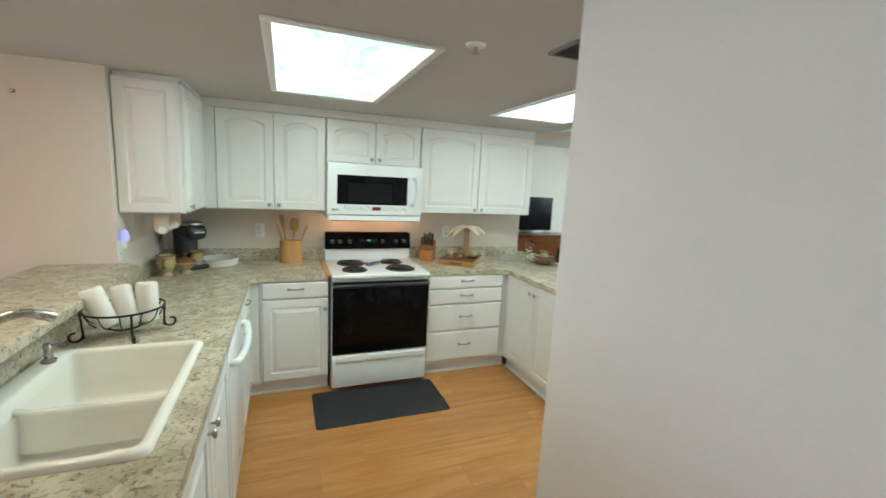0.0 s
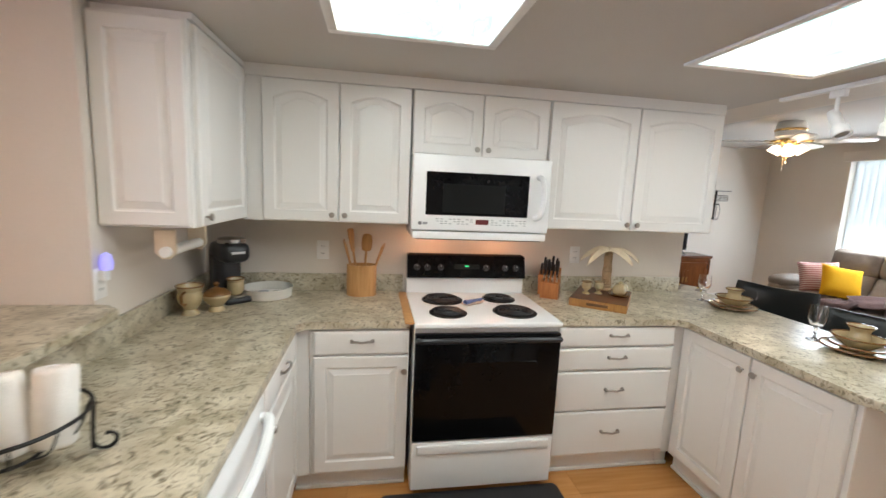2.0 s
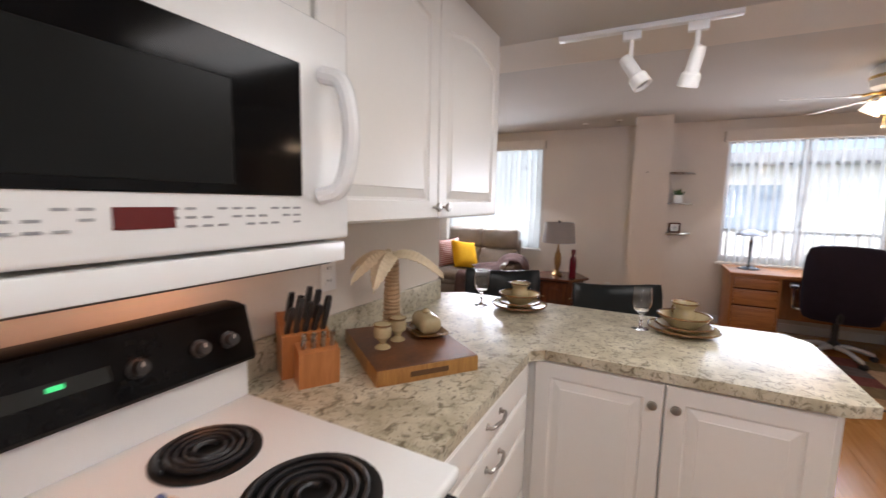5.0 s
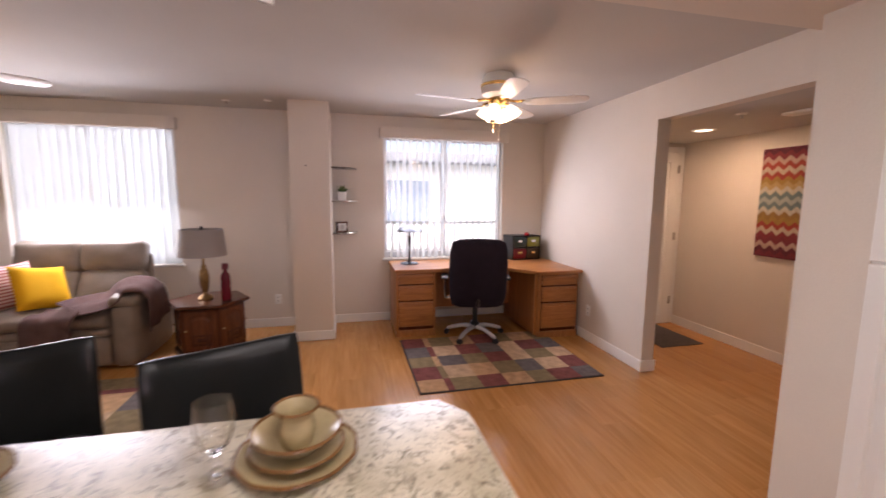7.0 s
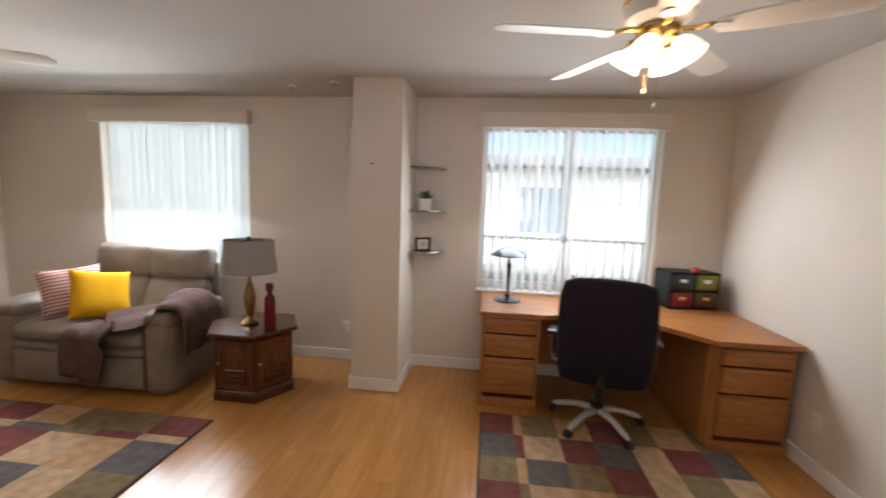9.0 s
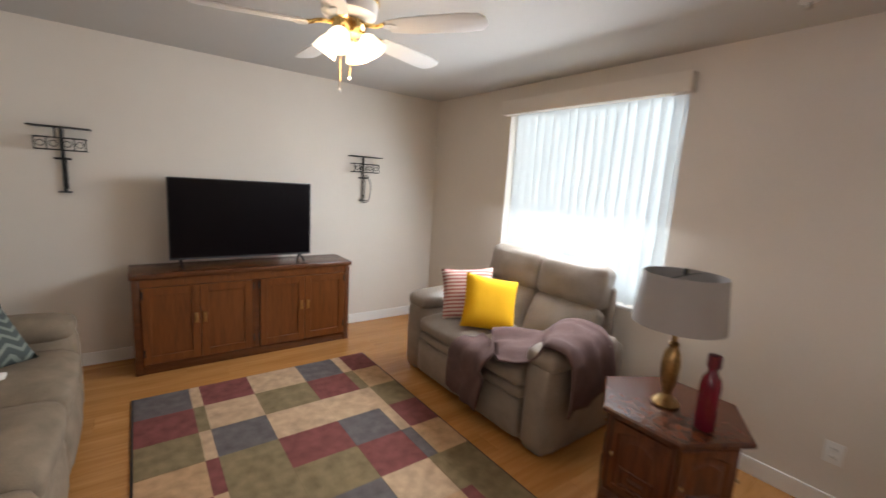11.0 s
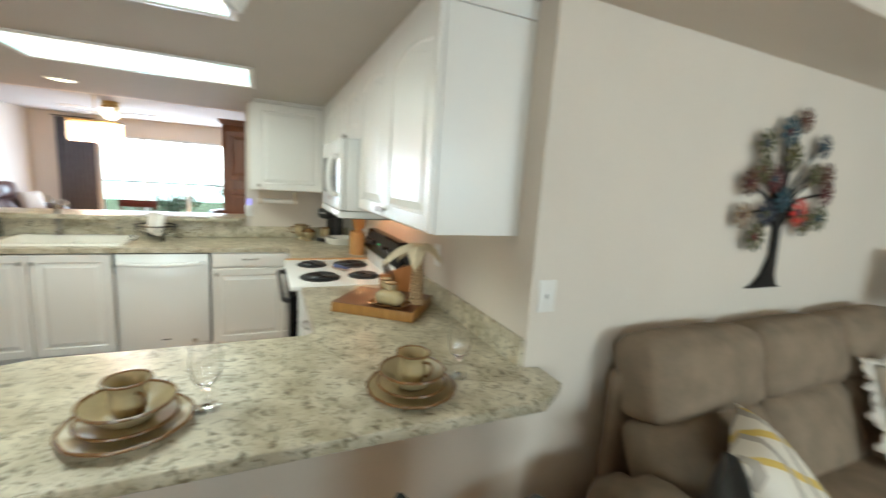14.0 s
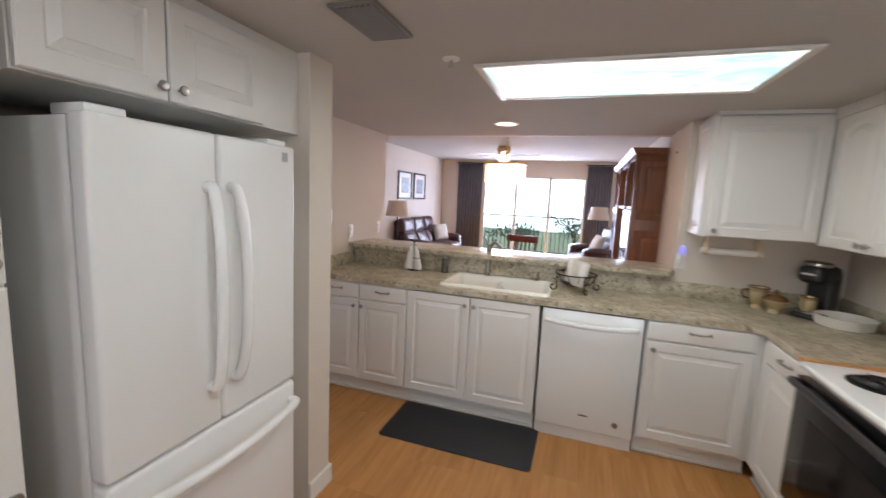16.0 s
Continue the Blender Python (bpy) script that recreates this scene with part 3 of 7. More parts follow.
def make_sink():
    t = thing("kitchen_sink", pose(0, 0, CT), "cream enamel double-bowl kitchen sink", "sink")
    x0, x1, y0, y1, mid = -0.945, -0.428, 1.075, 1.858, 1.462
    rect = lambda w, e, c, r, z: [(px, py, z) for px, py in round_rect(x0 + w, y0 + c, x1 - e, y1 - c, r)]
    part("rim", loft([rect(0, 0, 0, 0.035, 0), rect(0.003, 0.003, 0.003, 0.034, 0.011), rect(0.011, 0.011, 0.011, 0.03, 0.017), rect(0.060, 0.024, 0.024, 0.035, 0.017), rect(0.068, 0.032, 0.032, 0.035, 0.012),
                      rect(0.073, 0.037, 0.037, 0.035, 0.0), rect(0.078, 0.042, 0.042, 0.04, -0.035)], cap0=False, cap1=False), SINKW, t, angle=60)
    part("divider", soft_bar(x0 + 0.072, x1 - 0.036, mid - 0.016, mid + 0.016, -0.15, -0.028), SINKW, t, angle=60)
    for a, b in ((y0 + 0.042, mid), (mid, y1 - 0.042)):
        rings = []
        for inset, z in ((0, -0.034), (0.008, -0.12), (0.020, -0.165), (0.05, -0.185), (0.12, -0.190)):
            rings.append([(px, py, z) for px, py in round_rect(x0 + 0.078 + inset, a + inset, x1 - 0.042 - inset, b - inset, 0.04)])
        part("bowl", loft(rings, cap0=False), SINKW, t, angle=60)
        part("drain", turned([(0.045, 0.0), (0.045, 0.004), (0.032, 0.002), (0, 0.001)], 20, at=((x0 + x1) / 2 - 0.01, (a + b) / 2, -0.19)), CHROME, t)
    f = thing("kitchen_tap", pose(-0.893, 1.335, CT + 0.017), "brushed nickel kitchen tap with a curved spout", "tap")
    part("base", turned([(0.03, 0), (0.03, 0.008), (0.022, 0.016), (0.021, 0.10), (0.023, 0.13), (0.021, 0.18), (0.012, 0.20), (0, 0.202)], 20), NICKEL, f)
    part("spout", tube(curve_points([(0, 0, 0.13), (0.008, 0.006, 0.205), (0.042, 0.034, 0.262), (0.095, 0.075, 0.278), (0.148, 0.113, 0.25)], 5), [0.015] * 10 + [0.014] * 8 + [0.016] * 3, 12), NICKEL, f)
    part("lever", tube([(0, -0.005, 0.19), (-0.006, -0.015, 0.235), (0.0, -0.03, 0.28), (0.02, -0.045, 0.315)], [0.014, 0.010, 0.008, 0.007], 10), NICKEL, f)
    d = thing("soap_dispenser", pose(-0.893, 1.73, CT + 0.017), "small brushed nickel dispenser beside the sink", "soap dispenser")
    part("body", turned([(0.022, 0), (0.022, 0.01), (0.012, 0.016), (0.012, 0.05), (0.015, 0.055), (0.012, 0.07), (0, 0.072)], 16), NICKEL, d)
    part("nozzle", tube([(0, 0, 0.06), (0.035, 0, 0.066), (0.05, 0, 0.058)], 0.006, 8), NICKEL, d)


make_sink()


def make_stove():
    t = thing("electric_range", pose(0.213, 2.975, 0), "white electric coil range with black glass oven door", "stove")
    w, d = 0.757, 0.665
    part("body", box(0.003, 0.03, 0.03, w - 0.003, d, 0.892, 0.003), APPL, t)
    for x in (0.05, w - 0.09):
        part("foot", box(x, 0.06, 0, x + 0.04, 0.10, 0.03), BLACKP, t)
    part("cooktop", box(-0.002, -0.015, 0.893, w + 0.002, d - 0.06, 0.921, 0.009, 3), APPL, t)
    door = part("oven_door", box(0.004, -0.015, 0.305, w - 0.004, 0.028, 0.862, 0.006), BLACKG, t, "black glass oven door")
    part("window", box(0.13, -0.0165, 0.42, w - 0.13, -0.012, 0.72, 0.001, 1), BLACKG, door)
    part("handle", tube(curve_points([(0.02, -0.012, 0.835), (0.03, -0.045, 0.842), (0.15, -0.05, 0.845), (w - 0.15, -0.05, 0.845), (w - 0.03, -0.045, 0.842), (w - 0.02, -0.012, 0.835)], 4), 0.014, 10), BLACKP, door)
    drawer = part("storage_drawer", box(0.004, -0.010, 0.035, w - 0.004, 0.028, 0.296, 0.006), APPL, t)
    part("grip", box(0.03, -0.022, 0.235, w - 0.03, -0.008, 0.285, 0.008, 3), APPL, drawer)
    guard = part("backguard", box(0, d - 0.075, 0.915, w, d - 0.005, 1.02, 0.006), APPL, t)
    panel = part("control_panel", loft([[(0.0, d - 0.10, 1.021), (w, d - 0.10, 1.021), (w, d - 0.005, 1.021), (0, d - 0.005, 1.021)], [(0.0, d - 0.105, 1.03), (w, d - 0.105, 1.03), (w, d - 0.005, 1.03), (0, d - 0.005, 1.03)],
                                        [(0.0, d - 0.072, 1.155), (w, d - 0.072, 1.155), (w, d - 0.005, 1.155), (0, d - 0.005, 1.155)], [(0.01, d - 0.06, 1.163), (w - 0.01, d - 0.06, 1.163), (w - 0.01, d - 0.01, 1.163), (0.01, d - 0.01, 1.163)]]), BLACKG, t, "black glass control panel")
    tilt = math.degrees(math.atan2(0.033, 0.125))
    for x in (0.06, 0.125, 0.21, 0.50, 0.625, 0.695):
        k = part("knob", turned([(0.021, 0), (0.020, -0.008), (0.015, -0.010), (0.014, -0.026), (0, -0.027)], 18, axis="Y"), BLACKP, panel, m=pose(x, d - 0.088, 1.085, -tilt))
        part("pointer", box(-0.001, -0.0285, 0.002, 0.001, -0.0265, 0.011), WHITEP, k)
    part("display", box(-0.08, -0.002, -0.014, 0.08, 0.002, 0.016), material("display_black", (0.01, 0.012, 0.01), 0.2), panel, m=pose(0.375, d - 0.0885, 1.09, -tilt))
    green = glow("green_digits", (0.05, 0.75, 0.25), 0.6)
    part("digits", box(-0.012, -0.0035, 0.0, 0.012, -0.001, 0.009), green, panel, m=pose(0.375, d - 0.0885, 1.09, -tilt))
    for x in (-0.066, -0.05, -0.034, 0.034, 0.05, 0.066):
        part("button", box(-0.005, -0.003, -0.002, 0.005, 0, 0.002), material("grey_mark", (0.35, 0.35, 0.35), 0.5), panel, m=pose(0.375 + x, d - 0.0905, 1.06, -tilt))
    for x, y, r in ((0.19, 0.16, 0.088), (0.56, 0.17, 0.108), (0.20, 0.42, 0.108), (0.55, 0.44, 0.088)):
        pan = part("burner", turned([(r + 0.012, 0.0), (r + 0.012, 0.004), (r + 0.004, 0.005), (r - 0.01, 0.001), (0.02, 0.0005)], 32), BLACKM, t, "black drip pan", pose(x, y, 0.921))
        pts = []
        turns = 4.5
        for k in range(110):
            a = 2 * math.pi * turns * k / 109
            rr = 0.018 + (r - 0.02) * k / 109
            pts.append((rr * math.cos(a), rr * math.sin(a), 0.010))
        part("coil", tube(pts, 0.0052, 6), BLACKP, pan)
    rest = thing("spoon_rest", pose(0.575, 3.30, 0.922, 0, 0, 30), "small painted ceramic spoon rest on the range", "spoon rest")
    part("dish", loft([[(x * 0.6, y * 0.6, 0) for x, y in round_rect(-0.085, -0.03, 0.085, 0.03, 0.029)], [(x, y, 0.012) for x, y in round_rect(-0.085, -0.03, 0.085, 0.03, 0.029)], [(x * 0.9, y * 0.85, 0.008) for x, y in round_rect(-0.085, -0.03, 0.085, 0.03, 0.029)]]), material("cream_glaze", (0.70, 0.55, 0.45), 0.25, vary=0.2, scale=40), rest)
    part("spoon", tube([(-0.06, 0, 0.016), (0.0, 0.004, 0.018), (0.07, 0.0, 0.02)], [0.016, 0.010, 0.008], 8), material("blue_glaze", (0.10, 0.13, 0.28), 0.3, vary=0.4, scale=60), rest)


make_stove()


def make_microwave():
    t = thing("microwave", pose(0.20, 3.222, 0), "white over-the-range microwave with dark glass window", "microwave")
    w = 0.757
    part("body", box(0, 0.03, 1.345, w, NORTH - 3.222, 1.744, 0.004), APPL, t)
    door = part("door", box(0, -0.004, 1.348, w, 0.029, 1.744, 0.008, 3), APPL, t)
    part("window", box(0.072, -0.008, 1.43, 0.632, -0.003, 1.655, 0.002, 1), BLACKG, door, "dark glass window")
    part("mesh_screen", box(0.16, -0.0095, 1.445, 0.50, -0.0075, 1.595, 0.001, 1), material("screen_grey", (0.007, 0.008, 0.008), 0.3, spec=0.2), door)
    hp = curve_points([(0.675, -0.005, 1.43), (0.69, -0.045, 1.45), (0.70, -0.06, 1.54), (0.695, -0.045, 1.63), (0.685, -0.005, 1.65)], 5)
    part("handle", tube(hp, 0.016, 10), APPL, door)
    part("vent_lip", box(0.008, 0.0, 1.302, w - 0.008, 0.42, 1.341, 0.004), APPL, t)
    part("underside", box(0.03, 0.02, 1.296, w - 0.03, 0.40, 1.3015), DARKGAP, t)
    grey = material("grey_print", (0.30, 0.31, 0.32), 0.5)
    for r in range(3):
        for i in range(22):
            if 8 < i < 12 and r < 3:
                continue
            if (i * 7 + r * 3) % 4 == 0:
                continue
            part("mark", box(0.13 + i * 0.023, -0.0052, 1.384 + r * 0.012, 0.144 + i * 0.023, -0.0038, 1.3875 + r * 0.012), grey, door)
    part("display", box(0.345, -0.0056, 1.385, 0.415, -0.0038, 1.412), material("red_display", (0.12, 0.01, 0.01), 0.3), door)
    part("badge", turned([(0.010, 0), (0.010, -0.0012), (0, -0.0014)], 16, axis="Y"), material("badge_grey", (0.2, 0.2, 0.2), 0.4), door, m=pose(0.045, -0.004, 1.385))
    part("badge", box(0.058, -0.0054, 1.379, 0.085, -0.0038, 1.391), grey, door)


make_microwave()
point_lamp("hood_light", (0.36, 3.50, 1.27), 0.7, (1.0, 0.45, 0.22), 0.02)
point_lamp("hood_light", (0.80, 3.50, 1.27), 0.7, (1.0, 0.45, 0.22), 0.02)


def make_dishwasher():
    t = thing("dishwasher", pose(-0.36, 1.825, 0, 0, 0, 90), "white built-in dishwasher with a bowed handle", "dishwasher")
    part("body", box(0.006, 0.02, 0.02, 0.608, 0.58, 0.872), DARKGAP, t)
    door = part("door", box(0.008, -0.022, 0.09, 0.606, 0.018, 0.868, 0.005), APPL, t)
    part("control_strip", box(0.012, -0.018, 0.857, 0.602, 0.015, 0.8735, 0.002), BLACKP, door)
    part("handle", tube(curve_points([(0.04, -0.02, 0.80), (0.05, -0.05, 0.80), (0.17, -0.068, 0.793), (0.305, -0.074, 0.79), (0.44, -0.068, 0.793), (0.56, -0.05, 0.80), (0.57, -0.02, 0.80)], 5), 0.017, 10), APPL, door)
    part("badge", box(0.28, -0.0235, 0.185, 0.335, -0.0215, 0.193), BLACKP, door)
    part("vent", turned([(0.018, 0), (0.018, -0.003), (0, -0.004)], 20, axis="Y"), NICKEL, door, m=pose(0.50, -0.022, 0.165))
    part("kick_plate", box(0.008, 0.004, 0.0, 0.606, 0.018, 0.088), CAB, t)


make_dishwasher()


def make_fridge():
    t = thing("refrigerator", pose(1.657, 0.898, 0, 0, 0, 180), "white french-door refrigerator with bottom freezer", "refrigerator")
    w, h = 0.748, 1.716
    part("body", box(0.004, 0.075, 0.03, w - 0.004, 0.88, h - 0.01, 0.006), APPL, t)
    part("grille", box(0.02, 0.07, 0.0, w - 0.02, 0.12, 0.05), BLACKP, t)
    def bowed(x0, x1, z0, z1):
        return box(x0, 0, z0, x1, 0.068, z1, 0.014, 4)
    for x0, x1, s in ((0, w * 0.5 - 0.003, 1), (w * 0.5 + 0.003, w, -1)):
        d = part("door", bowed(x0, x1, 0.74, h), APPL, t)
        hx = w * 0.5 - s * 0.045
        part("handle", tube(curve_points([(hx, 0.0, 0.885), (hx, -0.030, 0.895), (hx - s * 0.004, -0.055, 1.0), (hx - s * 0.006, -0.066, 1.21), (hx - s * 0.004, -0.055, 1.42), (hx, -0.032, 1.535), (hx, 0.0, 1.545)], 5), 0.0185, 12), APPL, d)
    part("logo", box(w - 0.075, -0.0025, 1.655, w - 0.045, 0.001, 1.69, 0.001, 1), material("grey_badge", (0.4, 0.4, 0.4), 0.4), t)
    fz = part("freezer_drawer", bowed(0, w, 0.05, 0.73), APPL, t)
    part("handle", tube(curve_points([(0.035, 0.0, 0.645), (0.04, -0.035, 0.65), (0.20, -0.058, 0.642), (w / 2, -0.066, 0.638), (w - 0.20, -0.058, 0.642), (w - 0.04, -0.035, 0.65), (w - 0.035, 0.0, 0.645)], 5), 0.018, 10), APPL, fz)
    for x in (0.02, w - 0.12):
        part("hinge_cover", box(x, 0.03, h - 0.008, x + 0.10, 0.16, h + 0.022, 0.006), APPL, t)


make_fridge()
cabinet("fridge_cabinet", pose(1.735, 0.79, 0, 0, 0, 180), 0.985, 1.79, 2.10, 0.60, [("door", 0.006, 0.36, 1.795, 2.095, 0.33, 1.835), ("door", 0.366, 0.75, 1.795, 2.095, 0.396, 1.835)], "white cabinet above the refrigerator", group=g)
cabinet("pantry_cabinet", pose(2.232, 0.79, 0, 0, 0, 180), 0.46, 0.10, 2.10, 0.60, [("door", 0.006, 0.455, 0.125, 1.30, 0.425, 0.80), ("door", 0.006, 0.455, 1.31, 2.09, 0.425, 1.36)], "tall white pantry cabinet beside the refrigerator", True, group=g)
setting("crown_trim", box(0.752, 0.10, 2.101, 2.234, 0.785, KC - 0.001), CAB, "white filler strip above the refrigerator", category="trim")


def floor_mat(x0, y0, x1, y1):
    t = thing("floor_mat", pose((x0 + x1) / 2, (y0 + y1) / 2, 0), "charcoal cushioned kitchen mat on the floor", "mat", "kitchen mats")
    a, b = (x1 - x0) / 2, (y1 - y0) / 2
    part("mat", loft([[(x * k, y * k2, z) for x, y in round_rect(-a, -b, a, b, 0.03)] for k, k2, z in ((1, 1, 0), (1, 1, 0.004), (1 - 0.03 / a, 1 - 0.03 / b, 0.015))]), RUBBER, t)


floor_mat(0.07, 2.50, 1.015, 2.985)
floor_mat(-0.38, 0.885, 0.09, 1.865)


def ceiling_light(x0, y0, x1, y1):
    t = thing("ceiling_light", pose(0, 0, 0), "recessed fluorescent ceiling panel with white frame", "ceiling light", "kitchen ceiling panels")
    bm = bmesh.new()
    f = 0.035
    for a, b, c, d in ((x0 - f, y0 - f, x1 + f, y0), (x0 - f, y1, x1 + f, y1 + f), (x0 - f, y0, x0, y1), (x1, y0, x1 + f, y1)):
        block(bm, a, b, KC - 0.012, c, d, KC - 0.0005, 0.003)
    part("frame", bm, TRIM, t)
    part("diffuser", box(x0, y0, KC - 0.007, x1, y1, KC - 0.001), PANELGLOW, t, "glowing white acrylic diffuser")


PANELGLOW = printed_glow("panel_glow", 0.95)
ceiling_light(-0.14, 1.54, 0.44, 2.745)
ceiling_light(1.33, 1.54, 1.91, 2.70)


# ---- den ----
def soft(bm, cx, cy, cz, sx, sy, sz, r, puff=(0, 0, 0), cuts=5, m=None, wrinkle=0.0):
    """A rounded, puffed-up block: centre, size, edge radius and how far each face bulges."""
    made = bmesh.ops.create_cube(bm, size=2)
    es = list({e for v in made["verts"] for e in v.link_edges})
    bmesh.ops.subdivide_edges(bm, edges=es, cuts=cuts, use_grid_fill=True)
    half = Vector((sx / 2, sy / 2, sz / 2))
    for v in list(bm.verts):
        u = v.co.copy()
        p = Vector((u.x * half.x, u.y * half.y, u.z * half.z))
        c = Vector([max(-(h - r), min(h - r, q)) for q, h in zip(p, half)])
        d = p - c
        if d.length > 1e-9:
            p = c + d.normalized() * r
        p.x += puff[0] * u.x * (1 - u.y ** 2) * (1 - u.z ** 2)
        p.y += puff[1] * u.y * (1 - u.x ** 2) * (1 - u.z ** 2)
        p.z += puff[2] * u.z * (1 - u.x ** 2) * (1 - u.y ** 2)
        p += Vector((cx, cy, cz))
        if wrinkle:
            p += wrinkle * noise.noise_vector(p * 7.0) + 0.4 * wrinkle * noise.noise_vector(p * 19.0)
        v.co = m @ p if m is not None else p
    return bm


def soft_part(name, parent, mat, c, s, r, puff=(0, 0, 0), label="", m=None, cuts=6, wrinkle=0.0):
    return part(name, soft(bmesh.new(), *c, *s, r, puff, cuts, wrinkle=wrinkle), mat, parent, label, m, angle=75)


TAUPE = material("taupe_microfibre", (0.235, 0.182, 0.130), 0.85, vary=0.26, scale=9, grain=260, bump=0.3, spec=0.2)
TAUPE2 = material("taupe_faux_leather", (0.26, 0.215, 0.175), 0.45, vary=0.2, scale=8, grain=180, bump=0.25, spec=0.35)


def sofa(name, m, seats, seat_w, arm_w, depth, mat, label, back_h=1.03):
    """A reclining sofa: x along its width, its front towards -y."""
    t = thing(name, m, label, "sofa")
    w = seats * seat_w + 2 * arm_w
    part("base", box(0.03, 0.06, 0.02, w - 0.03, depth - 0.08, 0.30, 0.03, 3), mat, t)
    for x in (0, w - arm_w):
        arm = soft_part("arm", t, mat, (x + arm_w / 2, depth * 0.43, 0.30), (arm_w, depth * 0.82, 0.58), 0.06, (0.012, 0.01, 0.01))
        soft_part("arm_pad", arm, mat, (x + arm_w / 2, depth * 0.38, 0.585), (arm_w + 0.025, depth * 0.70, 0.13), 0.055, (0.01, 0.01, 0.025))
    for i in range(seats):
        cx = arm_w + seat_w * (i + 0.5)
        soft_part("seat_cushion", t, mat, (cx, depth * 0.36, 0.43), (seat_w + 0.004, depth * 0.72, 0.13), 0.055, (0.0, 0.016, 0.038), cuts=11, wrinkle=0.007)
        soft_part("seat_border", t, mat, (cx, 0.09, 0.335), (seat_w - 0.003, 0.16, 0.085), 0.035, (0, 0.010, 0))
        soft_part("footrest", t, mat, (cx, 0.06, 0.175), (seat_w - 0.004, 0.11, 0.255), 0.03, (0, 0.012, 0))
        lean = pose(0, depth * 0.66, 0.42, -25)
        back = soft_part("back_cushion", t, mat, (cx, 0.01, 0.17), (seat_w + 0.004, 0.19, 0.40), 0.06, (0, 0.034, 0.005), m=lean, cuts=11, wrinkle=0.008)
        soft_part("headrest", back, mat, (cx, -0.002, 0.165), (seat_w + 0.004, 0.205, 0.30), 0.058, (0, 0.028, 0.018), m=pose(0, 0.010, 0.345, 12), cuts=11, wrinkle=0.009)
    part("back_panel", box(arm_w - 0.02, depth - 0.10, 0.05, w - arm_w + 0.02, depth - 0.03, 0.90, 0.03, 3), mat, t)
    return t


sofa("sofa", pose(3.14, 3.82, 0, 0, 0, 90), 3, 0.625, 0.20, 0.94, TAUPE, "taupe microfibre three-seat reclining sofa against the wall")
sofa("loveseat", pose(5.18, 5.69, 0, 0, 0, -90), 2, 0.545, 0.20, 0.95, TAUPE2, "taupe reclining loveseat under the window")


def stripe_cloth(name, a, b, scale, axis=2, wave=0.0, mode="BANDS", thin=0.5):
    """Cloth with stripes or zigzags of two colours."""
    m = material(name, a, 0.9, vary=0.08, grain=300, bump=0.3, spec=0.15)
    n, l = m.node_tree.nodes, m.node_tree.links
    tc, sep = n.new("ShaderNodeTexCoord"), n.new("ShaderNodeSeparateXYZ")
    l.new(tc.outputs["Object"], sep.inputs[0])
    tri = n.new("ShaderNodeMath")
    tri.operation = "PINGPONG"
    tri.inputs[1].default_value = 0.05
    l.new(sep.outputs[0], tri.inputs[0])
    mul = n.new("ShaderNodeMath")
    mul.operation = "MULTIPLY_ADD"
    mul.inputs[1].default_value = wave
    l.new(tri.outputs[0], mul.inputs[0])
    l.new(sep.outputs[axis], mul.inputs[2])
    sc = n.new("ShaderNodeMath")
    sc.operation = "MULTIPLY"
    sc.inputs[1].default_value = scale
    l.new(mul.outputs[0], sc.inputs[0])
    fr = n.new("ShaderNodeMath")
    fr.operation = "FRACT"
    l.new(sc.outputs[0], fr.inputs[0])
    gt = n.new("ShaderNodeMath")
    gt.operation = "GREATER_THAN"
    gt.inputs[1].default_value = thin
    l.new(fr.outputs[0], gt.inputs[0])
    mix = n.new("ShaderNodeMix")
    mix.data_type = "RGBA"
    old = n["Principled BSDF"].inputs["Base Color"].links[0].from_socket
    l.new(gt.outputs[0], mix.inputs["Factor"])
    l.new(old, mix.inputs["A"])
    mix.inputs["B"].default_value = (*b, 1)
    l.new(mix.outputs["Result"], n["Principled BSDF"].inputs["Base Color"])
    return m


def lattice_cloth(name):
    """Cream cloth with a wavy grey and yellow lattice."""
    m = material(name, (0.72, 0.68, 0.60), 0.9, vary=0.05, grain=300, bump=0.3, spec=0.15)
    n, l = m.node_tree.nodes, m.node_tree.links
    tc = n.new("ShaderNodeTexCoord")
    col = n["Principled BSDF"].inputs["Base Color"].links[0].from_socket
    for turn, colour in ((45, (0.66, 0.48, 0.14)), (-45, (0.43, 0.39, 0.34))):
        mp, wv = n.new("ShaderNodeMapping"), n.new("ShaderNodeTexWave")
        mp.inputs["Rotation"].default_value = (0, radians(turn), 0)
        wv.inputs["Scale"].default_value, wv.inputs["Distortion"].default_value, wv.inputs["Detail"].default_value = 2.6, 2.2, 0.0
        wv.inputs["Detail Scale"].default_value = 1.2
        l.new(tc.outputs["Object"], mp.inputs[0])
        l.new(mp.outputs[0], wv.inputs[0])
        gt = n.new("ShaderNodeMath")
        gt.operation = "GREATER_THAN"
        gt.inputs[1].default_value = 0.86
        l.new(wv.outputs["Fac"], gt.inputs[0])
        mix = n.new("ShaderNodeMix")
        mix.data_type = "RGBA"
        l.new(gt.outputs[0], mix.inputs["Factor"])
        l.new(col, mix.inputs["A"])
        mix.inputs["B"].default_value = (*colour, 1)
        col = mix.outputs["Result"]
    l.new(col, n["Principled BSDF"].inputs["Base Color"])
    return m


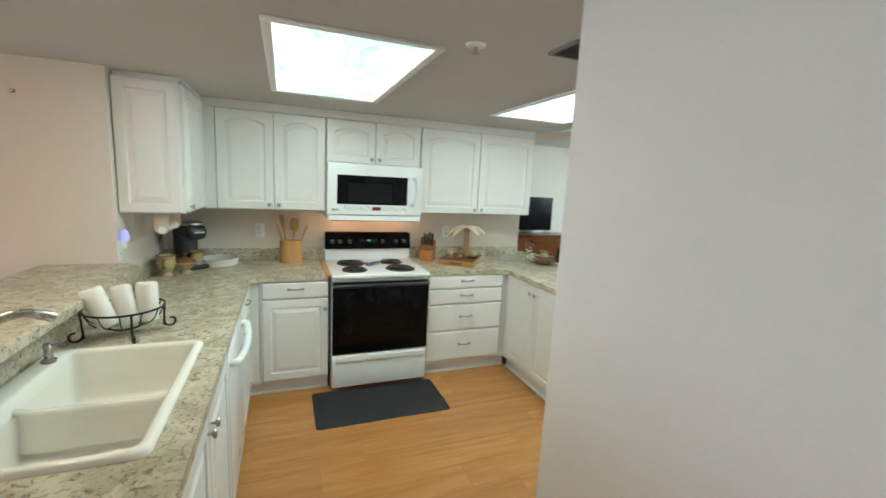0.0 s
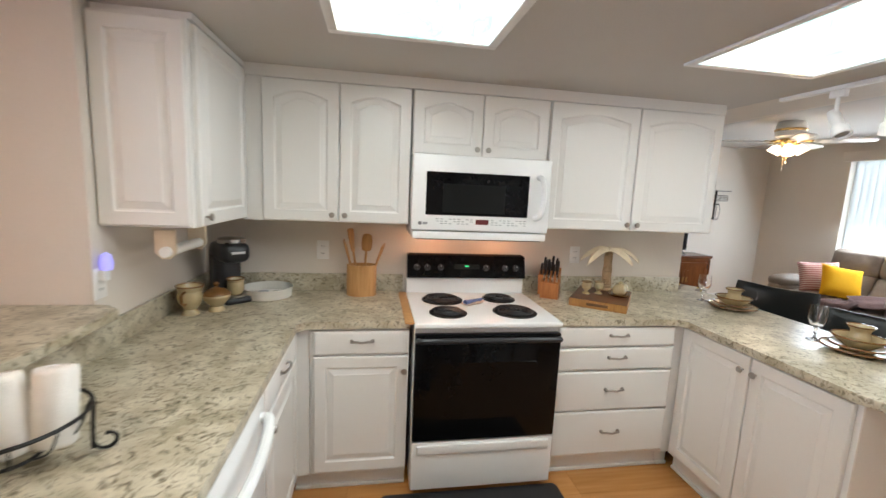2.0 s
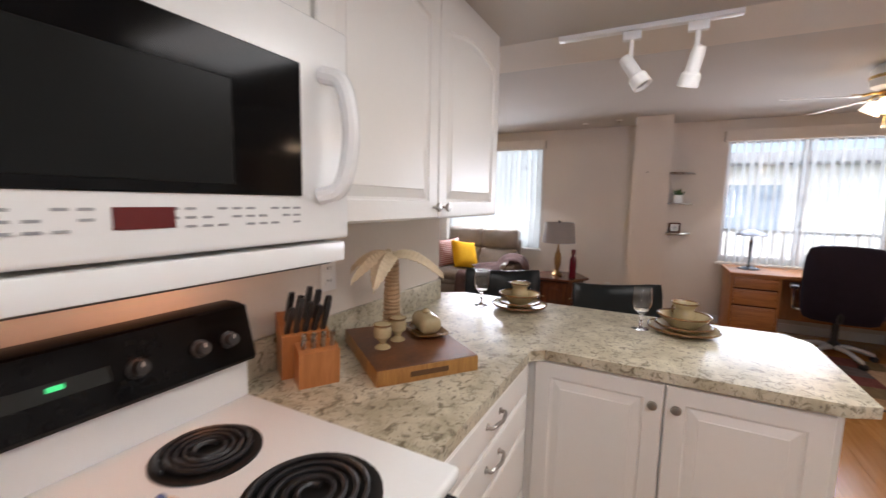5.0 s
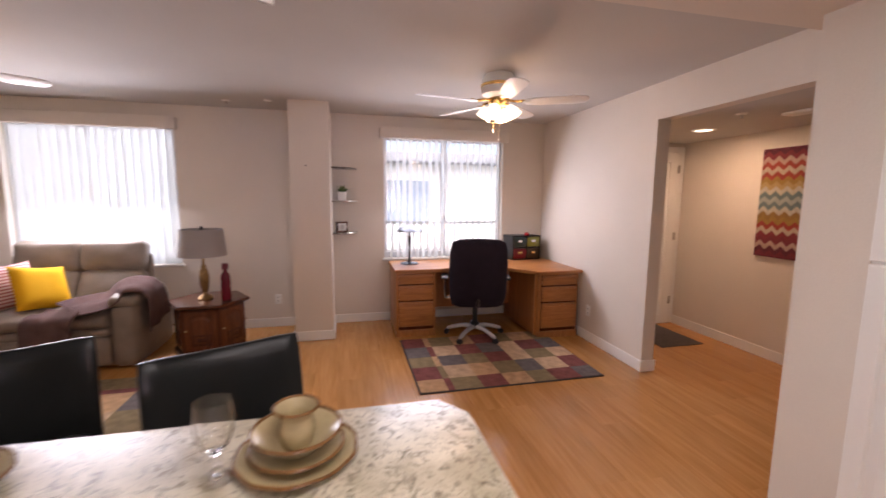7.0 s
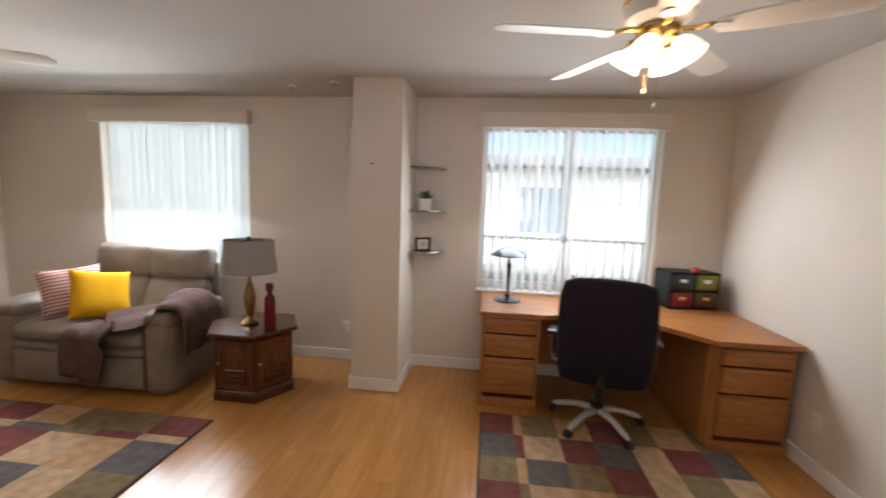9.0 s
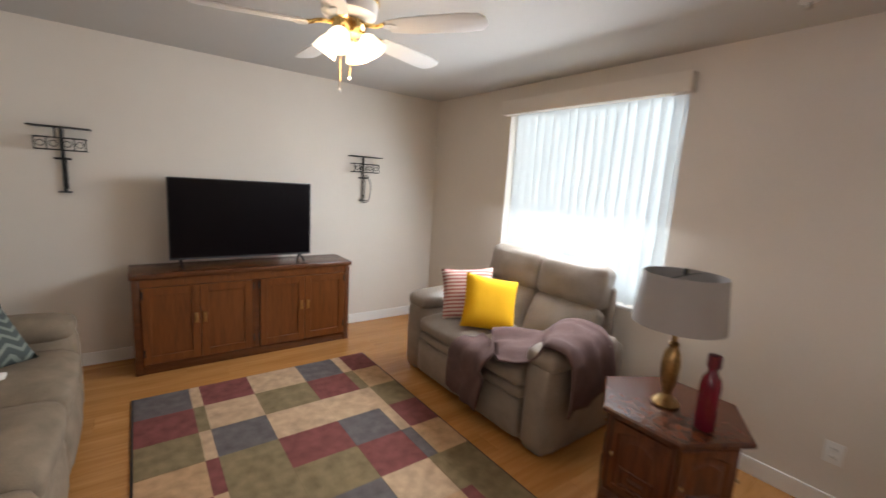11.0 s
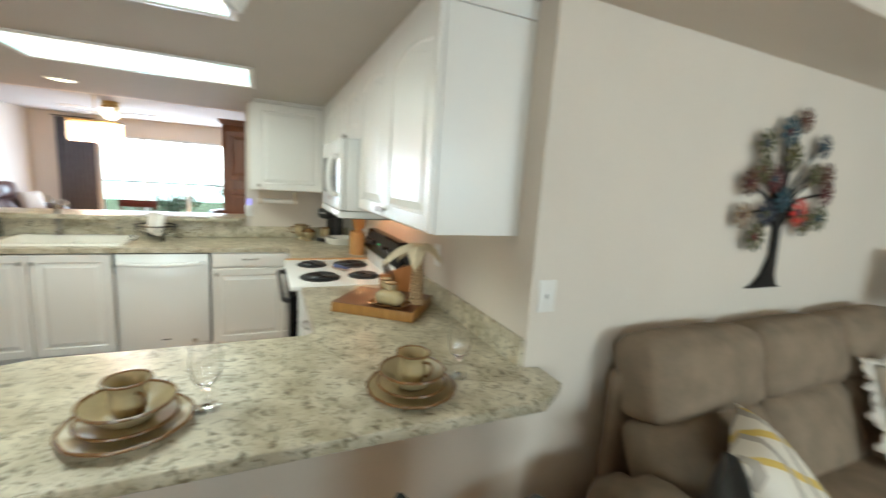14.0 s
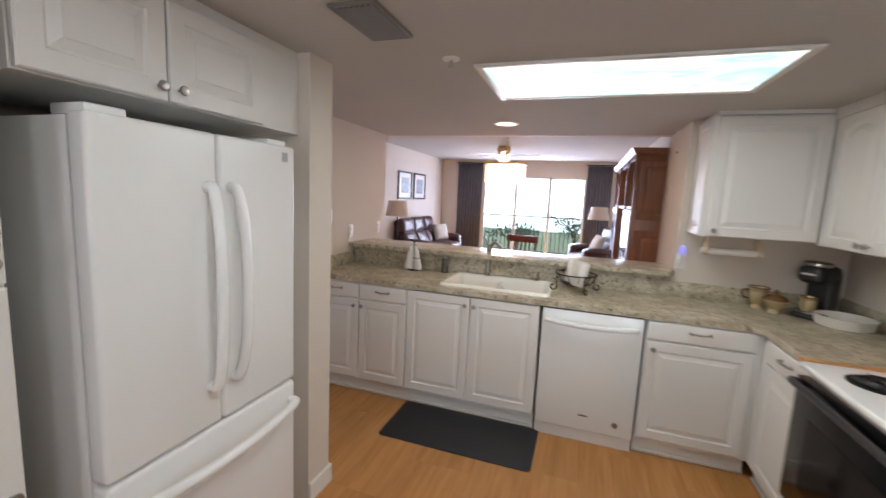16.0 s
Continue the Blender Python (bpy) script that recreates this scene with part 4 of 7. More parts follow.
def pillow(m, s, mat, label, ruffle=None, thick=0.15):
    """A throw pillow standing on edge; its face lies in x and z."""
    t = thing("throw_pillow", m, label, "pillow", "sofa pillows")
    bm = bmesh.new()
    n = 14
    grid = {}
    for side in (1, -1):
        for i in range(n + 1):
            for k in range(n + 1):
                u, v = 2 * i / n - 1, 2 * k / n - 1
                edge = i in (0, n) or k in (0, n)
                if edge and side == -1:
                    continue
                pinch = 1 - 0.07 * (1 - abs(u) ** 2) * abs(v) ** 4
                pinch2 = 1 - 0.07 * (1 - abs(v) ** 2) * abs(u) ** 4
                h = thick / 2 * ((1 - u ** 4) * (1 - v ** 4)) ** 0.6
                h += 0.004 * noise.noise((u * 2.5, v * 2.5, side + s))
                grid[(side, i, k)] = bm.verts.new((u * s / 2 * pinch2, -side * (0 if edge else h), v * s / 2 * pinch + s / 2))
    for side in (1, -1):
        g2 = lambda i, k: grid.get((side, i, k)) or grid[(1, i, k)]
        for i in range(n):
            for k in range(n):
                bm.faces.new((g2(i, k), g2(i + 1, k), g2(i + 1, k + 1), g2(i, k + 1)))
    part("cover", bm, mat, t, angle=80)
    if ruffle:
        bm = bmesh.new()
        inner, outer = [], []
        N = 120
        for k in range(N):
            a = 4.0 * k / N
            q, f = int(a), a - int(a)
            px, pz = ((-1 + 2 * f, -1), (1, -1 + 2 * f), (1 - 2 * f, 1), (-1, 1 - 2 * f))[q]
            nx, nz = ((0, -1), (1, 0), (0, 1), (-1, 0))[q]
            wob = 0.020 * math.sin(k * 1.15 + 2.0 * math.sin(k * 0.31)) + 0.012 * math.sin(k * 0.43)
            wide = 0.026 + 0.012 * math.sin(k * 0.77) + 0.010 * math.sin(k * 2.1)
            inner.append(bm.verts.new((px * s / 2 * 0.97, 0, pz * s / 2 * 0.97 + s / 2)))
            outer.append(bm.verts.new((px * s / 2 + nx * wide + px * 0.010, wob, pz * s / 2 + nz * min(wide, 0.042) + s / 2 + pz * 0.008)))
        for k in range(N):
            bm.faces.new((inner[k], inner[(k + 1) % N], outer[(k + 1) % N], outer[k]))
        ob = part("ruffle", bm, mat, t, "ruffled cotton edge", angle=80)
        sol = ob.modifiers.new("thickness", "SOLIDIFY")
        sol.thickness = 0.004
    return t


LINEN = material("white_linen", (0.66, 0.61, 0.54), 0.9, vary=0.05, grain=300, bump=0.3, spec=0.1)
YELLOW = material("yellow_cotton", (0.78, 0.42, 0.015), 0.85, vary=0.06, grain=300, bump=0.3, spec=0.15)
PINKSTRIPE = stripe_cloth("pink_striped_cotton", (0.42, 0.16, 0.15), (0.66, 0.52, 0.47), 36, 2, 0.0)
CHEV = stripe_cloth("grey_green_chevron", (0.075, 0.09, 0.085), (0.20, 0.225, 0.20), 19, 2, 0.85, thin=0.62)
pillow(pose(2.79, 5.29, 0.54, -41, 8, 54), 0.405, LINEN, "white linen throw pillow with a ruffled edge", True)
pillow(pose(2.835, 5.56, 0.520, -38, -2, 40), 0.43, CHEV, "grey-green chevron throw pillow against the sofa arm")
pillow(pose(2.86, 4.32, 0.53, -44, 0, 121), 0.43, lattice_cloth("yellow_grey_lattice"), "cream throw pillow with yellow and grey lattice")
pillow(pose(5.425, 4.955, 0.505, -28, 9, -31), 0.41, YELLOW, "bright yellow throw pillow on the loveseat")
pillow(pose(5.45, 5.19, 0.51, -24, -5, -38), 0.41, PINKSTRIPE, "pink and white striped throw pillow on the loveseat")


def make_throw():
    t = thing("throw_blanket", pose(5.18, 5.69, 0, 0, 0, -90), "mauve-brown throw blanket draped over the loveseat arm", "blanket")
    path = curve_points([(0.86, -0.045, 0.14), (0.90, -0.05, 0.34), (0.93, -0.03, 0.47), (1.02, 0.10, 0.535), (1.20, 0.20, 0.57), (1.285, 0.27, 0.665), (1.40, 0.30, 0.685), (1.505, 0.33, 0.64), (1.53, 0.34, 0.50), (1.53, 0.36, 0.33)], 5)
    bm = bmesh.new()
    rows = []
    N = len(path)
    for i, p in enumerate(path):
        f = i / (N - 1)
        d = (path[min(i + 1, N - 1)] - path[max(i - 1, 0)]).normalized()
        across = Vector((-0.5 + f * 0.45, 0.15 + 0.85 * f, 0.12 * (1 - f))).normalized()
        if f < 0.3:
            across = Vector((1, 0.0, 0.25))
        across = (across - d * across.dot(d)).normalized()
        up = d.cross(across)
        if up.z < 0 and 0.3 < f < 0.75:
            up = -up
        row = []
        for k in range(15):
            u = k / 14 - 0.5
            wid = 0.30 + 0.22 * min(1, f * 2)
            out = Vector((0, -1, 0)) if f < 0.28 else (Vector((1, 0, 0)) if f > 0.78 else Vector((0, 0, 1)))
            ripple = 0.011 * math.sin(u * 13 + f * 9) + 0.006 * math.sin(u * 21 - f * 14)
            row.append(bm.verts.new(p + across * u * wid + out * (0.022 + ripple)))
        rows.append(row)
    for a, b in zip(rows, rows[1:]):
        for k in range(14):
            bm.faces.new((a[k], a[k + 1], b[k + 1], b[k]))
    ob = part("cloth", bm, material("mauve_fleece", (0.135, 0.085, 0.078), 0.95, vary=0.18, scale=14, grain=220, bump=0.5, spec=0.1), t, angle=80)
    sol = ob.modifiers.new("thickness", "SOLIDIFY")
    sol.thickness = 0.012


make_throw()


CHERRYL = wood("cherry_panel", (0.075, 0.020, 0.007), (0.155, 0.048, 0.016), axis=2, scale=4, rough=0.25)


def make_chest():
    t = thing("side_table", pose(5.53, 3.715, 0), "dark cherry hexagonal side table with panelled doors", "side table")
    hexa = lambda r: [(r * math.cos(radians(60 * k + 30)), r * math.sin(radians(60 * k + 30))) for k in range(6)]
    ring = lambda r, z: [(x, y, z) for x, y in hexa(r)]
    part("body", loft([ring(0.305, 0.075), ring(0.305, 0.475)]), CHERRY, t, smooth=False)
    part("plinth", loft([ring(0.325, 0), ring(0.325, 0.05), ring(0.315, 0.07), ring(0.306, 0.078)]), CHERRY, t, smooth=False)
    part("top", loft([ring(0.318, 0.475), ring(0.335, 0.485), ring(0.36, 0.497), ring(0.36, 0.512), ring(0.35, 0.52)]), CHERRY, t, smooth=False)
    for k in range(6):
        a = 60 * k
        face = pose(0, 0, 0, 0, 0, a + 90) @ pose(-0.135, -0.274, 0.10)
        door = part("door", door_bm(0.27, 0.36, 0.03, 0.03, 0.012), CHERRYL, t, m=face)
        part("panel", door_bm(0.16, 0.10, 0, 0.012, 0.01), CHERRY, door, m=pose(0.06, -0.006, 0.045))
        part("knob", turned([(0.004, 0), (0.010, -0.012), (0, -0.016)], 12, axis="Y"), ANTIQUE, door, m=pose(0.015, -0.002, 0.19))


make_chest()


def table_lamp():
    t = thing("table_lamp", pose(5.515, 3.74, 0.52), "antique brass table lamp with a grey drum shade", "lamp")
    part("base", turned([(0.062, 0), (0.066, 0.012), (0.05, 0.03), (0.032, 0.04), (0.022, 0.06), (0.026, 0.08), (0.040, 0.14), (0.045, 0.21), (0.036, 0.27), (0.022, 0.30), (0.026, 0.315), (0.014, 0.33), (0.010, 0.40), (0.0, 0.40)], 24), ANTIQUE, t)
    part("shade", turned([(0.205, 0.415), (0.180, 0.665), (0.178, 0.665), (0.203, 0.415)], 40), material("grey_linen_shade", (0.33, 0.31, 0.30), 0.9, vary=0.06, grain=250, bump=0.25), t, "grey linen drum shade")
    part("finial", turned([(0.006, 0.655), (0.014, 0.67), (0.012, 0.69), (0.0, 0.695)], 12), BLACKP, t)
    part("harp", tube([(-0.17, 0, 0.655), (0, 0, 0.66), (0.17, 0, 0.655)], 0.003, 6), BLACKP, t)
    b = thing("bottle", pose(5.455, 3.54, 0.52), "tall burgundy glass bottle on the side table", "bottle")
    part("body", turned([(0.040, 0), (0.043, 0.01), (0.043, 0.20), (0.038, 0.235), (0.020, 0.265), (0.019, 0.29), (0.0, 0.29)], 24), material("burgundy_glass", (0.14, 0.006, 0.02), 0.12, vary=0.1, bump=0.0), b)
    part("stopper", turned([(0.026, 0.288), (0.029, 0.30), (0.028, 0.345), (0.0, 0.35)], 20), material("burgundy_cap", (0.11, 0.006, 0.02), 0.35, vary=0.1), b)


table_lamp()


RUG_TONES = [material("rug_" + nm, c, 0.95, vary=0.30, scale=16, grain=320, bump=0.6, spec=0.08, detail=6) for nm, c in
             (("burgundy", (0.20, 0.070, 0.064)), ("olive", (0.22, 0.165, 0.092)), ("sand", (0.48, 0.33, 0.21)), ("slate", (0.135, 0.117, 0.115)), ("tan", (0.45, 0.28, 0.155)))]


def rug(cols, ys, pattern, label):
    """A flat woven rug; cols are the edges across x, ys those along y, pattern one row of tones for each y."""
    t = thing("area_rug", pose(0, 0, 0), label, "rug")
    part("base", box(cols[0] - 0.012, ys[0] - 0.012, 0.0, cols[-1] + 0.012, ys[-1] + 0.012, 0.009, 0.004), material("rug_edge", (0.06, 0.05, 0.045), 0.95, grain=250, bump=0.4), t)
    rng = random.Random(9)
    for r, row in enumerate(pattern):
        for c, k in enumerate(row):
            part("patch", box(cols[c] + 0.0005, ys[r] + 0.0005, 0.006, cols[c + 1] - 0.0005, ys[r + 1] - 0.0005, 0.0122 + 0.0012 * rng.random()), RUG_TONES["bosft".index(k)], t, smooth=False)
    return t


# rows run from the kitchen end to the television end: b burgundy, o olive, s sand, f slate, t tan
rug([3.362, 3.668, 3.73, 4.037, 4.396, 4.69, 4.763, 4.978], [3.702, 4.00, 4.29, 4.58, 4.88, 5.17, 5.46, 5.76, 6.048],
    ["bstofsb", "fobstbo", "sobfsoo", "bsoobft", "tbobfsb", "osfssso", "bosobot", "fsbsfsb"], "patchwork area rug in burgundy, olive, sand and slate")
rug([4.212, 4.42, 4.67, 4.90, 5.15, 5.408], [0.322, 0.51, 0.745, 0.94, 1.163, 1.38, 1.615, 1.67, 1.888],
    ["fbsfo", "bsobt", "ofsso", "tobfb", "btobt", "osfso", "botbt", "tbofb"], "small patchwork rug in burgundy, olive and slate under the desk chair")


def make_console():
    t = thing("media_console", pose(3.375, 6.436, 0), "brown wooden media console with four panel doors", "cabinet")
    w, d, h = 1.64, 0.37, 0.765
    part("body", box(0.02, 0.012, 0.05, w - 0.02, d, h - 0.04), WALNUT, t)
    part("top", box(-0.012, -0.02, h - 0.04, w + 0.012, d, h, 0.006), WALNUTD, t)
    for x in (0, w - 0.05):
        part("post", box(x, 0, 0, x + 0.05, d, h - 0.04, 0.004), WALNUTD, t)
    part("plinth", box(0.05, 0.006, 0.0, w - 0.05, 0.03, 0.075, 0.003), WALNUTD, t)
    part("top_rail", box(0.05, 0.004, h - 0.10, w - 0.05, 0.012, h - 0.04), WALNUT, t)
    part("stile", box(w / 2 - 0.03, 0.002, 0.075, w / 2 + 0.03, 0.012, h - 0.10), WALNUTD, t)
    dw = (w / 2 - 0.03 - 0.05) / 2
    for i, x in enumerate((0.052, 0.052 + dw, w / 2 + 0.032, w / 2 + 0.032 + dw)):
        bm = bmesh.new()
        z0, z1 = 0.08, h - 0.105
        for a, b, c, e in ((0, 0.055, z0, z1), (dw - 0.058, dw - 0.003, z0, z1), (0.055, dw - 0.058, z0, z0 + 0.06), (0.055, dw - 0.058, z1 - 0.06, z1)):
            block(bm, a, -0.012, c, b, 0.011, e, 0.002, 1)
        block(bm, 0.055, -0.002, z0 + 0.06, dw - 0.058, 0.011, z1 - 0.06)
        dr = part("door", bm, WALNUT, t, m=pose(x, 0, 0))
        hx = dw - 0.03 if i % 2 == 0 else 0.027
        part("handle", box(hx - 0.013, -0.018, 0.36, hx + 0.013, -0.012, 0.44, 0.003), ANTIQUE, dr, "antique brass plate pull")
    for x in (0.06, w / 2 - 0.02, w / 2 + 0.02, w - 0.06):
        for z in (0.14, 0.58):
            part("hinge", box(x - 0.006, -0.016, z, x + 0.006, -0.011, z + 0.06, 0.002), BLACKM, t)
    v = thing("television", pose(3.615, 6.56, h), "black flat-screen television on the media console", "television")
    part("panel", box(0, 0, 0.065, 1.07, 0.035, 0.692, 0.006), BLACKP, v)
    part("screen", box(0.010, -0.003, 0.082, 1.06, 0.002, 0.683, 0.001, 1), material("screen_black", (0.004, 0.003, 0.004), 0.25, vary=0.1, bump=0.0, spec=0.12), v)
    part("trim", box(0.0, -0.004, 0.065, 1.07, 0.002, 0.074, 0.001, 1), material("grey_bezel", (0.12, 0.12, 0.13), 0.3, metal=0.5), v)
    for x in (0.07, 0.98):
        bm = tube([(x, 0.015, 0.07), (x + 0.012, -0.075, 0.006)], 0.009, 8)
        tube([(x, 0.015, 0.07), (x + 0.005, 0.11, 0.006)], 0.009, 8, bm)
        part("foot", bm, BLACKP, v)


make_console()


def wall_bracket(x, wheel):
    t = thing("wall_bracket", pose(x, TVW, 0), "black wire wall bracket with a glass shelf" if not wheel else "black wire wall bracket with a looped cable", "bracket", "wall brackets beside the television")
    part("shelf_bar", box(-0.16, -0.13, 1.742, 0.16, -0.004, 1.750, 0.002), BLACKM, t)
    bm = bmesh.new()
    for z in (1.675, 1.595):
        tube([(-0.13, -0.005, z), (-0.13, -0.10, z), (0.13, -0.10, z), (0.13, -0.005, z)], 0.005, 6, bm)
    for px in (-0.13, -0.07, 0, 0.07, 0.13):
        tube([(px, -0.10, 1.675), (px, -0.10, 1.595)], 0.004, 6, bm)
    for px in (-0.1, -0.035, 0.035, 0.1):
        tube([(px + 0.02 * math.cos(a), -0.10, 1.635 + 0.02 * math.sin(a)) for a in [k * math.pi / 5 for k in range(10)]], 0.003, 5, bm, closed=True)
    part("basket", bm, BLACKM, t)
    bm = tube([(0, -0.012, 1.742), (0, -0.012, 1.31)], 0.010, 8)
    tube([(-0.03, -0.06, 1.742), (-0.03, -0.06, 1.675)], 0.006, 6, bm)
    tube([(0.015, -0.03, 1.55), (0.015, -0.03, 1.33)], 0.005, 6, bm)
    part("post", bm, BLACKM, t)
    part("foot", box(-0.035, -0.05, 1.305, 0.035, -0.004, 1.315, 0.002), BLACKM, t)
    part("cross_bar", box(-0.045, -0.04, 1.53, 0.045, -0.004, 1.545, 0.002), BLACKM, t)
    if wheel:
        part("cable", tube(curve_points([(0.0, -0.02, 1.56), (0.05, -0.03, 1.55), (0.085, -0.03, 1.44), (0.06, -0.03, 1.31), (0.0, -0.03, 1.29), (-0.03, -0.02, 1.33)], 6), 0.004, 6), BLACKP, t)


wall_bracket(3.04, False)
wall_bracket(5.30, True)


def floor_lamp():
    t = thing("floor_lamp", pose(2.30, 6.20, 0), "dark metal swing-arm floor lamp with a white drum shade", "lamp")
    part("base", turned([(0.13, 0), (0.13, 0.012), (0.03, 0.03), (0.012, 0.04), (0, 0.04)], 28), BLACKM, t)
    part("pole", tube([(0, 0, 0.03), (0, 0, 1.30)], 0.011, 10), BLACKM, t)
    part("arm", tube(curve_points([(0, 0, 1.10), (0.10, -0.04, 1.085), (0.24, -0.12, 1.065), (0.27, -0.14, 1.09), (0.27, -0.14, 1.14)], 5), 0.008, 8), BLACKM, t)
    part("shade", turned([(0.205, 1.085), (0.205, 1.345), (0.203, 1.345), (0.203, 1.085)], 40, at=(0.25, -0.13, 0)), material("white_linen_shade", (0.74, 0.70, 0.64), 0.9, vary=0.03, grain=250, bump=0.25), t, "white linen drum shade")
    part("finial", turned([(0.004, 1.345), (0.013, 1.36), (0.012, 1.375), (0, 1.385)], 12, at=(0.25, -0.13, 0)), BLACKM, t)


floor_lamp()


def tree_art():
    t = thing("wall_art", pose(TREE + 0.012, 4.97, 1.155, 0, 0, 90), "black metal tree wall sculpture with coloured flowers", "wall art")
    part("trunk", loft([[(x * s + o, y, z) for x, y in ((-1, -0.008), (1, -0.008), (1, 0.006), (-1, 0.006))] for s, o, z in
                        ((0.125, -0.02, 0), (0.085, -0.012, 0.014), (0.048, 0.0, 0.06), (0.026, 0.015, 0.15), (0.022, 0.005, 0.28), (0.016, 0.0, 0.40))]), BLACKM, t)
    tips = [(0.026, 0.75), (-0.077, 0.694), (-0.221, 0.632), (0.206, 0.656), (-0.015, 0.594), (-0.209, 0.526), (-0.289, 0.465), (0.104, 0.353), (-0.123, 0.491), (0.176, 0.524), (0.275, 0.525), (0.300, 0.447), (-0.039, 0.404), (0.278, 0.332), (-0.139, 0.341), (-0.301, 0.328), (-0.191, 0.239), (0.159, 0.306)]
    for i, (x, z) in enumerate(tips):
        bm = tube(curve_points([(0.003, 0, 0.24 + 0.007 * (i % 12)), (x * 0.35, -0.004, 0.22 + z * 0.40), (x, -0.012, z)], 5), [0.007] * 6 + [0.005] * 4 + [0.003], 6)
        part("branch", bm, BLACKM, t)
    hues = [("teal", (0.03, 0.07, 0.09)), ("olive", (0.075, 0.07, 0.025)), ("brown", (0.085, 0.033, 0.018)), ("wine", (0.075, 0.010, 0.012)), ("navy", (0.028, 0.035, 0.055)), ("tan", (0.22, 0.15, 0.09))]
    mats = [material("petal_" + nm, c, 0.5, metal=0.3, vary=0.35, scale=40) for nm, c in hues]
    red = material("petal_red", (0.50, 0.03, 0.02), 0.4, vary=0.15, scale=40)
    for i, (x, z) in enumerate(tips):
        r = 0.058 + 0.010 * ((i * 5) % 3) / 2
        bm = bmesh.new()
        for k in range(10):
            a = 2 * math.pi * k / 10 + i
            p = [(0.2, -0.006), (0.62, -0.016), (1.0, -0.010)]
            half = 0.27
            pts = []
            for q, yy in p:
                wd = half * (0.6 if q < 0.5 else 1.0 if q < 0.9 else 0.55)
                pts.append([(x + r * q * math.cos(a + s * wd), -0.02 + yy, z + r * q * math.sin(a + s * wd)) for s in (-1, 0, 1)])
            vs = [[bm.verts.new(v) for v in row] for row in pts]
            for u in range(2):
                for w in range(2):
                    bm.faces.new((vs[u][w], vs[u][w + 1], vs[u + 1][w + 1], vs[u + 1][w]))
        hue = "brown teal olive navy olive olive brown red wine olive brown wine teal olive navy tan olive olive".split()[i]
        fl = part("flower", bm, red if i == 7 else mats[[nm for nm, c in hues].index(hue)], t, "bright red flower" if i == 7 else "", smooth=False)
        part("bud", turned([(r * 0.30, -0.018), (r * 0.26, -0.030), (0, -0.036)], 12, at=(x, 0, z), axis="Y"), mats[(i + 2) % 5], fl)


tree_art()


def make_desk():
    t = thing("desk", pose(0, 0, 0), "honey oak corner desk with two drawer pedestals", "desk")
    zt = 0.735
    curve = [p[:2] for p in curve_points([(5.52, 1.46, 0), (5.60, 1.10, 0), (5.52, 0.78, 0), (5.165, 0.47, 0)], 5)]
    outline = [(6.19, 1.935), (5.52, 1.935)] + [(x, y) for x, y in curve] + [(5.165, -0.045), (6.19, -0.045)]
    part("top", slab(outline, zt - 0.034, zt, 0.006), OAKX, t)
    for nm, x, y0, y1 in (("left", 5.545, 1.49, 1.92), ("right", 5.205, -0.02, 0.44)):
        ped = part("pedestal", box(x, y0, 0.0, 6.17, y1, zt - 0.036, 0.003), OAK, t)
        part("plinth", box(x - 0.012, y0 - 0.004, 0.0, x + 0.02, y1 + 0.004, 0.065, 0.004), OAK, ped)
        # Dark sheet behind the oak drawer fronts paints shade into their gaps.
        part("drawer_runner_panel", box(x - 0.004, y0 + 0.026, 0.075, x - 0.001, y1 - 0.026, zt - 0.052), CHERRY, ped)
        z = zt - 0.055
        for h in (0.115, 0.175, 0.285):
            dw = part("drawer_front", box(x - 0.022, y0 + 0.03, z - h + 0.014, x - 0.001, y1 - 0.03, z, 0.005, 2), OAKX, ped)
            part("pull_rail", box(x - 0.032, y0 + 0.032, z - 0.026, x - 0.020, y1 - 0.032, z - 0.012, 0.004, 2), OAKX, dw)
            z -= h + 0.004
    part("modesty_panel", box(5.95, 0.46, 0.20, 5.97, 1.48, zt - 0.036), OAK, t)
    part("side_panel", box(5.24, 0.442, 0.03, 6.1, 0.47, zt - 0.036), OAK, t)


make_desk()


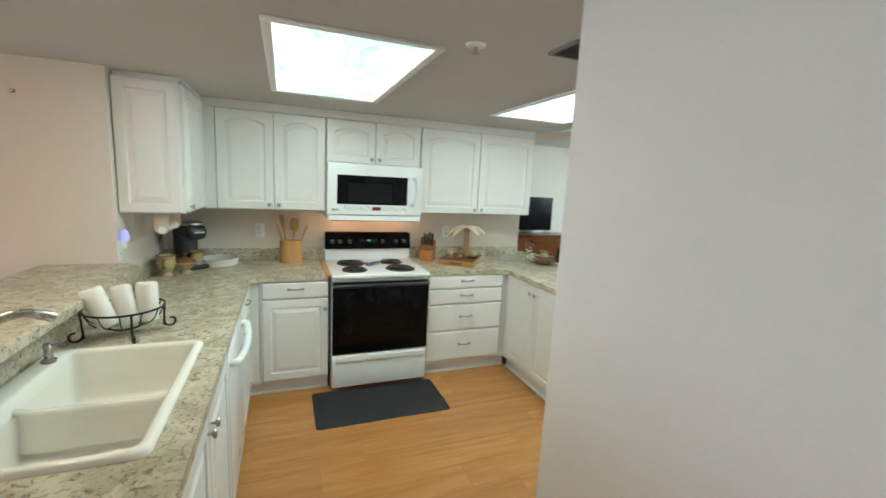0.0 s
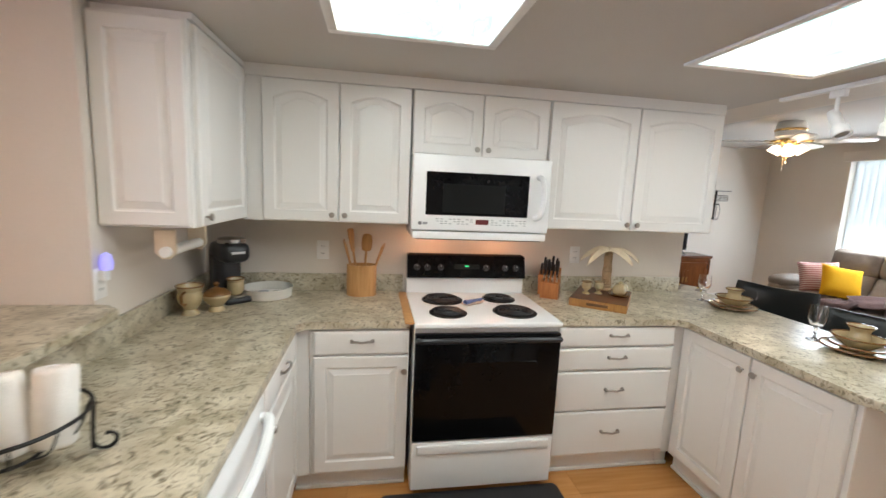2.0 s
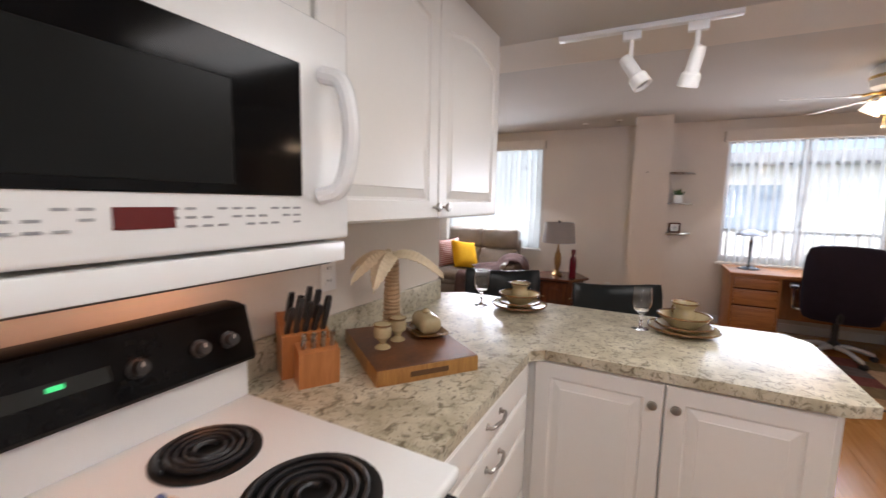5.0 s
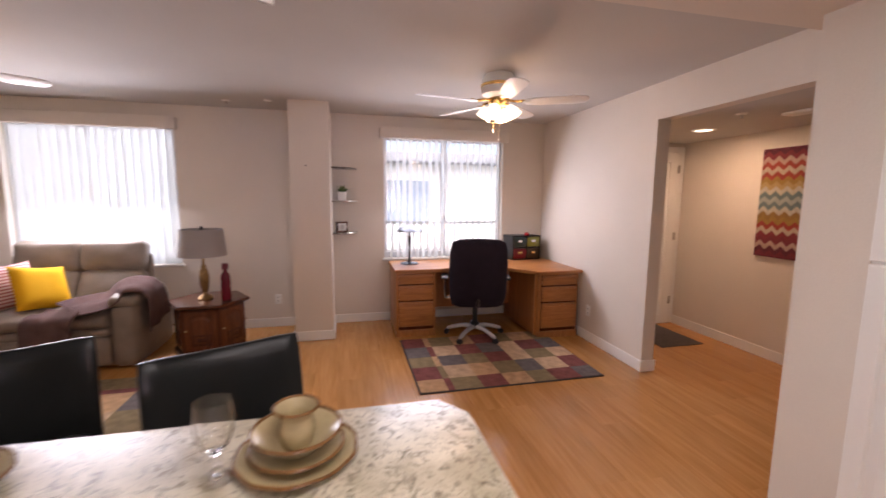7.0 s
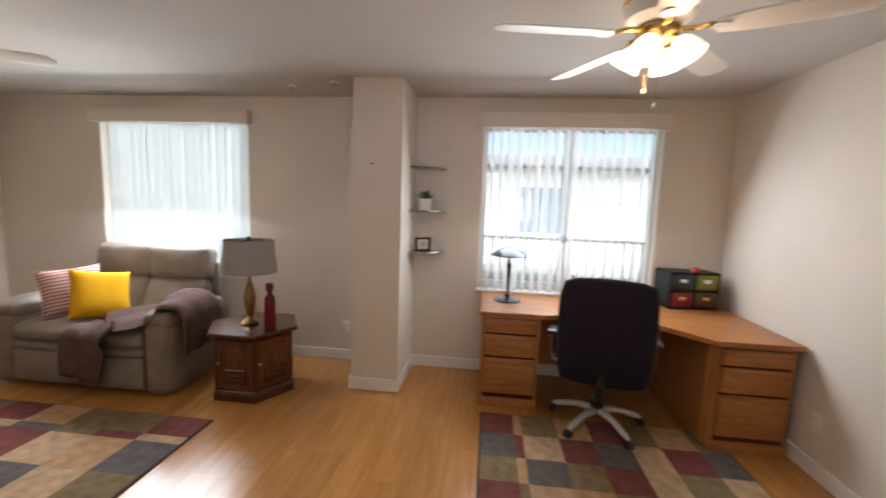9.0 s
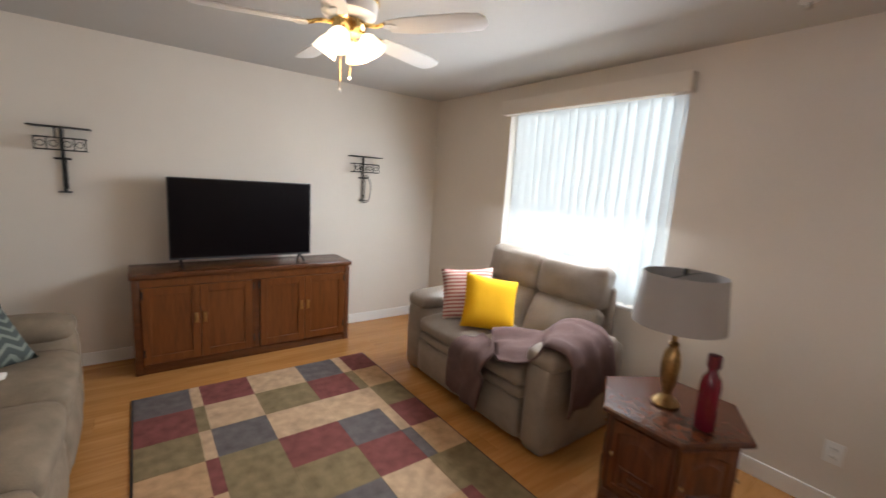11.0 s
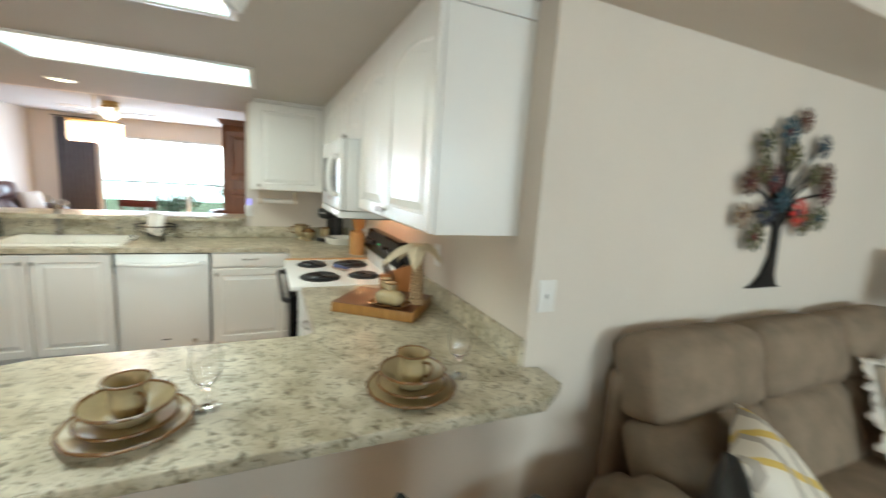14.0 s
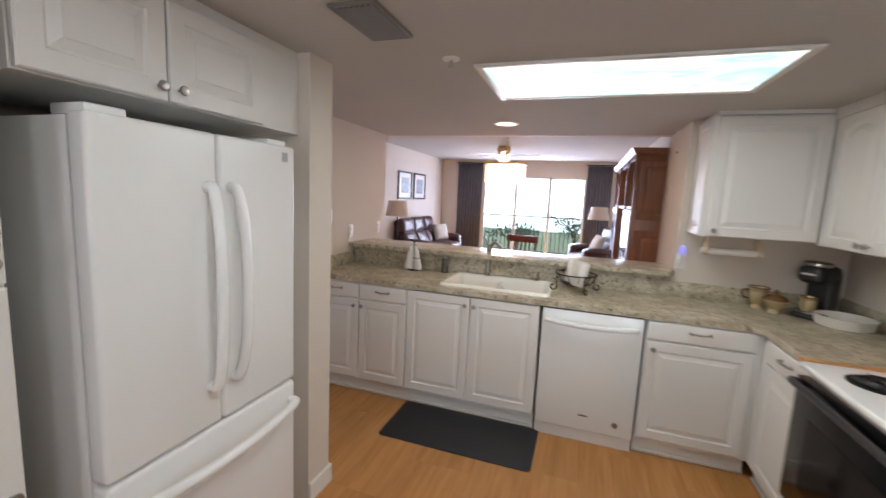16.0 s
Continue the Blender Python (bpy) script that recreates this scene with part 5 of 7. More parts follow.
def office_chair():
    t = thing("office_chair", pose(5.40, 1.085, 0, 0, 0, -103), "dark aubergine fabric office chair with chrome base", "chair")
    cloth = material("aubergine_fabric", (0.017, 0.012, 0.020), 0.85, vary=0.2, scale=12, grain=280, bump=0.35, spec=0.2)
    # its front is towards +y here
    for k in range(5):
        a = radians(72 * k + 20)
        c, s = math.cos(a), math.sin(a)
        leg = part("base_leg", tube(curve_points([(0.02 * c, 0.02 * s, 0.115), (0.14 * c, 0.14 * s, 0.115), (0.31 * c, 0.31 * s, 0.068)], 4), [0.026] * 4 + [0.022] * 4 + [0.014], 8), SILVER, t)
        part("castor", turned([(0.0, -0.024), (0.027, -0.022), (0.029, 0.0), (0.027, 0.022), (0, 0.024)], 16, at=(0, 0, 0), axis="X"), BLACKP, leg, m=pose(0.315 * c, 0.315 * s, 0.029, 0, 0, 72 * k + 110))
    part("column", turned([(0.045, 0.10), (0.045, 0.16), (0.028, 0.17), (0.028, 0.40), (0, 0.40)], 18), BLACKP, t)
    soft_part("seat", t, cloth, (0, 0.03, 0.46), (0.52, 0.50, 0.12), 0.05, (0.01, 0.01, 0.02))
    soft_part("backrest", t, cloth, (0, -0.02, 0.33), (0.55, 0.12, 0.68), 0.055, (0.015, 0.035, 0.02), m=pose(0, -0.22, 0.42, 8))
    part("back_bar", tube(curve_points([(0, -0.10, 0.40), (0, -0.29, 0.42), (0, -0.31, 0.60)], 5), 0.022, 8), BLACKP, t)
    for s in (-1, 1):
        arm = part("armrest", tube(curve_points([(s * 0.24, 0.05, 0.42), (s * 0.32, 0.05, 0.43), (s * 0.33, 0.03, 0.55), (s * 0.33, -0.01, 0.64)], 5), 0.016, 10), CHROME, t)
        soft_part("arm_pad", arm, BLACKP, (s * 0.33, 0.02, 0.655), (0.07, 0.26, 0.035), 0.015)


office_chair()


def desk_lamp():
    t = thing("desk_lamp", pose(5.92, 1.72, 0.735), "dark desk lamp with a wide dome shade", "lamp")
    dark = material("gunmetal", (0.045, 0.05, 0.065), 0.25, metal=0.7, vary=0.1)
    part("base", turned([(0.105, 0), (0.105, 0.008), (0.07, 0.022), (0.02, 0.03), (0.016, 0.05), (0, 0.05)], 28), dark, t)
    part("stem", turned([(0.011, 0.03), (0.012, 0.12), (0.020, 0.30), (0.021, 0.315), (0.010, 0.33), (0.008, 0.40), (0, 0.40)], 16), dark, t)
    part("shade", turned([(0.150, 0.375), (0.152, 0.381), (0.10, 0.42), (0.04, 0.44), (0.008, 0.452), (0.0, 0.455)], 32), dark, t)
    part("ring", turned([(0.022, 0.312), (0.024, 0.318), (0.022, 0.324)], 16), CHROME, t)


desk_lamp()


def drawer_organiser():
    t = thing("drawer_organiser", pose(5.985, 0.235, 0.735, 0, 0, -82), "black metal desk organiser with four coloured drawers", "organiser")
    bm = bmesh.new()
    w, d, h = 0.40, 0.24, 0.30
    for a, b in ((0, 0.012), (h - 0.012, h), (h / 2 - 0.006, h / 2 + 0.006)):
        block(bm, -w / 2, 0, a, w / 2, d, b, 0.002, 1)
    for x in (-w / 2, -0.006, w / 2 - 0.012):
        block(bm, x, 0.001, 0.001, x + 0.012, d, h - 0.001)
    block(bm, -w / 2, d - 0.01, 0, w / 2, d, h)
    part("frame", bm, BLACKM, t)
    cols = [("red", (0.20, 0.008, 0.014)), ("bronze", (0.06, 0.034, 0.012)), ("teal", (0.02, 0.045, 0.045)), ("lime", (0.20, 0.20, 0.022))]
    for i, (nm, c) in enumerate(cols):
        x = -w / 2 + 0.016 if i % 2 == 0 else 0.010
        z = 0.018 if i < 2 else h / 2 + 0.012
        dr = part("drawer", box(x, -0.004, z, x + w / 2 - 0.026, d - 0.02, z + h / 2 - 0.03, 0.004), material("drawer_" + nm, c, 0.4, vary=0.1), t, nm + " metal drawer")
        part("label_holder", box(x + 0.055, -0.008, z + 0.055, x + 0.115, -0.003, z + 0.085, 0.002), BRASS if i in (0, 1) else CHROME, dr)
    r = thing("small_ornament", pose(6.0, 0.235, 1.037), "small red ornament on the desk organiser", "ornament")
    part("body", turned([(0.03, 0), (0.034, 0.015), (0.028, 0.03), (0.012, 0.04), (0.0, 0.042)], 16), material("red_gloss", (0.35, 0.015, 0.02), 0.2), r)


drawer_organiser()


def corner_shelves():
    frost = material("glass_shelf_green", (0.22, 0.27, 0.24), 0.1, vary=0.05, bump=0.0)
    for z in (1.81, 1.445, 1.088):
        t = thing("corner_shelf", pose(6.203, 2.570, z), "quarter-round glass corner shelf with metal edge", "shelf", "corner glass shelves")
        pts = [(0, 0)] + [(-0.27 * math.cos(radians(a)), -0.27 * math.sin(radians(a))) for a in range(0, 91, 9)]
        part("glass", slab(pts, -0.005, 0.005), frost, t, smooth=False)
        part("edge", tube([(-0.272 * math.cos(radians(a)), -0.272 * math.sin(radians(a)), 0) for a in range(0, 91, 6)], 0.009, 8), NICKEL, t)
    p = thing("potted_plant", pose(6.09, 2.46, 1.451), "small green succulent in a white cube pot", "plant")
    part("pot", loft([[(x, y, z) for x, y in round_rect(-s, -s, s, s, 0.012)] for s, z in ((0.045, 0), (0.05, 0.10), (0.044, 0.10), (0.042, 0.085))]), WHITEP, p)
    green = material("succulent_green", (0.055, 0.12, 0.035), 0.5, vary=0.3, scale=30)
    rng = random.Random(3)
    bm = bmesh.new()
    for k in range(46):
        a, e = rng.random() * 6.283, radians(rng.uniform(15, 80))
        ln = rng.uniform(0.07, 0.12)
        d = Vector((math.cos(a) * math.cos(e), math.sin(a) * math.cos(e), math.sin(e)))
        b0 = Vector((math.cos(a) * 0.02, math.sin(a) * 0.02, 0.09))
        mid, tip = b0 + d * ln * 0.6, b0 + d * ln + Vector((0, 0, -0.015))
        s = Vector((-math.sin(a), math.cos(a), 0)) * 0.008
        v = [bm.verts.new(q) for q in (b0 - s * 0.6, b0 + s * 0.6, mid + s, tip, mid - s)]
        bm.faces.new(v)
    part("leaves", bm, green, p, smooth=False)
    c = thing("clock", pose(6.09, 2.47, 1.094, 0, 0, -62), "small dark-framed clock on a glass shelf", "clock")
    bm = bmesh.new()
    for a, b, e, f in ((-0.07, 0.07, 0, 0.018), (-0.07, 0.07, 0.102, 0.12), (-0.07, -0.052, 0.018, 0.102), (0.052, 0.07, 0.018, 0.102)):
        block(bm, a, -0.015, e, b, 0.015, f, 0.002, 1)
    part("frame", bm, CHERRY, c)
    part("face", box(-0.053, -0.006, 0.017, 0.053, 0.008, 0.103), material("clock_face", (0.62, 0.60, 0.56), 0.4), c)
    part("dial", turned([(0.030, -0.0065), (0.030, -0.009), (0, -0.0095)], 24, at=(0, 0, 0.06), axis="Y"), material("dial_grey", (0.42, 0.40, 0.37), 0.4), c)
    for dx, dz in ((0.0, 0.022), (0.014, 0.004)):
        part("clock_arm", tube([(0, -0.0105, 0.06), (dx, -0.0105, 0.06 + dz)], 0.0012, 5), BLACKP, c)


corner_shelves()
tagged(part("wall_hook", turned([(0.008, 0), (0.008, -0.01), (0.004, -0.016), (0, -0.017)], 12, axis="X", at=(5.63, 2.80, 1.80)), BLACKP), "small dark nail hook in the column", "hook")


def ceiling_fan(x, y, turn, label):
    t = thing("ceiling_fan", pose(x, y, 0, 0, 0, turn), label, "ceiling fan", "ceiling fans")
    part("canopy", turned([(0.0, DC - 0.001), (0.105, DC - 0.002), (0.125, DC - 0.03), (0.135, DC - 0.09), (0.125, DC - 0.15), (0.085, DC - 0.175), (0.0, DC - 0.175)], 36), TRIM, t)
    part("motor_band", turned([(0.132, DC - 0.075), (0.139, DC - 0.08), (0.139, DC - 0.095), (0.132, DC - 0.10)], 36), BRASS, t)
    part("hub", turned([(0.07, DC - 0.175), (0.085, DC - 0.185), (0.075, DC - 0.215), (0.055, DC - 0.235), (0.0, DC - 0.24)], 28), BRASS, t)
    zb = DC - 0.205
    for k in range(5):
        iron = part("blade_iron", tube(curve_points([(0.07, 0, zb + 0.012), (0.13, 0.018, zb + 0.006), (0.18, -0.012, zb), (0.23, 0, zb)], 4), 0.010, 8), BRASS, t, m=pose(0, 0, 0, 0, 0, 72 * k))
        out = [(0.20, -0.045), (0.30, -0.060), (0.55, -0.068), (0.63, -0.060), (0.655, -0.03), (0.66, 0.0), (0.655, 0.03), (0.63, 0.060), (0.55, 0.068), (0.30, 0.060), (0.20, 0.045)]
        part("blade", slab(out, 0, 0.006, 0.0015), TRIM, iron, m=pose(0, 0, zb - 0.008, -11, 0, 0))
        part("medallion", turned([(0.035, -0.006), (0.032, 0.0), (0, 0.002)], 16, at=(0.215, 0, zb - 0.004)), TRIM, iron)
    for k in range(4):
        arm = part("lamp_arm", tube(curve_points([(0.03, 0, DC - 0.225), (0.075, 0, DC - 0.232), (0.095, 0, DC - 0.25)], 4), 0.010, 8), BRASS, t, m=pose(0, 0, 0, 0, 0, 90 * k + 25))
        kit = 0.86
        prof = [(0.028, 0.0), (0.045, -0.02), (0.060, -0.055), (0.066, -0.085), (0.072, -0.10), (0.070, -0.10), (0.058, -0.055), (0.02, -0.01)]
        part("shade", turned([(kit * q, kit * v) for q, v in prof], 20), BULBGLOW, arm, "frosted tulip glass shade, lit", pose(0.080, 0, DC - 0.243, 0, -32, 0))
    for dx, ln in ((0.03, 0.17), (-0.03, 0.24)):
        ch = part("pull_chain", tube([(dx, 0.02, DC - 0.235), (dx, 0.02, DC - 0.24 - ln)], 0.0016, 5), BRASS, t)
        part("pull_knob", turned([(0.0, 0), (0.004, -0.004), (0.0065, -0.014), (0.004, -0.02), (0, -0.021)], 10, at=(dx, 0.02, DC - 0.24 - ln)), TRIM, ch)
    point_lamp("fan_light", (x, y, DC - 0.385), FAN_POWER, WARM, 0.09)
    return t


BULBGLOW = glow("lit_frosted_glass", (1.0, 0.88, 0.70), 1.1)
FAN_POWER = 5
ceiling_fan(4.36, 1.265, 27, "white ceiling fan with brass fittings and lit tulip shades")
ceiling_fan(4.27, 4.85, 18, "white and brass ceiling fan with lit tulip shades")


def track_light():
    t = thing("track_light", pose(2.195, 2.432, KC), "white ceiling track with two spotlight heads", "track light")
    part("rail", box(-0.018, 0, -0.020, 0.018, 0.66, -0.0005, 0.003), TRIM, t)
    for y, rot in ((0.37, -32), (0.14, 12)):
        head = part("spot_head", turned([(0.0, 0.05), (0.022, 0.045), (0.026, 0.02), (0.026, -0.045), (0.036, -0.055), (0.038, -0.10), (0.033, -0.102), (0.030, -0.085), (0, -0.084)], 24), TRIM, t, m=pose(0.005, y, -0.155, rot, 8 if rot < 0 else -18, 0))
        part("lens", turned([(0.030, -0.085), (0.030, -0.088), (0, -0.090)], 20), material("lamp_grey", (0.22, 0.22, 0.21), 0.3), head)
        part("adapter", box(-0.014, y - 0.035, -0.055, 0.014, y + 0.035, -0.0205, 0.004), TRIM, t)
        part("yoke", tube([(0, y, -0.05), (0.0, y, -0.10), (0.004, y, -0.13)], 0.009, 8), TRIM, t)


track_light()


def bar_stool(m):
    t = thing("bar_stool", m, "black leather bar stool with wooden legs at the peninsula", "stool", "bar stools at the peninsula")
    leather = STOOLHIDE
    # its front is towards -y
    soft_part("seat", t, leather, (0, 0, 0.605), (0.44, 0.42, 0.09), 0.035, (0.005, 0.005, 0.015))
    back = bmesh.new()
    soft(back, 0, 0, 0, 0.50, 0.05, 0.50, 0.02, (0, 0.006, 0.0), 7)
    for v in back.verts:
        v.co.y += -0.05 * (1 - (v.co.x / 0.24) ** 2) * -1
        v.co.z += 0.015 * (v.co.x / 0.24) ** 2
    part("backrest", back, leather, t, m=pose(0, 0.205, 0.722, -9), angle=70)
    for sx in (-1, 1):
        for sy in (-1, 1):
            part("leg", loft([[(sx * 0.20 + a * 0.018, sy * 0.185 + b * 0.018, 0) for a, b in ((-1, -1), (1, -1), (1, 1), (-1, 1))], [(sx * 0.185 + a * 0.022, sy * 0.17 + b * 0.022, 0.57) for a, b in ((-1, -1), (1, -1), (1, 1), (-1, 1))]]), STOOLWOOD, t, smooth=False)
    for sy in (-1, 1):
        part("stretcher", box(-0.18, sy * 0.18 - 0.01, 0.20, 0.18, sy * 0.18 + 0.01, 0.235, 0.003), STOOLWOOD, t)
    return t


STOOLHIDE = material("black_leather", (0.008, 0.010, 0.010), 0.30, vary=0.2, scale=10, grain=160, bump=0.1, spec=0.28)
STOOLWOOD = wood("espresso_wood", (0.018, 0.008, 0.006), (0.045, 0.02, 0.014), axis=2)
first = bar_stool(pose(2.57, 2.73, 0, 0, 0, -64))
copy_thing(first, pose(2.68, 3.46, 0, 0, 0, -66))


# windows, blinds and the view outside
ALU = material("white_window_frame", (0.74, 0.76, 0.78), 0.35, vary=0.02)
PANE = glass("window_glass")
SLAT = sheer("sheer_blind", (0.86, 0.89, 0.90), 0.55, 0.45)
VINYL = sheer("vinyl_blind", (0.80, 0.83, 0.83), 0.42, 0.2)
SILL = material("marble_sill", (0.68, 0.66, 0.63), 0.25, vary=0.08, scale=8)


def window(name, hole, label, slats, cloth):
    y0, y1, z0, z1 = hole
    t = tagged(new(name), label, "window", "", "structure")
    bm = bmesh.new()
    x = EAST + 0.09
    for a, b, c, d in ((y0, y1, z0, z0 + 0.07), (y0, y1, z1 - 0.045, z1), (y0, y0 + 0.045, z0 + 0.07, z1 - 0.045), (y1 - 0.045, y1, z0 + 0.07, z1 - 0.045), ((y0 + y1) / 2 - 0.035, (y0 + y1) / 2 + 0.035, z0 + 0.07, z1 - 0.045)):
        block(bm, x, a, c, x + 0.05, b, d, 0.003, 1)
    part("window_frame", bm, ALU, t)
    mid = (y0 + y1) / 2
    for a, b in ((y0 + 0.045, mid - 0.025), (mid + 0.025, y1 - 0.045)):
        p = part("pane", box(x + 0.022, a, z0 + 0.045, x + 0.027, b, z1 - 0.045), PANE, t, smooth=False)
        p.visible_shadow = False
    part("latch", box(x - 0.012, mid - 0.012, 1.20, x, mid + 0.012, 1.27, 0.003), DARKGAP, t)
    part("window_sill", box(EAST - 0.03, y0 - 0.02, z0 - 0.03, EAST + 0.09, y1 + 0.02, z0 - 0.001, 0.004), SILL, t)
    blind = thing("vertical_blind", pose(0, 0, 0), "sheer white vertical blind with a cream valance", "blind", "window blinds")
    part("valance", box(EAST - 0.085, y0 - 0.035, z1 - 0.035, EAST - 0.002, y1 + 0.045, z1 + 0.085, 0.004), WALL, blind)
    for y, ang in slats:
        bmv = box(-0.0008, -0.044, z0 - 0.02, 0.0008, 0.044, z1 - 0.002)
        part("slat", bmv, cloth, blind, m=pose(EAST + 0.028, y, 0, 0, 0, ang), smooth=False)
    part("wand", tube([(EAST - 0.02, y0 + 0.01, z1), (EAST - 0.02, y0 + 0.01, 1.30)], 0.005, 6), WHITEP, blind)


rngb = random.Random(7)
W2s = [(W2[0] + 0.06 + 0.079 * k, 58 + rngb.uniform(-12, 12)) for k in range(18)]
W1s = [(W1[0] + 0.06 + 0.079 * k, (36 if k > 8 else 52) + rngb.uniform(-14, 14)) for k in range(18)]
window("window_1", W2, "white-framed sliding window above the desk", W2s, SLAT)
window("window_2", W1, "white-framed sliding window above the loveseat", W1s, VINYL)
STUCCO = material("white_stucco", (0.78, 0.77, 0.74), 0.8, vary=0.04, grain=90, bump=0.2)
setting("walkway", box(EAST + 0.36, -6, -0.25, 9.1, 12, -0.06), material("concrete_walk", (0.42, 0.41, 0.39), 0.8, vary=0.1, scale=3), "pale concrete walkway outside the windows")
# Slab added overhead to keep direct sun off the walkway.
setting("walkway_roof", box(EAST + 0.15, -6, 2.78, 8.95, 12, 2.93), STUCCO, "white stucco roof slab added to shade the walkway", category="roof")
setting("ground", box(-300, -300, -3.2, 300, 300, -3.0), material("lawn", (0.07, 0.11, 0.04), 0.9, vary=0.3, scale=1.5), "grass ground far below")
rail = thing("railing", pose(9.0, 0, -0.06), "white metal railing along the walkway", "railing")
part("top_rail", box(-0.03, -5, 1.05, 0.03, 11, 1.10, 0.006), STUCCO, rail)
part("bottom_rail", box(-0.02, -5, 0.0, 0.02, 11, 0.04), STUCCO, rail)
bar = box(-0.01, -0.012, 0.04, 0.01, 0.012, 1.05)
one = part("baluster", bar, STUCCO, rail, m=pose(0, -4.9, 0), smooth=False)
for k in range(1, 120):
    o = bpy.data.objects.new("baluster", one.data)
    scene.collection.objects.link(o)
    o.parent = rail
    o.matrix_basis = pose(0, -4.9 + k * 0.132, 0)
house = thing("apartment_building", pose(15.0, 0, -3.0), "white stucco apartment building across the walkway", "building")
part("wall", box(0, -14, 0, 6, 18, 5.6), STUCCO, house)
part("roof", box(-0.8, -14.5, 5.6, 6.5, 18.5, 5.9, 0.05), material("grey_roof", (0.30, 0.31, 0.33), 0.8), house)
part("balcony_slab", box(-1.6, -10, 2.75, 0, 16, 2.95), STUCCO, house)
# Pale blue base colour imitates sky reflected in the dark glass.
SKYLIT_GLASS = material("sky_reflecting_tint", (0.30, 0.36, 0.43), 0.1, vary=0.2, bump=0.0)
for y in (-8, -4.2, -0.4, 3.6, 7.4, 11.2):
    for z in (0.9, 3.7):
        wdw = part("window", box(-0.03, y, z, 0.02, y + 1.5, z + 1.35), SKYLIT_GLASS, house)
        part("frame", box(-0.045, y + 0.72, z, -0.03, y + 0.78, z + 1.35), ALU, wdw)

# baseboards
def skirting(x0, y0, x1, y1, h=0.10):
    """A board along a wall's foot, 14 mm thick, between two plan corners."""
    bm = box(x0, y0, 0.0, x1, y1, h, 0.004, 2)
    setting("baseboard", bm, TRIM, "white painted baseboard")


b = 0.014
skirting(EAST - b, 2.955 + b, EAST, TVW - b)
skirting(EAST - b, SOUTH + b, EAST, 2.572 - b)
skirting(TREE, TVW - b, EAST, TVW)
skirting(TREE, NORTH + 0.15, TREE + b, TVW - b)
skirting(4.223 - b, SOUTH, EAST - b, SOUTH + b)
skirting(4.223 - b, SOUTH - 0.12 - b, 4.223, SOUTH)
skirting(5.63 - b, 2.572 - b, 5.63, 2.955 + b)
skirting(5.63, 2.572 - b, EAST, 2.572)
skirting(5.63, 2.955, EAST, 2.955 + b)
skirting(2.46, -1.45, 5.40, -1.45 + b)
skirting(0.58 - b, 0.85 - 2.2, 0.58, 0.85 + b)
skirting(0.58, 0.85, 0.75, 0.85 + b)
skirting(2.235, 0.785, 2.46 + b, 0.785 + b)
skirting(2.46, SOUTH - 0.12, 2.46 + b, 0.785)


# ---- things on the worktops ----
POTTERY = material("stoneware_glaze", (0.42, 0.335, 0.185), 0.25, vary=0.12, scale=12, grain=90, bump=0.02)
POTRIM = material("brown_glaze_rim", (0.17, 0.08, 0.025), 0.25, vary=0.3, scale=25, bump=0.02)
CLEAR = glass("clear_glass")
CLEAR.node_tree.nodes["Principled BSDF"].inputs["IOR"].default_value = 1.42


def scalloped(profile, waves=0.0, n=48):
    """A dish of revolution whose rim waves gently."""
    bm = bmesh.new()
    rmax = max(r for r, z in profile)
    rings = []
    for r, z in profile:
        rings.append([(r * (1 + waves * (r / rmax) ** 3 * math.cos(10 * a)) * math.cos(a), r * (1 + waves * (r / rmax) ** 3 * math.cos(10 * a)) * math.sin(a), z) for a in [2 * math.pi * k / n for k in range(n)]])
    return loft(rings, bm)


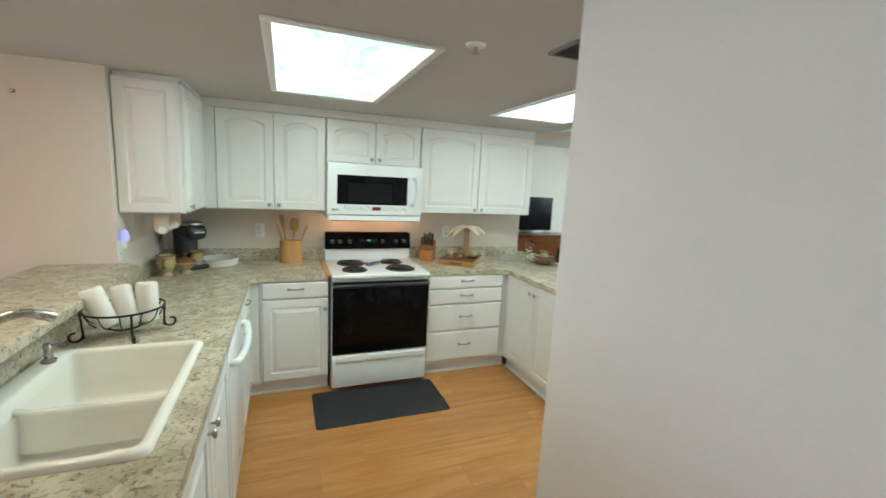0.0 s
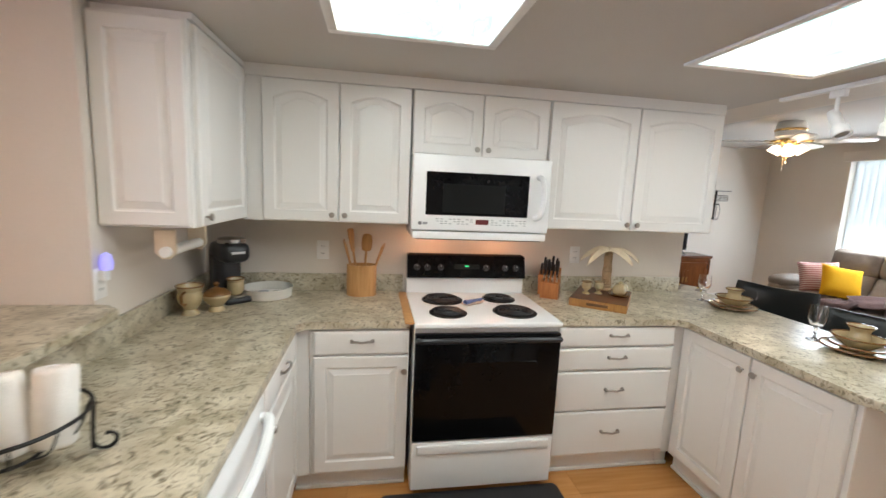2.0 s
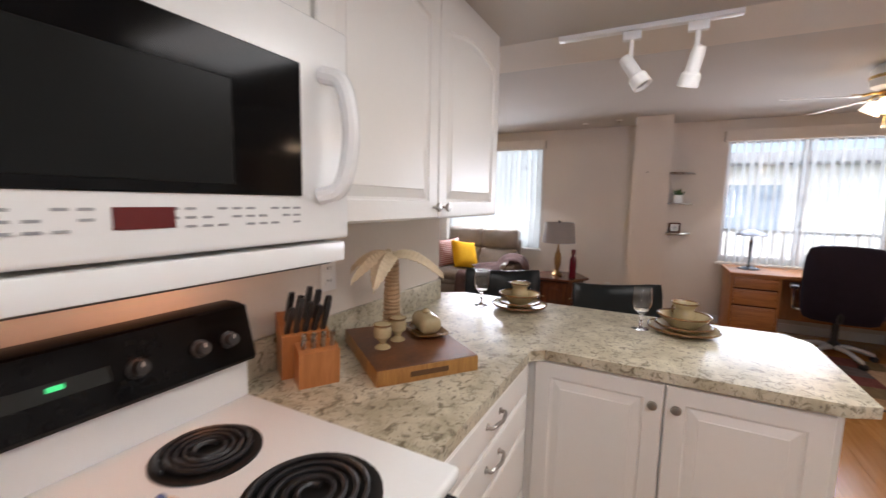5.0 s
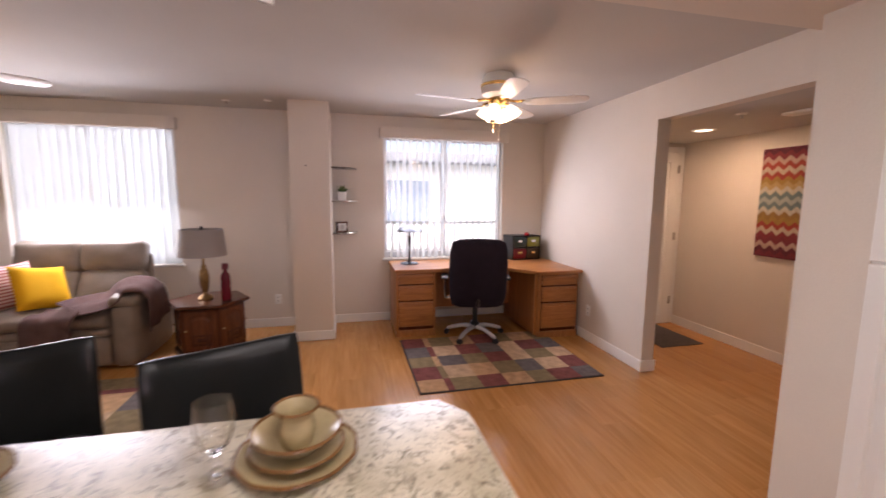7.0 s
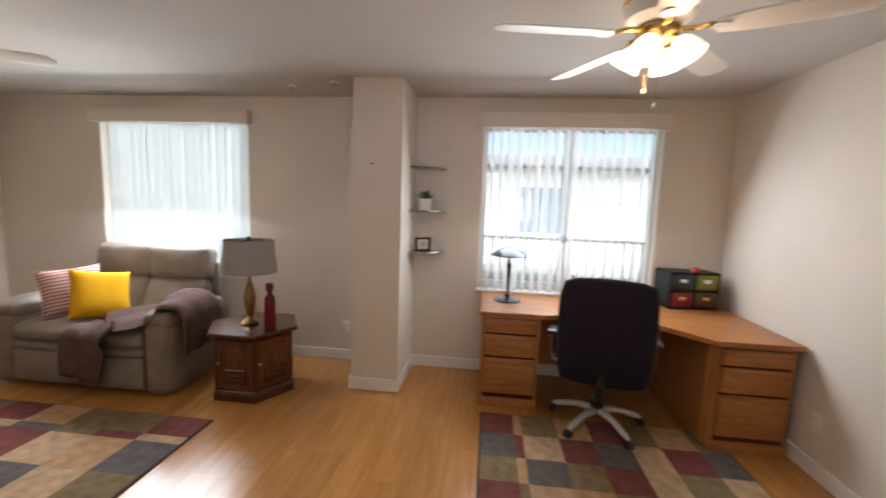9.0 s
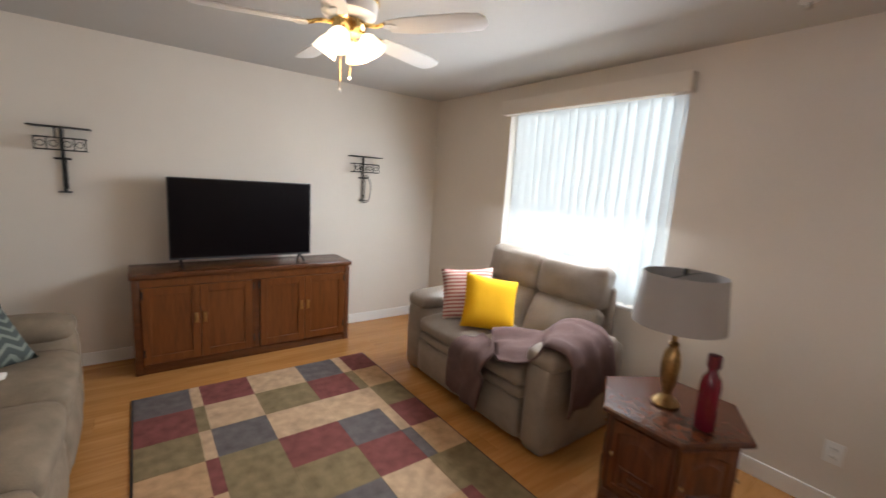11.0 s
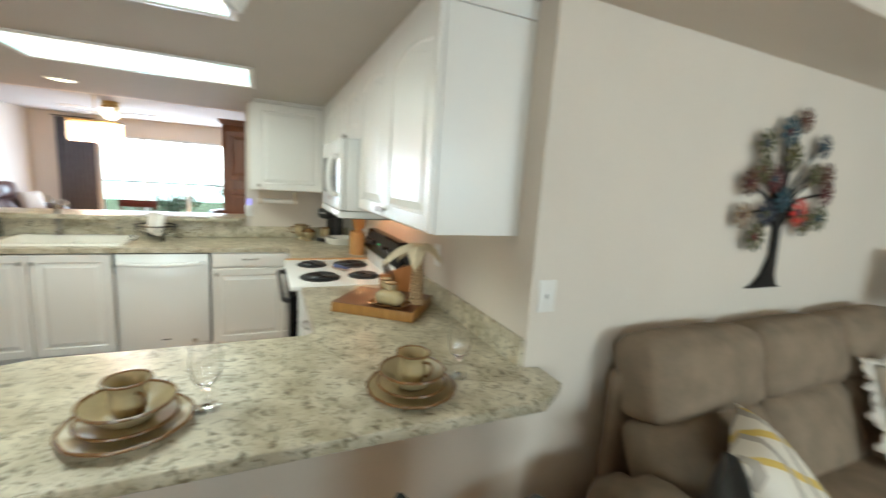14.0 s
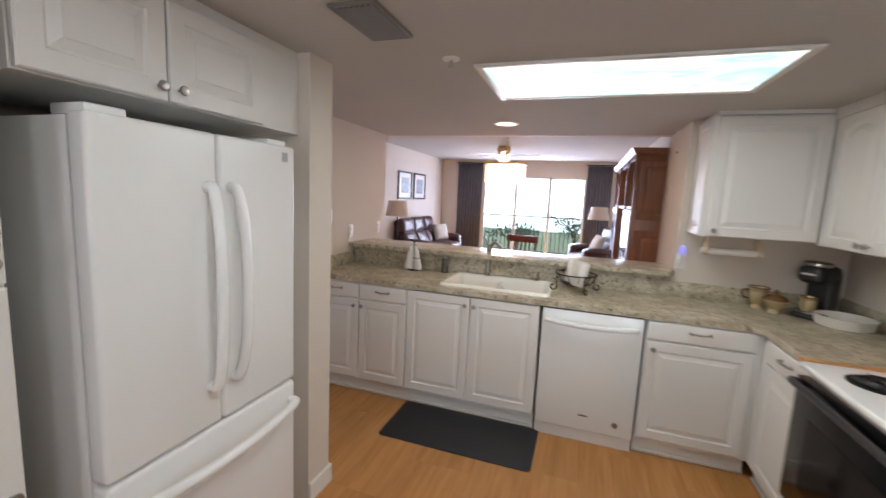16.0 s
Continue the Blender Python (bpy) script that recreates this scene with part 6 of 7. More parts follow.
def place_setting(x, y, turn):
    g1 = "stoneware place settings"
    p = thing("dinner_plate", pose(x, y, CT), "brown-rimmed stoneware dinner plate on the peninsula", "plate", g1)
    part("dish", scalloped([(0.085, 0), (0.09, 0.004), (0.128, 0.017), (0.130, 0.021), (0.092, 0.010), (0.08, 0.008)], 0.009), POTTERY, p)
    part("rim", tube([(0.129 * (1 + 0.009 * math.cos(10 * a)) * math.cos(a), 0.129 * (1 + 0.009 * math.cos(10 * a)) * math.sin(a), 0.020) for a in [2 * math.pi * k / 60 for k in range(60)]], 0.0042, 6, closed=True), POTRIM, p)
    q = thing("side_plate", pose(x, y, CT + 0.0105), "brown-rimmed stoneware side plate in a stack", "plate", g1)
    part("dish", scalloped([(0.06, 0), (0.066, 0.006), (0.100, 0.020), (0.101, 0.024), (0.066, 0.013), (0.055, 0.011)], 0.008), POTTERY, q)
    part("rim", tube([(0.1005 * math.cos(a), 0.1005 * math.sin(a), 0.0235) for a in [2 * math.pi * k / 48 for k in range(48)]], 0.0038, 6, closed=True), POTRIM, q)
    b = thing("bowl", pose(x, y, CT + 0.024), "brown-rimmed stoneware bowl on stacked plates", "bowl", g1)
    part("dish", scalloped([(0.045, 0), (0.052, 0.006), (0.085, 0.034), (0.095, 0.044), (0.096, 0.048), (0.082, 0.038), (0.050, 0.013), (0.04, 0.010)], 0.0), POTTERY, b)
    part("rim", tube([(0.0955 * math.cos(a), 0.0955 * math.sin(a), 0.0475) for a in [2 * math.pi * k / 48 for k in range(48)]], 0.0038, 6, closed=True), POTRIM, b)
    c = thing("cup", pose(x, y, CT + 0.0345, 0, 0, turn), "small stoneware cup with a flared rim", "cup", g1)
    part("body", turned([(0.028, 0), (0.032, 0.006), (0.040, 0.028), (0.039, 0.045), (0.034, 0.060), (0.036, 0.070), (0.049, 0.088), (0.047, 0.0885), (0.034, 0.070), (0.032, 0.060), (0.034, 0.05), (0.0, 0.035)], 32), POTTERY, c)
    part("handle", tube(curve_points([(0.035, 0, 0.064), (0.056, 0, 0.066), (0.064, 0, 0.048), (0.052, 0, 0.026), (0.039, 0, 0.024)], 4), 0.0042, 8), POTRIM, c)
    part("rim", tube([(0.048 * math.cos(a), 0.048 * math.sin(a), 0.088) for a in [2 * math.pi * k / 36 for k in range(36)]], 0.0032, 6, closed=True), POTRIM, c)


place_setting(2.195, 2.535, 42)
place_setting(2.22, 3.23, 42)


def goblet(x, y):
    t = thing("wine_glass", pose(x, y, CT), "clear stemmed glass goblet on the peninsula", "glass", "stemmed glasses")
    part("foot_and_stem", turned([(0.034, 0.001), (0.0345, 0.002), (0.012, 0.006), (0.006, 0.014), (0.008, 0.024), (0.005, 0.03), (0.009, 0.042), (0.006, 0.052), (0.012, 0.062), (0, 0.064)], 24), CLEAR, t)
    part("cup", turned([(0.008, 0.0645), (0.026, 0.076), (0.037, 0.105), (0.038, 0.135), (0.034, 0.172), (0.0325, 0.172), (0.0365, 0.135), (0.0355, 0.106), (0.024, 0.079), (0, 0.070)], 28), CLEAR, t)


goblet(2.155, 2.69)
goblet(2.168, 3.41)


def board_and_palm():
    t = thing("cutting_board", pose(1.413, 3.368, CT, 0, 0, -37), "thick end-grain cutting board with a carved grip", "cutting board")
    part("board", box(-0.160, -0.20, 0, 0.160, 0.20, 0.047, 0.004), [BLOCKL], t)
    part("top_face", box(-0.158, -0.198, 0.0465, 0.158, 0.198, 0.0485, 0.0008, 1), BLOCKW, t)
    part("grip", box(-0.06, -0.2015, 0.016, 0.06, -0.197, 0.032, 0.001, 1), material("carved_dark", (0.10, 0.045, 0.015), 0.6), t)
    p = thing("palm_ornament", pose(1.512, 3.495, CT + 0.0486) @ Matrix.Scale(0.87, 4), "palm tree ornament with a rope-wrapped trunk", "ornament")
    rope = wood("rope", (0.30, 0.18, 0.09), (0.50, 0.36, 0.21), axis=2, scale=20, rough=0.9)
    raffia = material("raffia_leaf", (0.62, 0.53, 0.37), 0.85, vary=0.12, scale=30, grain=160, bump=0.3)
    part("foot", turned([(0.05, 0), (0.05, 0.012), (0.03, 0.02), (0, 0.02)], 20), rope, p)
    bm = bmesh.new()
    for k in range(17):
        z = 0.018 + k * 0.0165
        r = 0.030 - 0.010 * k / 17
        tube([((r + 0.002 * math.sin(k)) * math.cos(a), r * math.sin(a), z + 0.003 * math.sin(a + k)) for a in [2 * math.pi * q / 14 for q in range(14)]], 0.0095, 6, bm, closed=True)
    turned([(0.026, 0.015), (0.015, 0.30), (0, 0.302)], 12, bm)
    part("trunk", bm, rope, p)
    for ang, ln, drop_z in ((-75, 0.22, 0.10), (-165, 0.20, 0.13), (-25, 0.21, 0.10), (120, 0.17, 0.09), (165, 0.20, 0.11), (55, 0.13, 0.09)):
        a = radians(ang)
        d, s = Vector((math.cos(a), math.sin(a), 0)), Vector((-math.sin(a), math.cos(a), 0))
        bm = bmesh.new()
        rows = []
        for k in range(25):
            f = k / 24
            c = d * ln * f + Vector((0, 0, 0.312 + 0.03 * math.sin(f * 2.2) - drop_z * f ** 2))
            wd = 0.050 * math.sin(math.pi * min(1, 0.08 + f * 0.95)) ** 0.7 * (1 - 0.16 * (k % 2))
            jag = 0.003 * (k % 2)
            rows.append([bm.verts.new(c + s * wd * q + Vector((0, 0, -abs(q) * 0.020 + jag + (0.004 if abs(q) < 0.1 else 0)))) for q in (-1, -0.5, 0, 0.5, 1)])
        for u, v in zip(rows, rows[1:]):
            for q in range(4):
                bm.faces.new((u[q], u[q + 1], v[q + 1], v[q]))
        ob = part("leaf", bm, raffia, p, smooth=False)
        sol = ob.modifiers.new("thickness", "SOLIDIFY")
        sol.thickness = 0.003
    for x, y in ((1.325, 3.40), (1.41, 3.40)):
        e = thing("egg_cup", pose(x, y, CT + 0.0486), "small stoneware goblet on the cutting board", "goblet", "stoneware goblets")
        part("body", turned([(0.025, 0), (0.024, 0.004), (0.010, 0.014), (0.012, 0.022), (0.027, 0.036), (0.029, 0.055), (0.025, 0.068), (0.030, 0.076), (0.0, 0.078)], 24), POTTERY, e)
        part("rim", tube([(0.029 * math.cos(a), 0.029 * math.sin(a), 0.075) for a in [2 * math.pi * k / 24 for k in range(24)]], 0.002, 6, closed=True), POTRIM, e)
    b = thing("butter_dish", pose(1.53, 3.36, CT + 0.0486, 0, 0, 50) @ Matrix.Scale(1.12, 4), "lidded stoneware butter dish on the cutting board", "butter dish")
    part("tray", loft([[(x, y, z) for x, y in round_rect(-a, -c, a, c, 0.03)] for a, c, z in ((0.065, 0.04, 0), (0.085, 0.055, 0.012), (0.083, 0.053, 0.013), (0.06, 0.035, 0.006))]), POTRIM, b)
    lid = part("lid", soft(bmesh.new(), 0, 0, 0.033, 0.115, 0.07, 0.052, 0.022, (0, 0, 0.004), 6), POTTERY, b, angle=80)
    part("lid_knob", turned([(0.008, 0.058), (0.012, 0.068), (0.007, 0.076), (0, 0.077)], 14), POTTERY, lid)
    k = thing("knife_block", pose(1.135, 3.54, CT, 0, 0, -32), "wooden knife block holding black-handled knives", "knife block")
    orange = wood("beech_block", (0.36, 0.135, 0.04), (0.50, 0.21, 0.07), axis=2, scale=5, rough=0.4)
    part("block", loft([[(-0.065, -0.01, 0), (0.065, -0.01, 0), (0.065, 0.09, 0), (-0.065, 0.09, 0)], [(-0.065, -0.030, 0.13), (0.065, -0.030, 0.13), (0.065, 0.08, 0.175), (-0.065, 0.08, 0.175)]]), orange, k, smooth=False)
    part("steak_block", loft([[(-0.035, -0.095, 0), (0.075, -0.095, 0), (0.075, -0.022, 0), (-0.035, -0.022, 0)], [(-0.035, -0.105, 0.10), (0.075, -0.105, 0.10), (0.075, -0.040, 0.114), (-0.035, -0.040, 0.114)]]), orange, k, smooth=False)
    sq = ((-1, -1), (1, -1), (1, 1), (-1, 1))
    for row, y0 in enumerate((-0.012, 0.042)):
        for i in range(5 if row == 0 else 4):
            x = -0.050 + i * 0.025 + 0.010 * row
            z = 0.136 + 0.020 * row
            hgt = 0.080 + 0.012 * ((i * 2 + row) % 3)
            part("knife_handle", loft([[(x + p * 0.006, y0 + q * 0.010, z) for p, q in sq], [(x + 0.008 + p * 0.0075, y0 - 0.030 + q * 0.012, z + hgt * 0.75) for p, q in sq], [(x + 0.010 + p * 0.006, y0 - 0.040 + q * 0.010, z + hgt) for p, q in sq]]), BLACKP, k)
    for i in range(4):
        x = -0.018 + i * 0.026
        part("steak_knife_handle", tube([(x, -0.075, 0.10), (x, -0.090, 0.15)], 0.007, 8), NICKEL, k, "steel knife handle")


board_and_palm()


def utensil_crock():
    t = thing("utensil_holder", pose(-0.06, 3.54, CT), "oval bamboo utensil holder beside the stove", "utensil holder")
    ring = lambda a, c, z: [(a * math.cos(q), c * math.sin(q), z) for q in [2 * math.pi * k / 36 for k in range(36)]]
    part("body", loft([ring(0.088, 0.062, 0), ring(0.088, 0.062, 0.185), ring(0.080, 0.054, 0.185), ring(0.078, 0.052, 0.04)]), BAMBOO, t)
    for x, y, lx, ly, ln, kind in ((-0.03, 0.0, -0.065, 0.0, 0.30, 0), (-0.02, 0.02, -0.05, 0.02, 0.38, 0), (0.01, 0.01, 0.02, 0.03, 0.36, 1), (0.03, 0.0, 0.095, 0.0, 0.30, 1), (0.035, -0.01, 0.075, -0.01, 0.27, 0)):
        s = thing("wooden_spoon", pose(-0.06 + x, 3.54 + y, CT + 0.045), "wooden cooking spoon standing in the holder", "spoon", "wooden cooking utensils")
        top = Vector((lx, ly, ln - 0.05))
        part("shaft", tube([(0, 0, 0), top * 0.72], 0.007, 8), BAMBOO, s)
        d = top.normalized()
        turn = d.to_track_quat("Z", "Y").to_matrix().to_4x4()
        bm = soft(bmesh.new(), 0, 0, 0, 0.078 if kind == 0 else 0.070, 0.012, 0.13 if kind == 0 else 0.095, 0.0055, (0.004, 0.002, 0.006), 5)
        for v in bm.verts:
            v.co.x *= 0.72 + 0.28 * math.cos(v.co.z * 22) if kind else 0.6 + 4 * (v.co.z + 0.052) * 0.9
        part("blade", bm, BAMBOO, s, m=Matrix.Translation(top * 0.72 + d * 0.045) @ turn, angle=80)


utensil_crock()


def coffee_corner():
    t = thing("coffee_maker", pose(-0.775, 3.44, CT, 0, 0, 40) @ Matrix.Scale(1.15, 4), "black single-cup coffee maker with a silver top", "coffee maker")
    part("base", box(-0.062, -0.125, 0, 0.062, 0.085, 0.03, 0.012, 3), BLACKP, t)
    part("drip_tray", turned([(0.052, 0.03), (0.052, 0.038), (0.044, 0.037), (0, 0.036)], 24, at=(0, -0.07, 0)), NICKEL, t)
    part("tower", soft(bmesh.new(), 0, 0.035, 0.15, 0.124, 0.10, 0.25, 0.03, (0, 0, 0), 5), BLACKP, t, angle=80)
    part("brew_head", soft(bmesh.new(), 0, -0.025, 0.235, 0.126, 0.19, 0.095, 0.035, (0, 0, 0), 5), BLACKP, t, angle=80)
    part("lid", turned([(0.058, 0.278), (0.062, 0.284), (0.060, 0.296), (0.05, 0.302), (0, 0.303)], 28, at=(0, -0.045, 0)), NICKEL, t)
    part("label_bar", box(-0.03, -0.124, 0.233, 0.03, -0.119, 0.243), material("silver_print", (0.5, 0.5, 0.5), 0.4), t)
    c = thing("cup", pose(-0.715, 3.368, CT + 0.0445) @ Matrix.Scale(1.12, 4), "stoneware cup under the coffee maker spout", "cup")
    part("body", turned([(0.026, 0), (0.036, 0.02), (0.037, 0.05), (0.034, 0.062), (0.041, 0.078), (0.039, 0.078), (0.032, 0.06), (0, 0.05)], 28), POTTERY, c)
    part("rim", tube([(0.040 * math.cos(a), 0.040 * math.sin(a), 0.077) for a in [2 * math.pi * k / 30 for k in range(30)]], 0.003, 6, closed=True), POTRIM, c)
    j = thing("cream_jug", pose(-0.855, 3.16, CT, 0, 0, 90) @ Matrix.Scale(1.2, 4), "stoneware cream jug with a brown rim", "jug")
    part("body", turned([(0.032, 0), (0.030, 0.008), (0.022, 0.022), (0.040, 0.05), (0.046, 0.075), (0.041, 0.095), (0.050, 0.118), (0.047, 0.118), (0.037, 0.095), (0, 0.08)], 28), POTTERY, j)
    part("rim", tube([(0.0485 * math.cos(a), 0.0485 * math.sin(a), 0.117) for a in [2 * math.pi * k / 30 for k in range(30)]], 0.003, 6, closed=True), POTRIM, j)
    part("handle", tube(curve_points([(-0.043, 0, 0.10), (-0.075, 0, 0.095), (-0.072, 0, 0.06), (-0.042, 0, 0.05)], 4), 0.005, 8), POTRIM, j)
    s = thing("sugar_bowl", pose(-0.76, 3.222, CT) @ Matrix.Scale(1.2, 4), "lidded stoneware sugar bowl", "sugar bowl")
    part("body", turned([(0.032, 0), (0.030, 0.008), (0.024, 0.020), (0.045, 0.045), (0.054, 0.062), (0.052, 0.070), (0, 0.070)], 28), POTTERY, s)
    part("lid", turned([(0.056, 0.070), (0.054, 0.076), (0.034, 0.092), (0.010, 0.098), (0.006, 0.104), (0.012, 0.114), (0.008, 0.122), (0, 0.123)], 28), POTRIM, s)
    d = thing("shallow_dish", pose(-0.585, 3.49, CT) @ Matrix.Scale(1.32, 4), "round white baking dish on the worktop", "dish")
    part("dish", turned([(0.085, 0), (0.097, 0.004), (0.104, 0.045), (0.100, 0.046), (0.094, 0.009), (0, 0.007)], 40), material("white_ceramic", (0.70, 0.68, 0.62), 0.3, vary=0.06, scale=18), d)
    for k in range(7):
        a = 2 * math.pi * k / 6
        r = 0.058 if k < 6 else 0
        part("motif", turned([(0.022, 0.008), (0.022, 0.010), (0, 0.0105)], 14, at=(r * math.cos(a), r * math.sin(a), 0)), material("grey_motif", (0.30, 0.30, 0.31), 0.4, vary=0.3, scale=60), d)


coffee_corner()


def towel_basket():
    t = thing("wire_basket", pose(-0.75, 2.015, CT, 0, 0, 25), "black wire bowl basket with scrolled feet", "basket")
    ring = lambda r, z: [(r * math.cos(a), r * math.sin(a), z) for a in [2 * math.pi * k / 32 for k in range(32)]]
    part("rim", tube(ring(0.145, 0.125), 0.0045, 8, closed=True), BLACKM, t)
    part("base_ring", tube(ring(0.055, 0.04), 0.004, 6, closed=True), BLACKM, t)
    for k in range(12):
        a = 2 * math.pi * (k + 0.5) / 12
        c, s = math.cos(a), math.sin(a)
        part("wire", tube(curve_points([(0.145 * c, 0.145 * s, 0.125), (0.115 * c, 0.115 * s, 0.07), (0.055 * c, 0.055 * s, 0.04)], 4), 0.0025, 5), BLACKM, t)
    for ang in (0, 90, 180, 270):
        d = Vector((math.cos(radians(ang)), math.sin(radians(ang)), 0))
        pts = [d * 0.147 + Vector((0, 0, 0.127)), d * 0.142 + Vector((0, 0, 0.07)), d * 0.140 + Vector((0, 0, 0.014))]
        for q in range(9):
            a = math.pi + q * 0.62
            rr = 0.026 * (1 - q * 0.06)
            pts.append(d * (0.166 + rr * math.cos(a)) + Vector((0, 0, 0.030 + rr * math.sin(a))))
        part("scroll_foot", tube(curve_points(pts, 3), 0.0045, 6), BLACKM, t)
    cloth = material("white_terry", (0.80, 0.77, 0.72), 0.95, vary=0.05, scale=30, grain=250, bump=0.6, spec=0.1)
    for i, (off, out, tilt) in enumerate(((-0.083, 0.0, -17), (0.0, 0.012, -9), (0.083, 0.0, 3))):
        r = thing("rolled_towel", pose(-0.75 + off * 0.90 + 0.01 * out, 2.015 + off * 0.42 + out, CT + 0.128 + (0.0 if i == 1 else 0.006), -12, tilt, 25), "rolled white terry towel in the wire basket", "towel", "rolled towels")
        bm = turned([(0.0, -0.085), (0.034, -0.084), (0.040, -0.076), (0.041, 0.0), (0.041, 0.074), (0.037, 0.086), (0.027, 0.089), (0.024, 0.080), (0.019, 0.087), (0.011, 0.088), (0.008, 0.080), (0.0, 0.081)], 28)
        for v in bm.verts:
            v.co *= 1 + 0.03 * noise.noise(v.co * 16 + Vector((i, 0, 0)))
        part("cloth", bm, cloth, r, angle=80)
    s = thing("towel_stand", pose(-0.86, 0.70, CT), "small dark stand with two hanging tea towels", "towel stand")
    part("stand", tube([(0, 0, 0), (0, 0, 0.24), (0, -0.03, 0.26)], 0.006, 6), BLACKM, s)
    part("foot", turned([(0.05, 0), (0.05, 0.008), (0, 0.01)], 16), BLACKM, s)
    for y, w2 in ((-0.045, -1), (0.04, 1)):
        tw = bmesh.new()
        rows = []
        for k in range(9):
            f = k / 8
            rows.append([((0.010 + 0.016 * f) * math.sin(a) + 0.012, y * (0.35 + 0.65 * f) + (0.014 + 0.030 * f) * math.cos(a) + 0.003 * math.sin(9 * a), 0.225 - 0.213 * f) for a in [2 * math.pi * q / 20 for q in range(20)]])
        loft(rows, tw)
        part("tea_towel", tw, stripe_cloth("tea_towel_white", (0.74, 0.72, 0.67), (0.45, 0.40, 0.34), 9, 2, 0, thin=0.9) if w2 > 0 else cloth, s, "white tea towel", angle=80)
    so = thing("soap_bottle", pose(-0.90, 0.965, CT), "smoky glass soap bottle beside the sink", "bottle")
    part("body", turned([(0.028, 0), (0.030, 0.01), (0.026, 0.10), (0.029, 0.12), (0.0, 0.12)], 20), material("smoky_glass", (0.12, 0.11, 0.09), 0.12, vary=0.1), so)
    part("cap", turned([(0.024, 0.12), (0.026, 0.13), (0.02, 0.145), (0, 0.146)], 20), NICKEL, so)


towel_basket()


def kitchen_fixtures():
    ph = thing("paper_towel_holder", pose(-0.80, 2.80, 1.36), "white wooden paper towel holder under the cabinet", "towel holder")
    for y in (0, 0.29):
        part("bracket", slab([(-0.025, -0.09), (0.0, -0.115), (0.03, -0.115), (0.05, -0.09), (0.05, 0.0), (-0.025, 0.0)], 0, 0.018, 0.003), material("cream_wood", (0.66, 0.56, 0.42), 0.5), ph, m=pose(0, y + 0.018, 0, 90, 0, 0))
    part("rod", tube([(0.02, -0.02, -0.085), (0.02, 0.32, -0.085)], 0.021, 16), WHITEP, ph)
    def plate(name, m, label, w=0.072, h=0.115, kind="outlet"):
        t = thing(name, m, label, name.replace("_", " "), "wall plates")
        part("plate", box(-w / 2, -0.006, -h / 2, w / 2, 0, h / 2, 0.003), WHITEP, t)
        if kind == "outlet":
            for z in (-0.022, 0.022):
                soc = part("socket", box(-0.017, -0.0075, z - 0.014, 0.017, -0.005, z + 0.014, 0.004, 2), WHITEP, t)
                for x in (-0.007, 0.007):
                    part("slot", box(x - 0.0015, -0.0082, z - 0.004, x + 0.0015, -0.0072, z + 0.006), DARKGAP, soc)
        else:
            part("toggle", box(-0.006, -0.016, -0.008, 0.006, -0.005, 0.010, 0.002), WHITEP, t)
        return t
    plate("outlet", pose(-0.30, NORTH, 1.165), "white wall outlet above the worktop")
    plate("outlet", pose(1.36, NORTH, 1.165), "white wall outlet above the cutting board")
    plate("light_switch", pose(TREE, 3.725, 1.172, 0, 0, 90), "white light switch beside the peninsula", kind="switch")
    plate("outlet", pose(WEST, 2.71, 1.17, 0, 0, 90), "white wall outlet with a plugged-in night light")
    plate("light_switch", pose(-0.56, 0.06, 1.34, 0, 0, 180), "white light switch on the side wall", kind="switch")
    plate("outlet", pose(-0.89, 0.06, 1.20, 0, 0, 180), "white wall outlet above the side backsplash")
    plate("outlet", pose(-1.40, 0.06, 1.205, 0, 0, 180), "white wall outlet near the wall end")
    plate("outlet", pose(5.05, SOUTH, 0.32, 0, 0, 180), "white wall outlet beside the desk")
    plate("outlet", pose(EAST, 3.20, 0.32, 0, 0, -90), "white wall outlet under the window wall")
    nl = thing("night_light", pose(WEST + 0.0065, 2.71, 1.20), "small night light with a bluish glow", "night light")
    part("plug", box(0, -0.018, -0.02, 0.025, 0.018, 0.02, 0.004), WHITEP, nl)
    part("shade", turned([(0.018, 0.02), (0.022, 0.045), (0.016, 0.075), (0, 0.085)], 16, at=(0.022, 0, 0)), glow("night_glow", (0.35, 0.33, 0.9), 0.45), nl)
    v = thing("ceiling_vent", pose(0.985, 1.285, KC), "brown-grey metal ceiling vent with slats", "vent")
    bm = bmesh.new()
    for a, b2, c, d in ((-0.15, -0.085, 0.15, -0.07), (-0.15, 0.07, 0.15, 0.085), (-0.15, -0.07, -0.135, 0.07), (0.135, -0.07, 0.15, 0.07)):
        block(bm, a, b2, -0.012, c, d, -0.0005, 0.002)
    grey = material("vent_grey", (0.22, 0.21, 0.19), 0.5, metal=0.3)
    part("frame", bm, grey, v)
    for k in range(7):
        part("slat", box(-0.134, -0.006, -0.001, 0.134, 0.006, 0.001), grey, v, m=pose(0, -0.06 + k * 0.02, -0.013, 40))
    part("backing", box(-0.135, -0.07, -0.003, 0.135, 0.07, -0.0006), DARKGAP, v)
    sv = thing("wall_vent", pose(2.562, 4.785, 2.262, 0, 0, 90), "white soffit vent grille above the sofa", "vent")
    bm = bmesh.new()
    for a, b2, c, d in ((-0.15, 0.15, -0.10, -0.08), (-0.15, 0.15, 0.08, 0.10), (-0.15, -0.13, -0.08, 0.08), (0.13, 0.15, -0.08, 0.08)):
        block(bm, a, -0.010, c, b2, -0.0005, d, 0.002)
    part("frame", bm, TRIM, sv)
    for k in range(9):
        part("slat", box(-0.129, -0.001, -0.007, 0.129, 0.001, 0.007), grey, sv, m=pose(0, -0.006, -0.07 + k * 0.0175, 35))
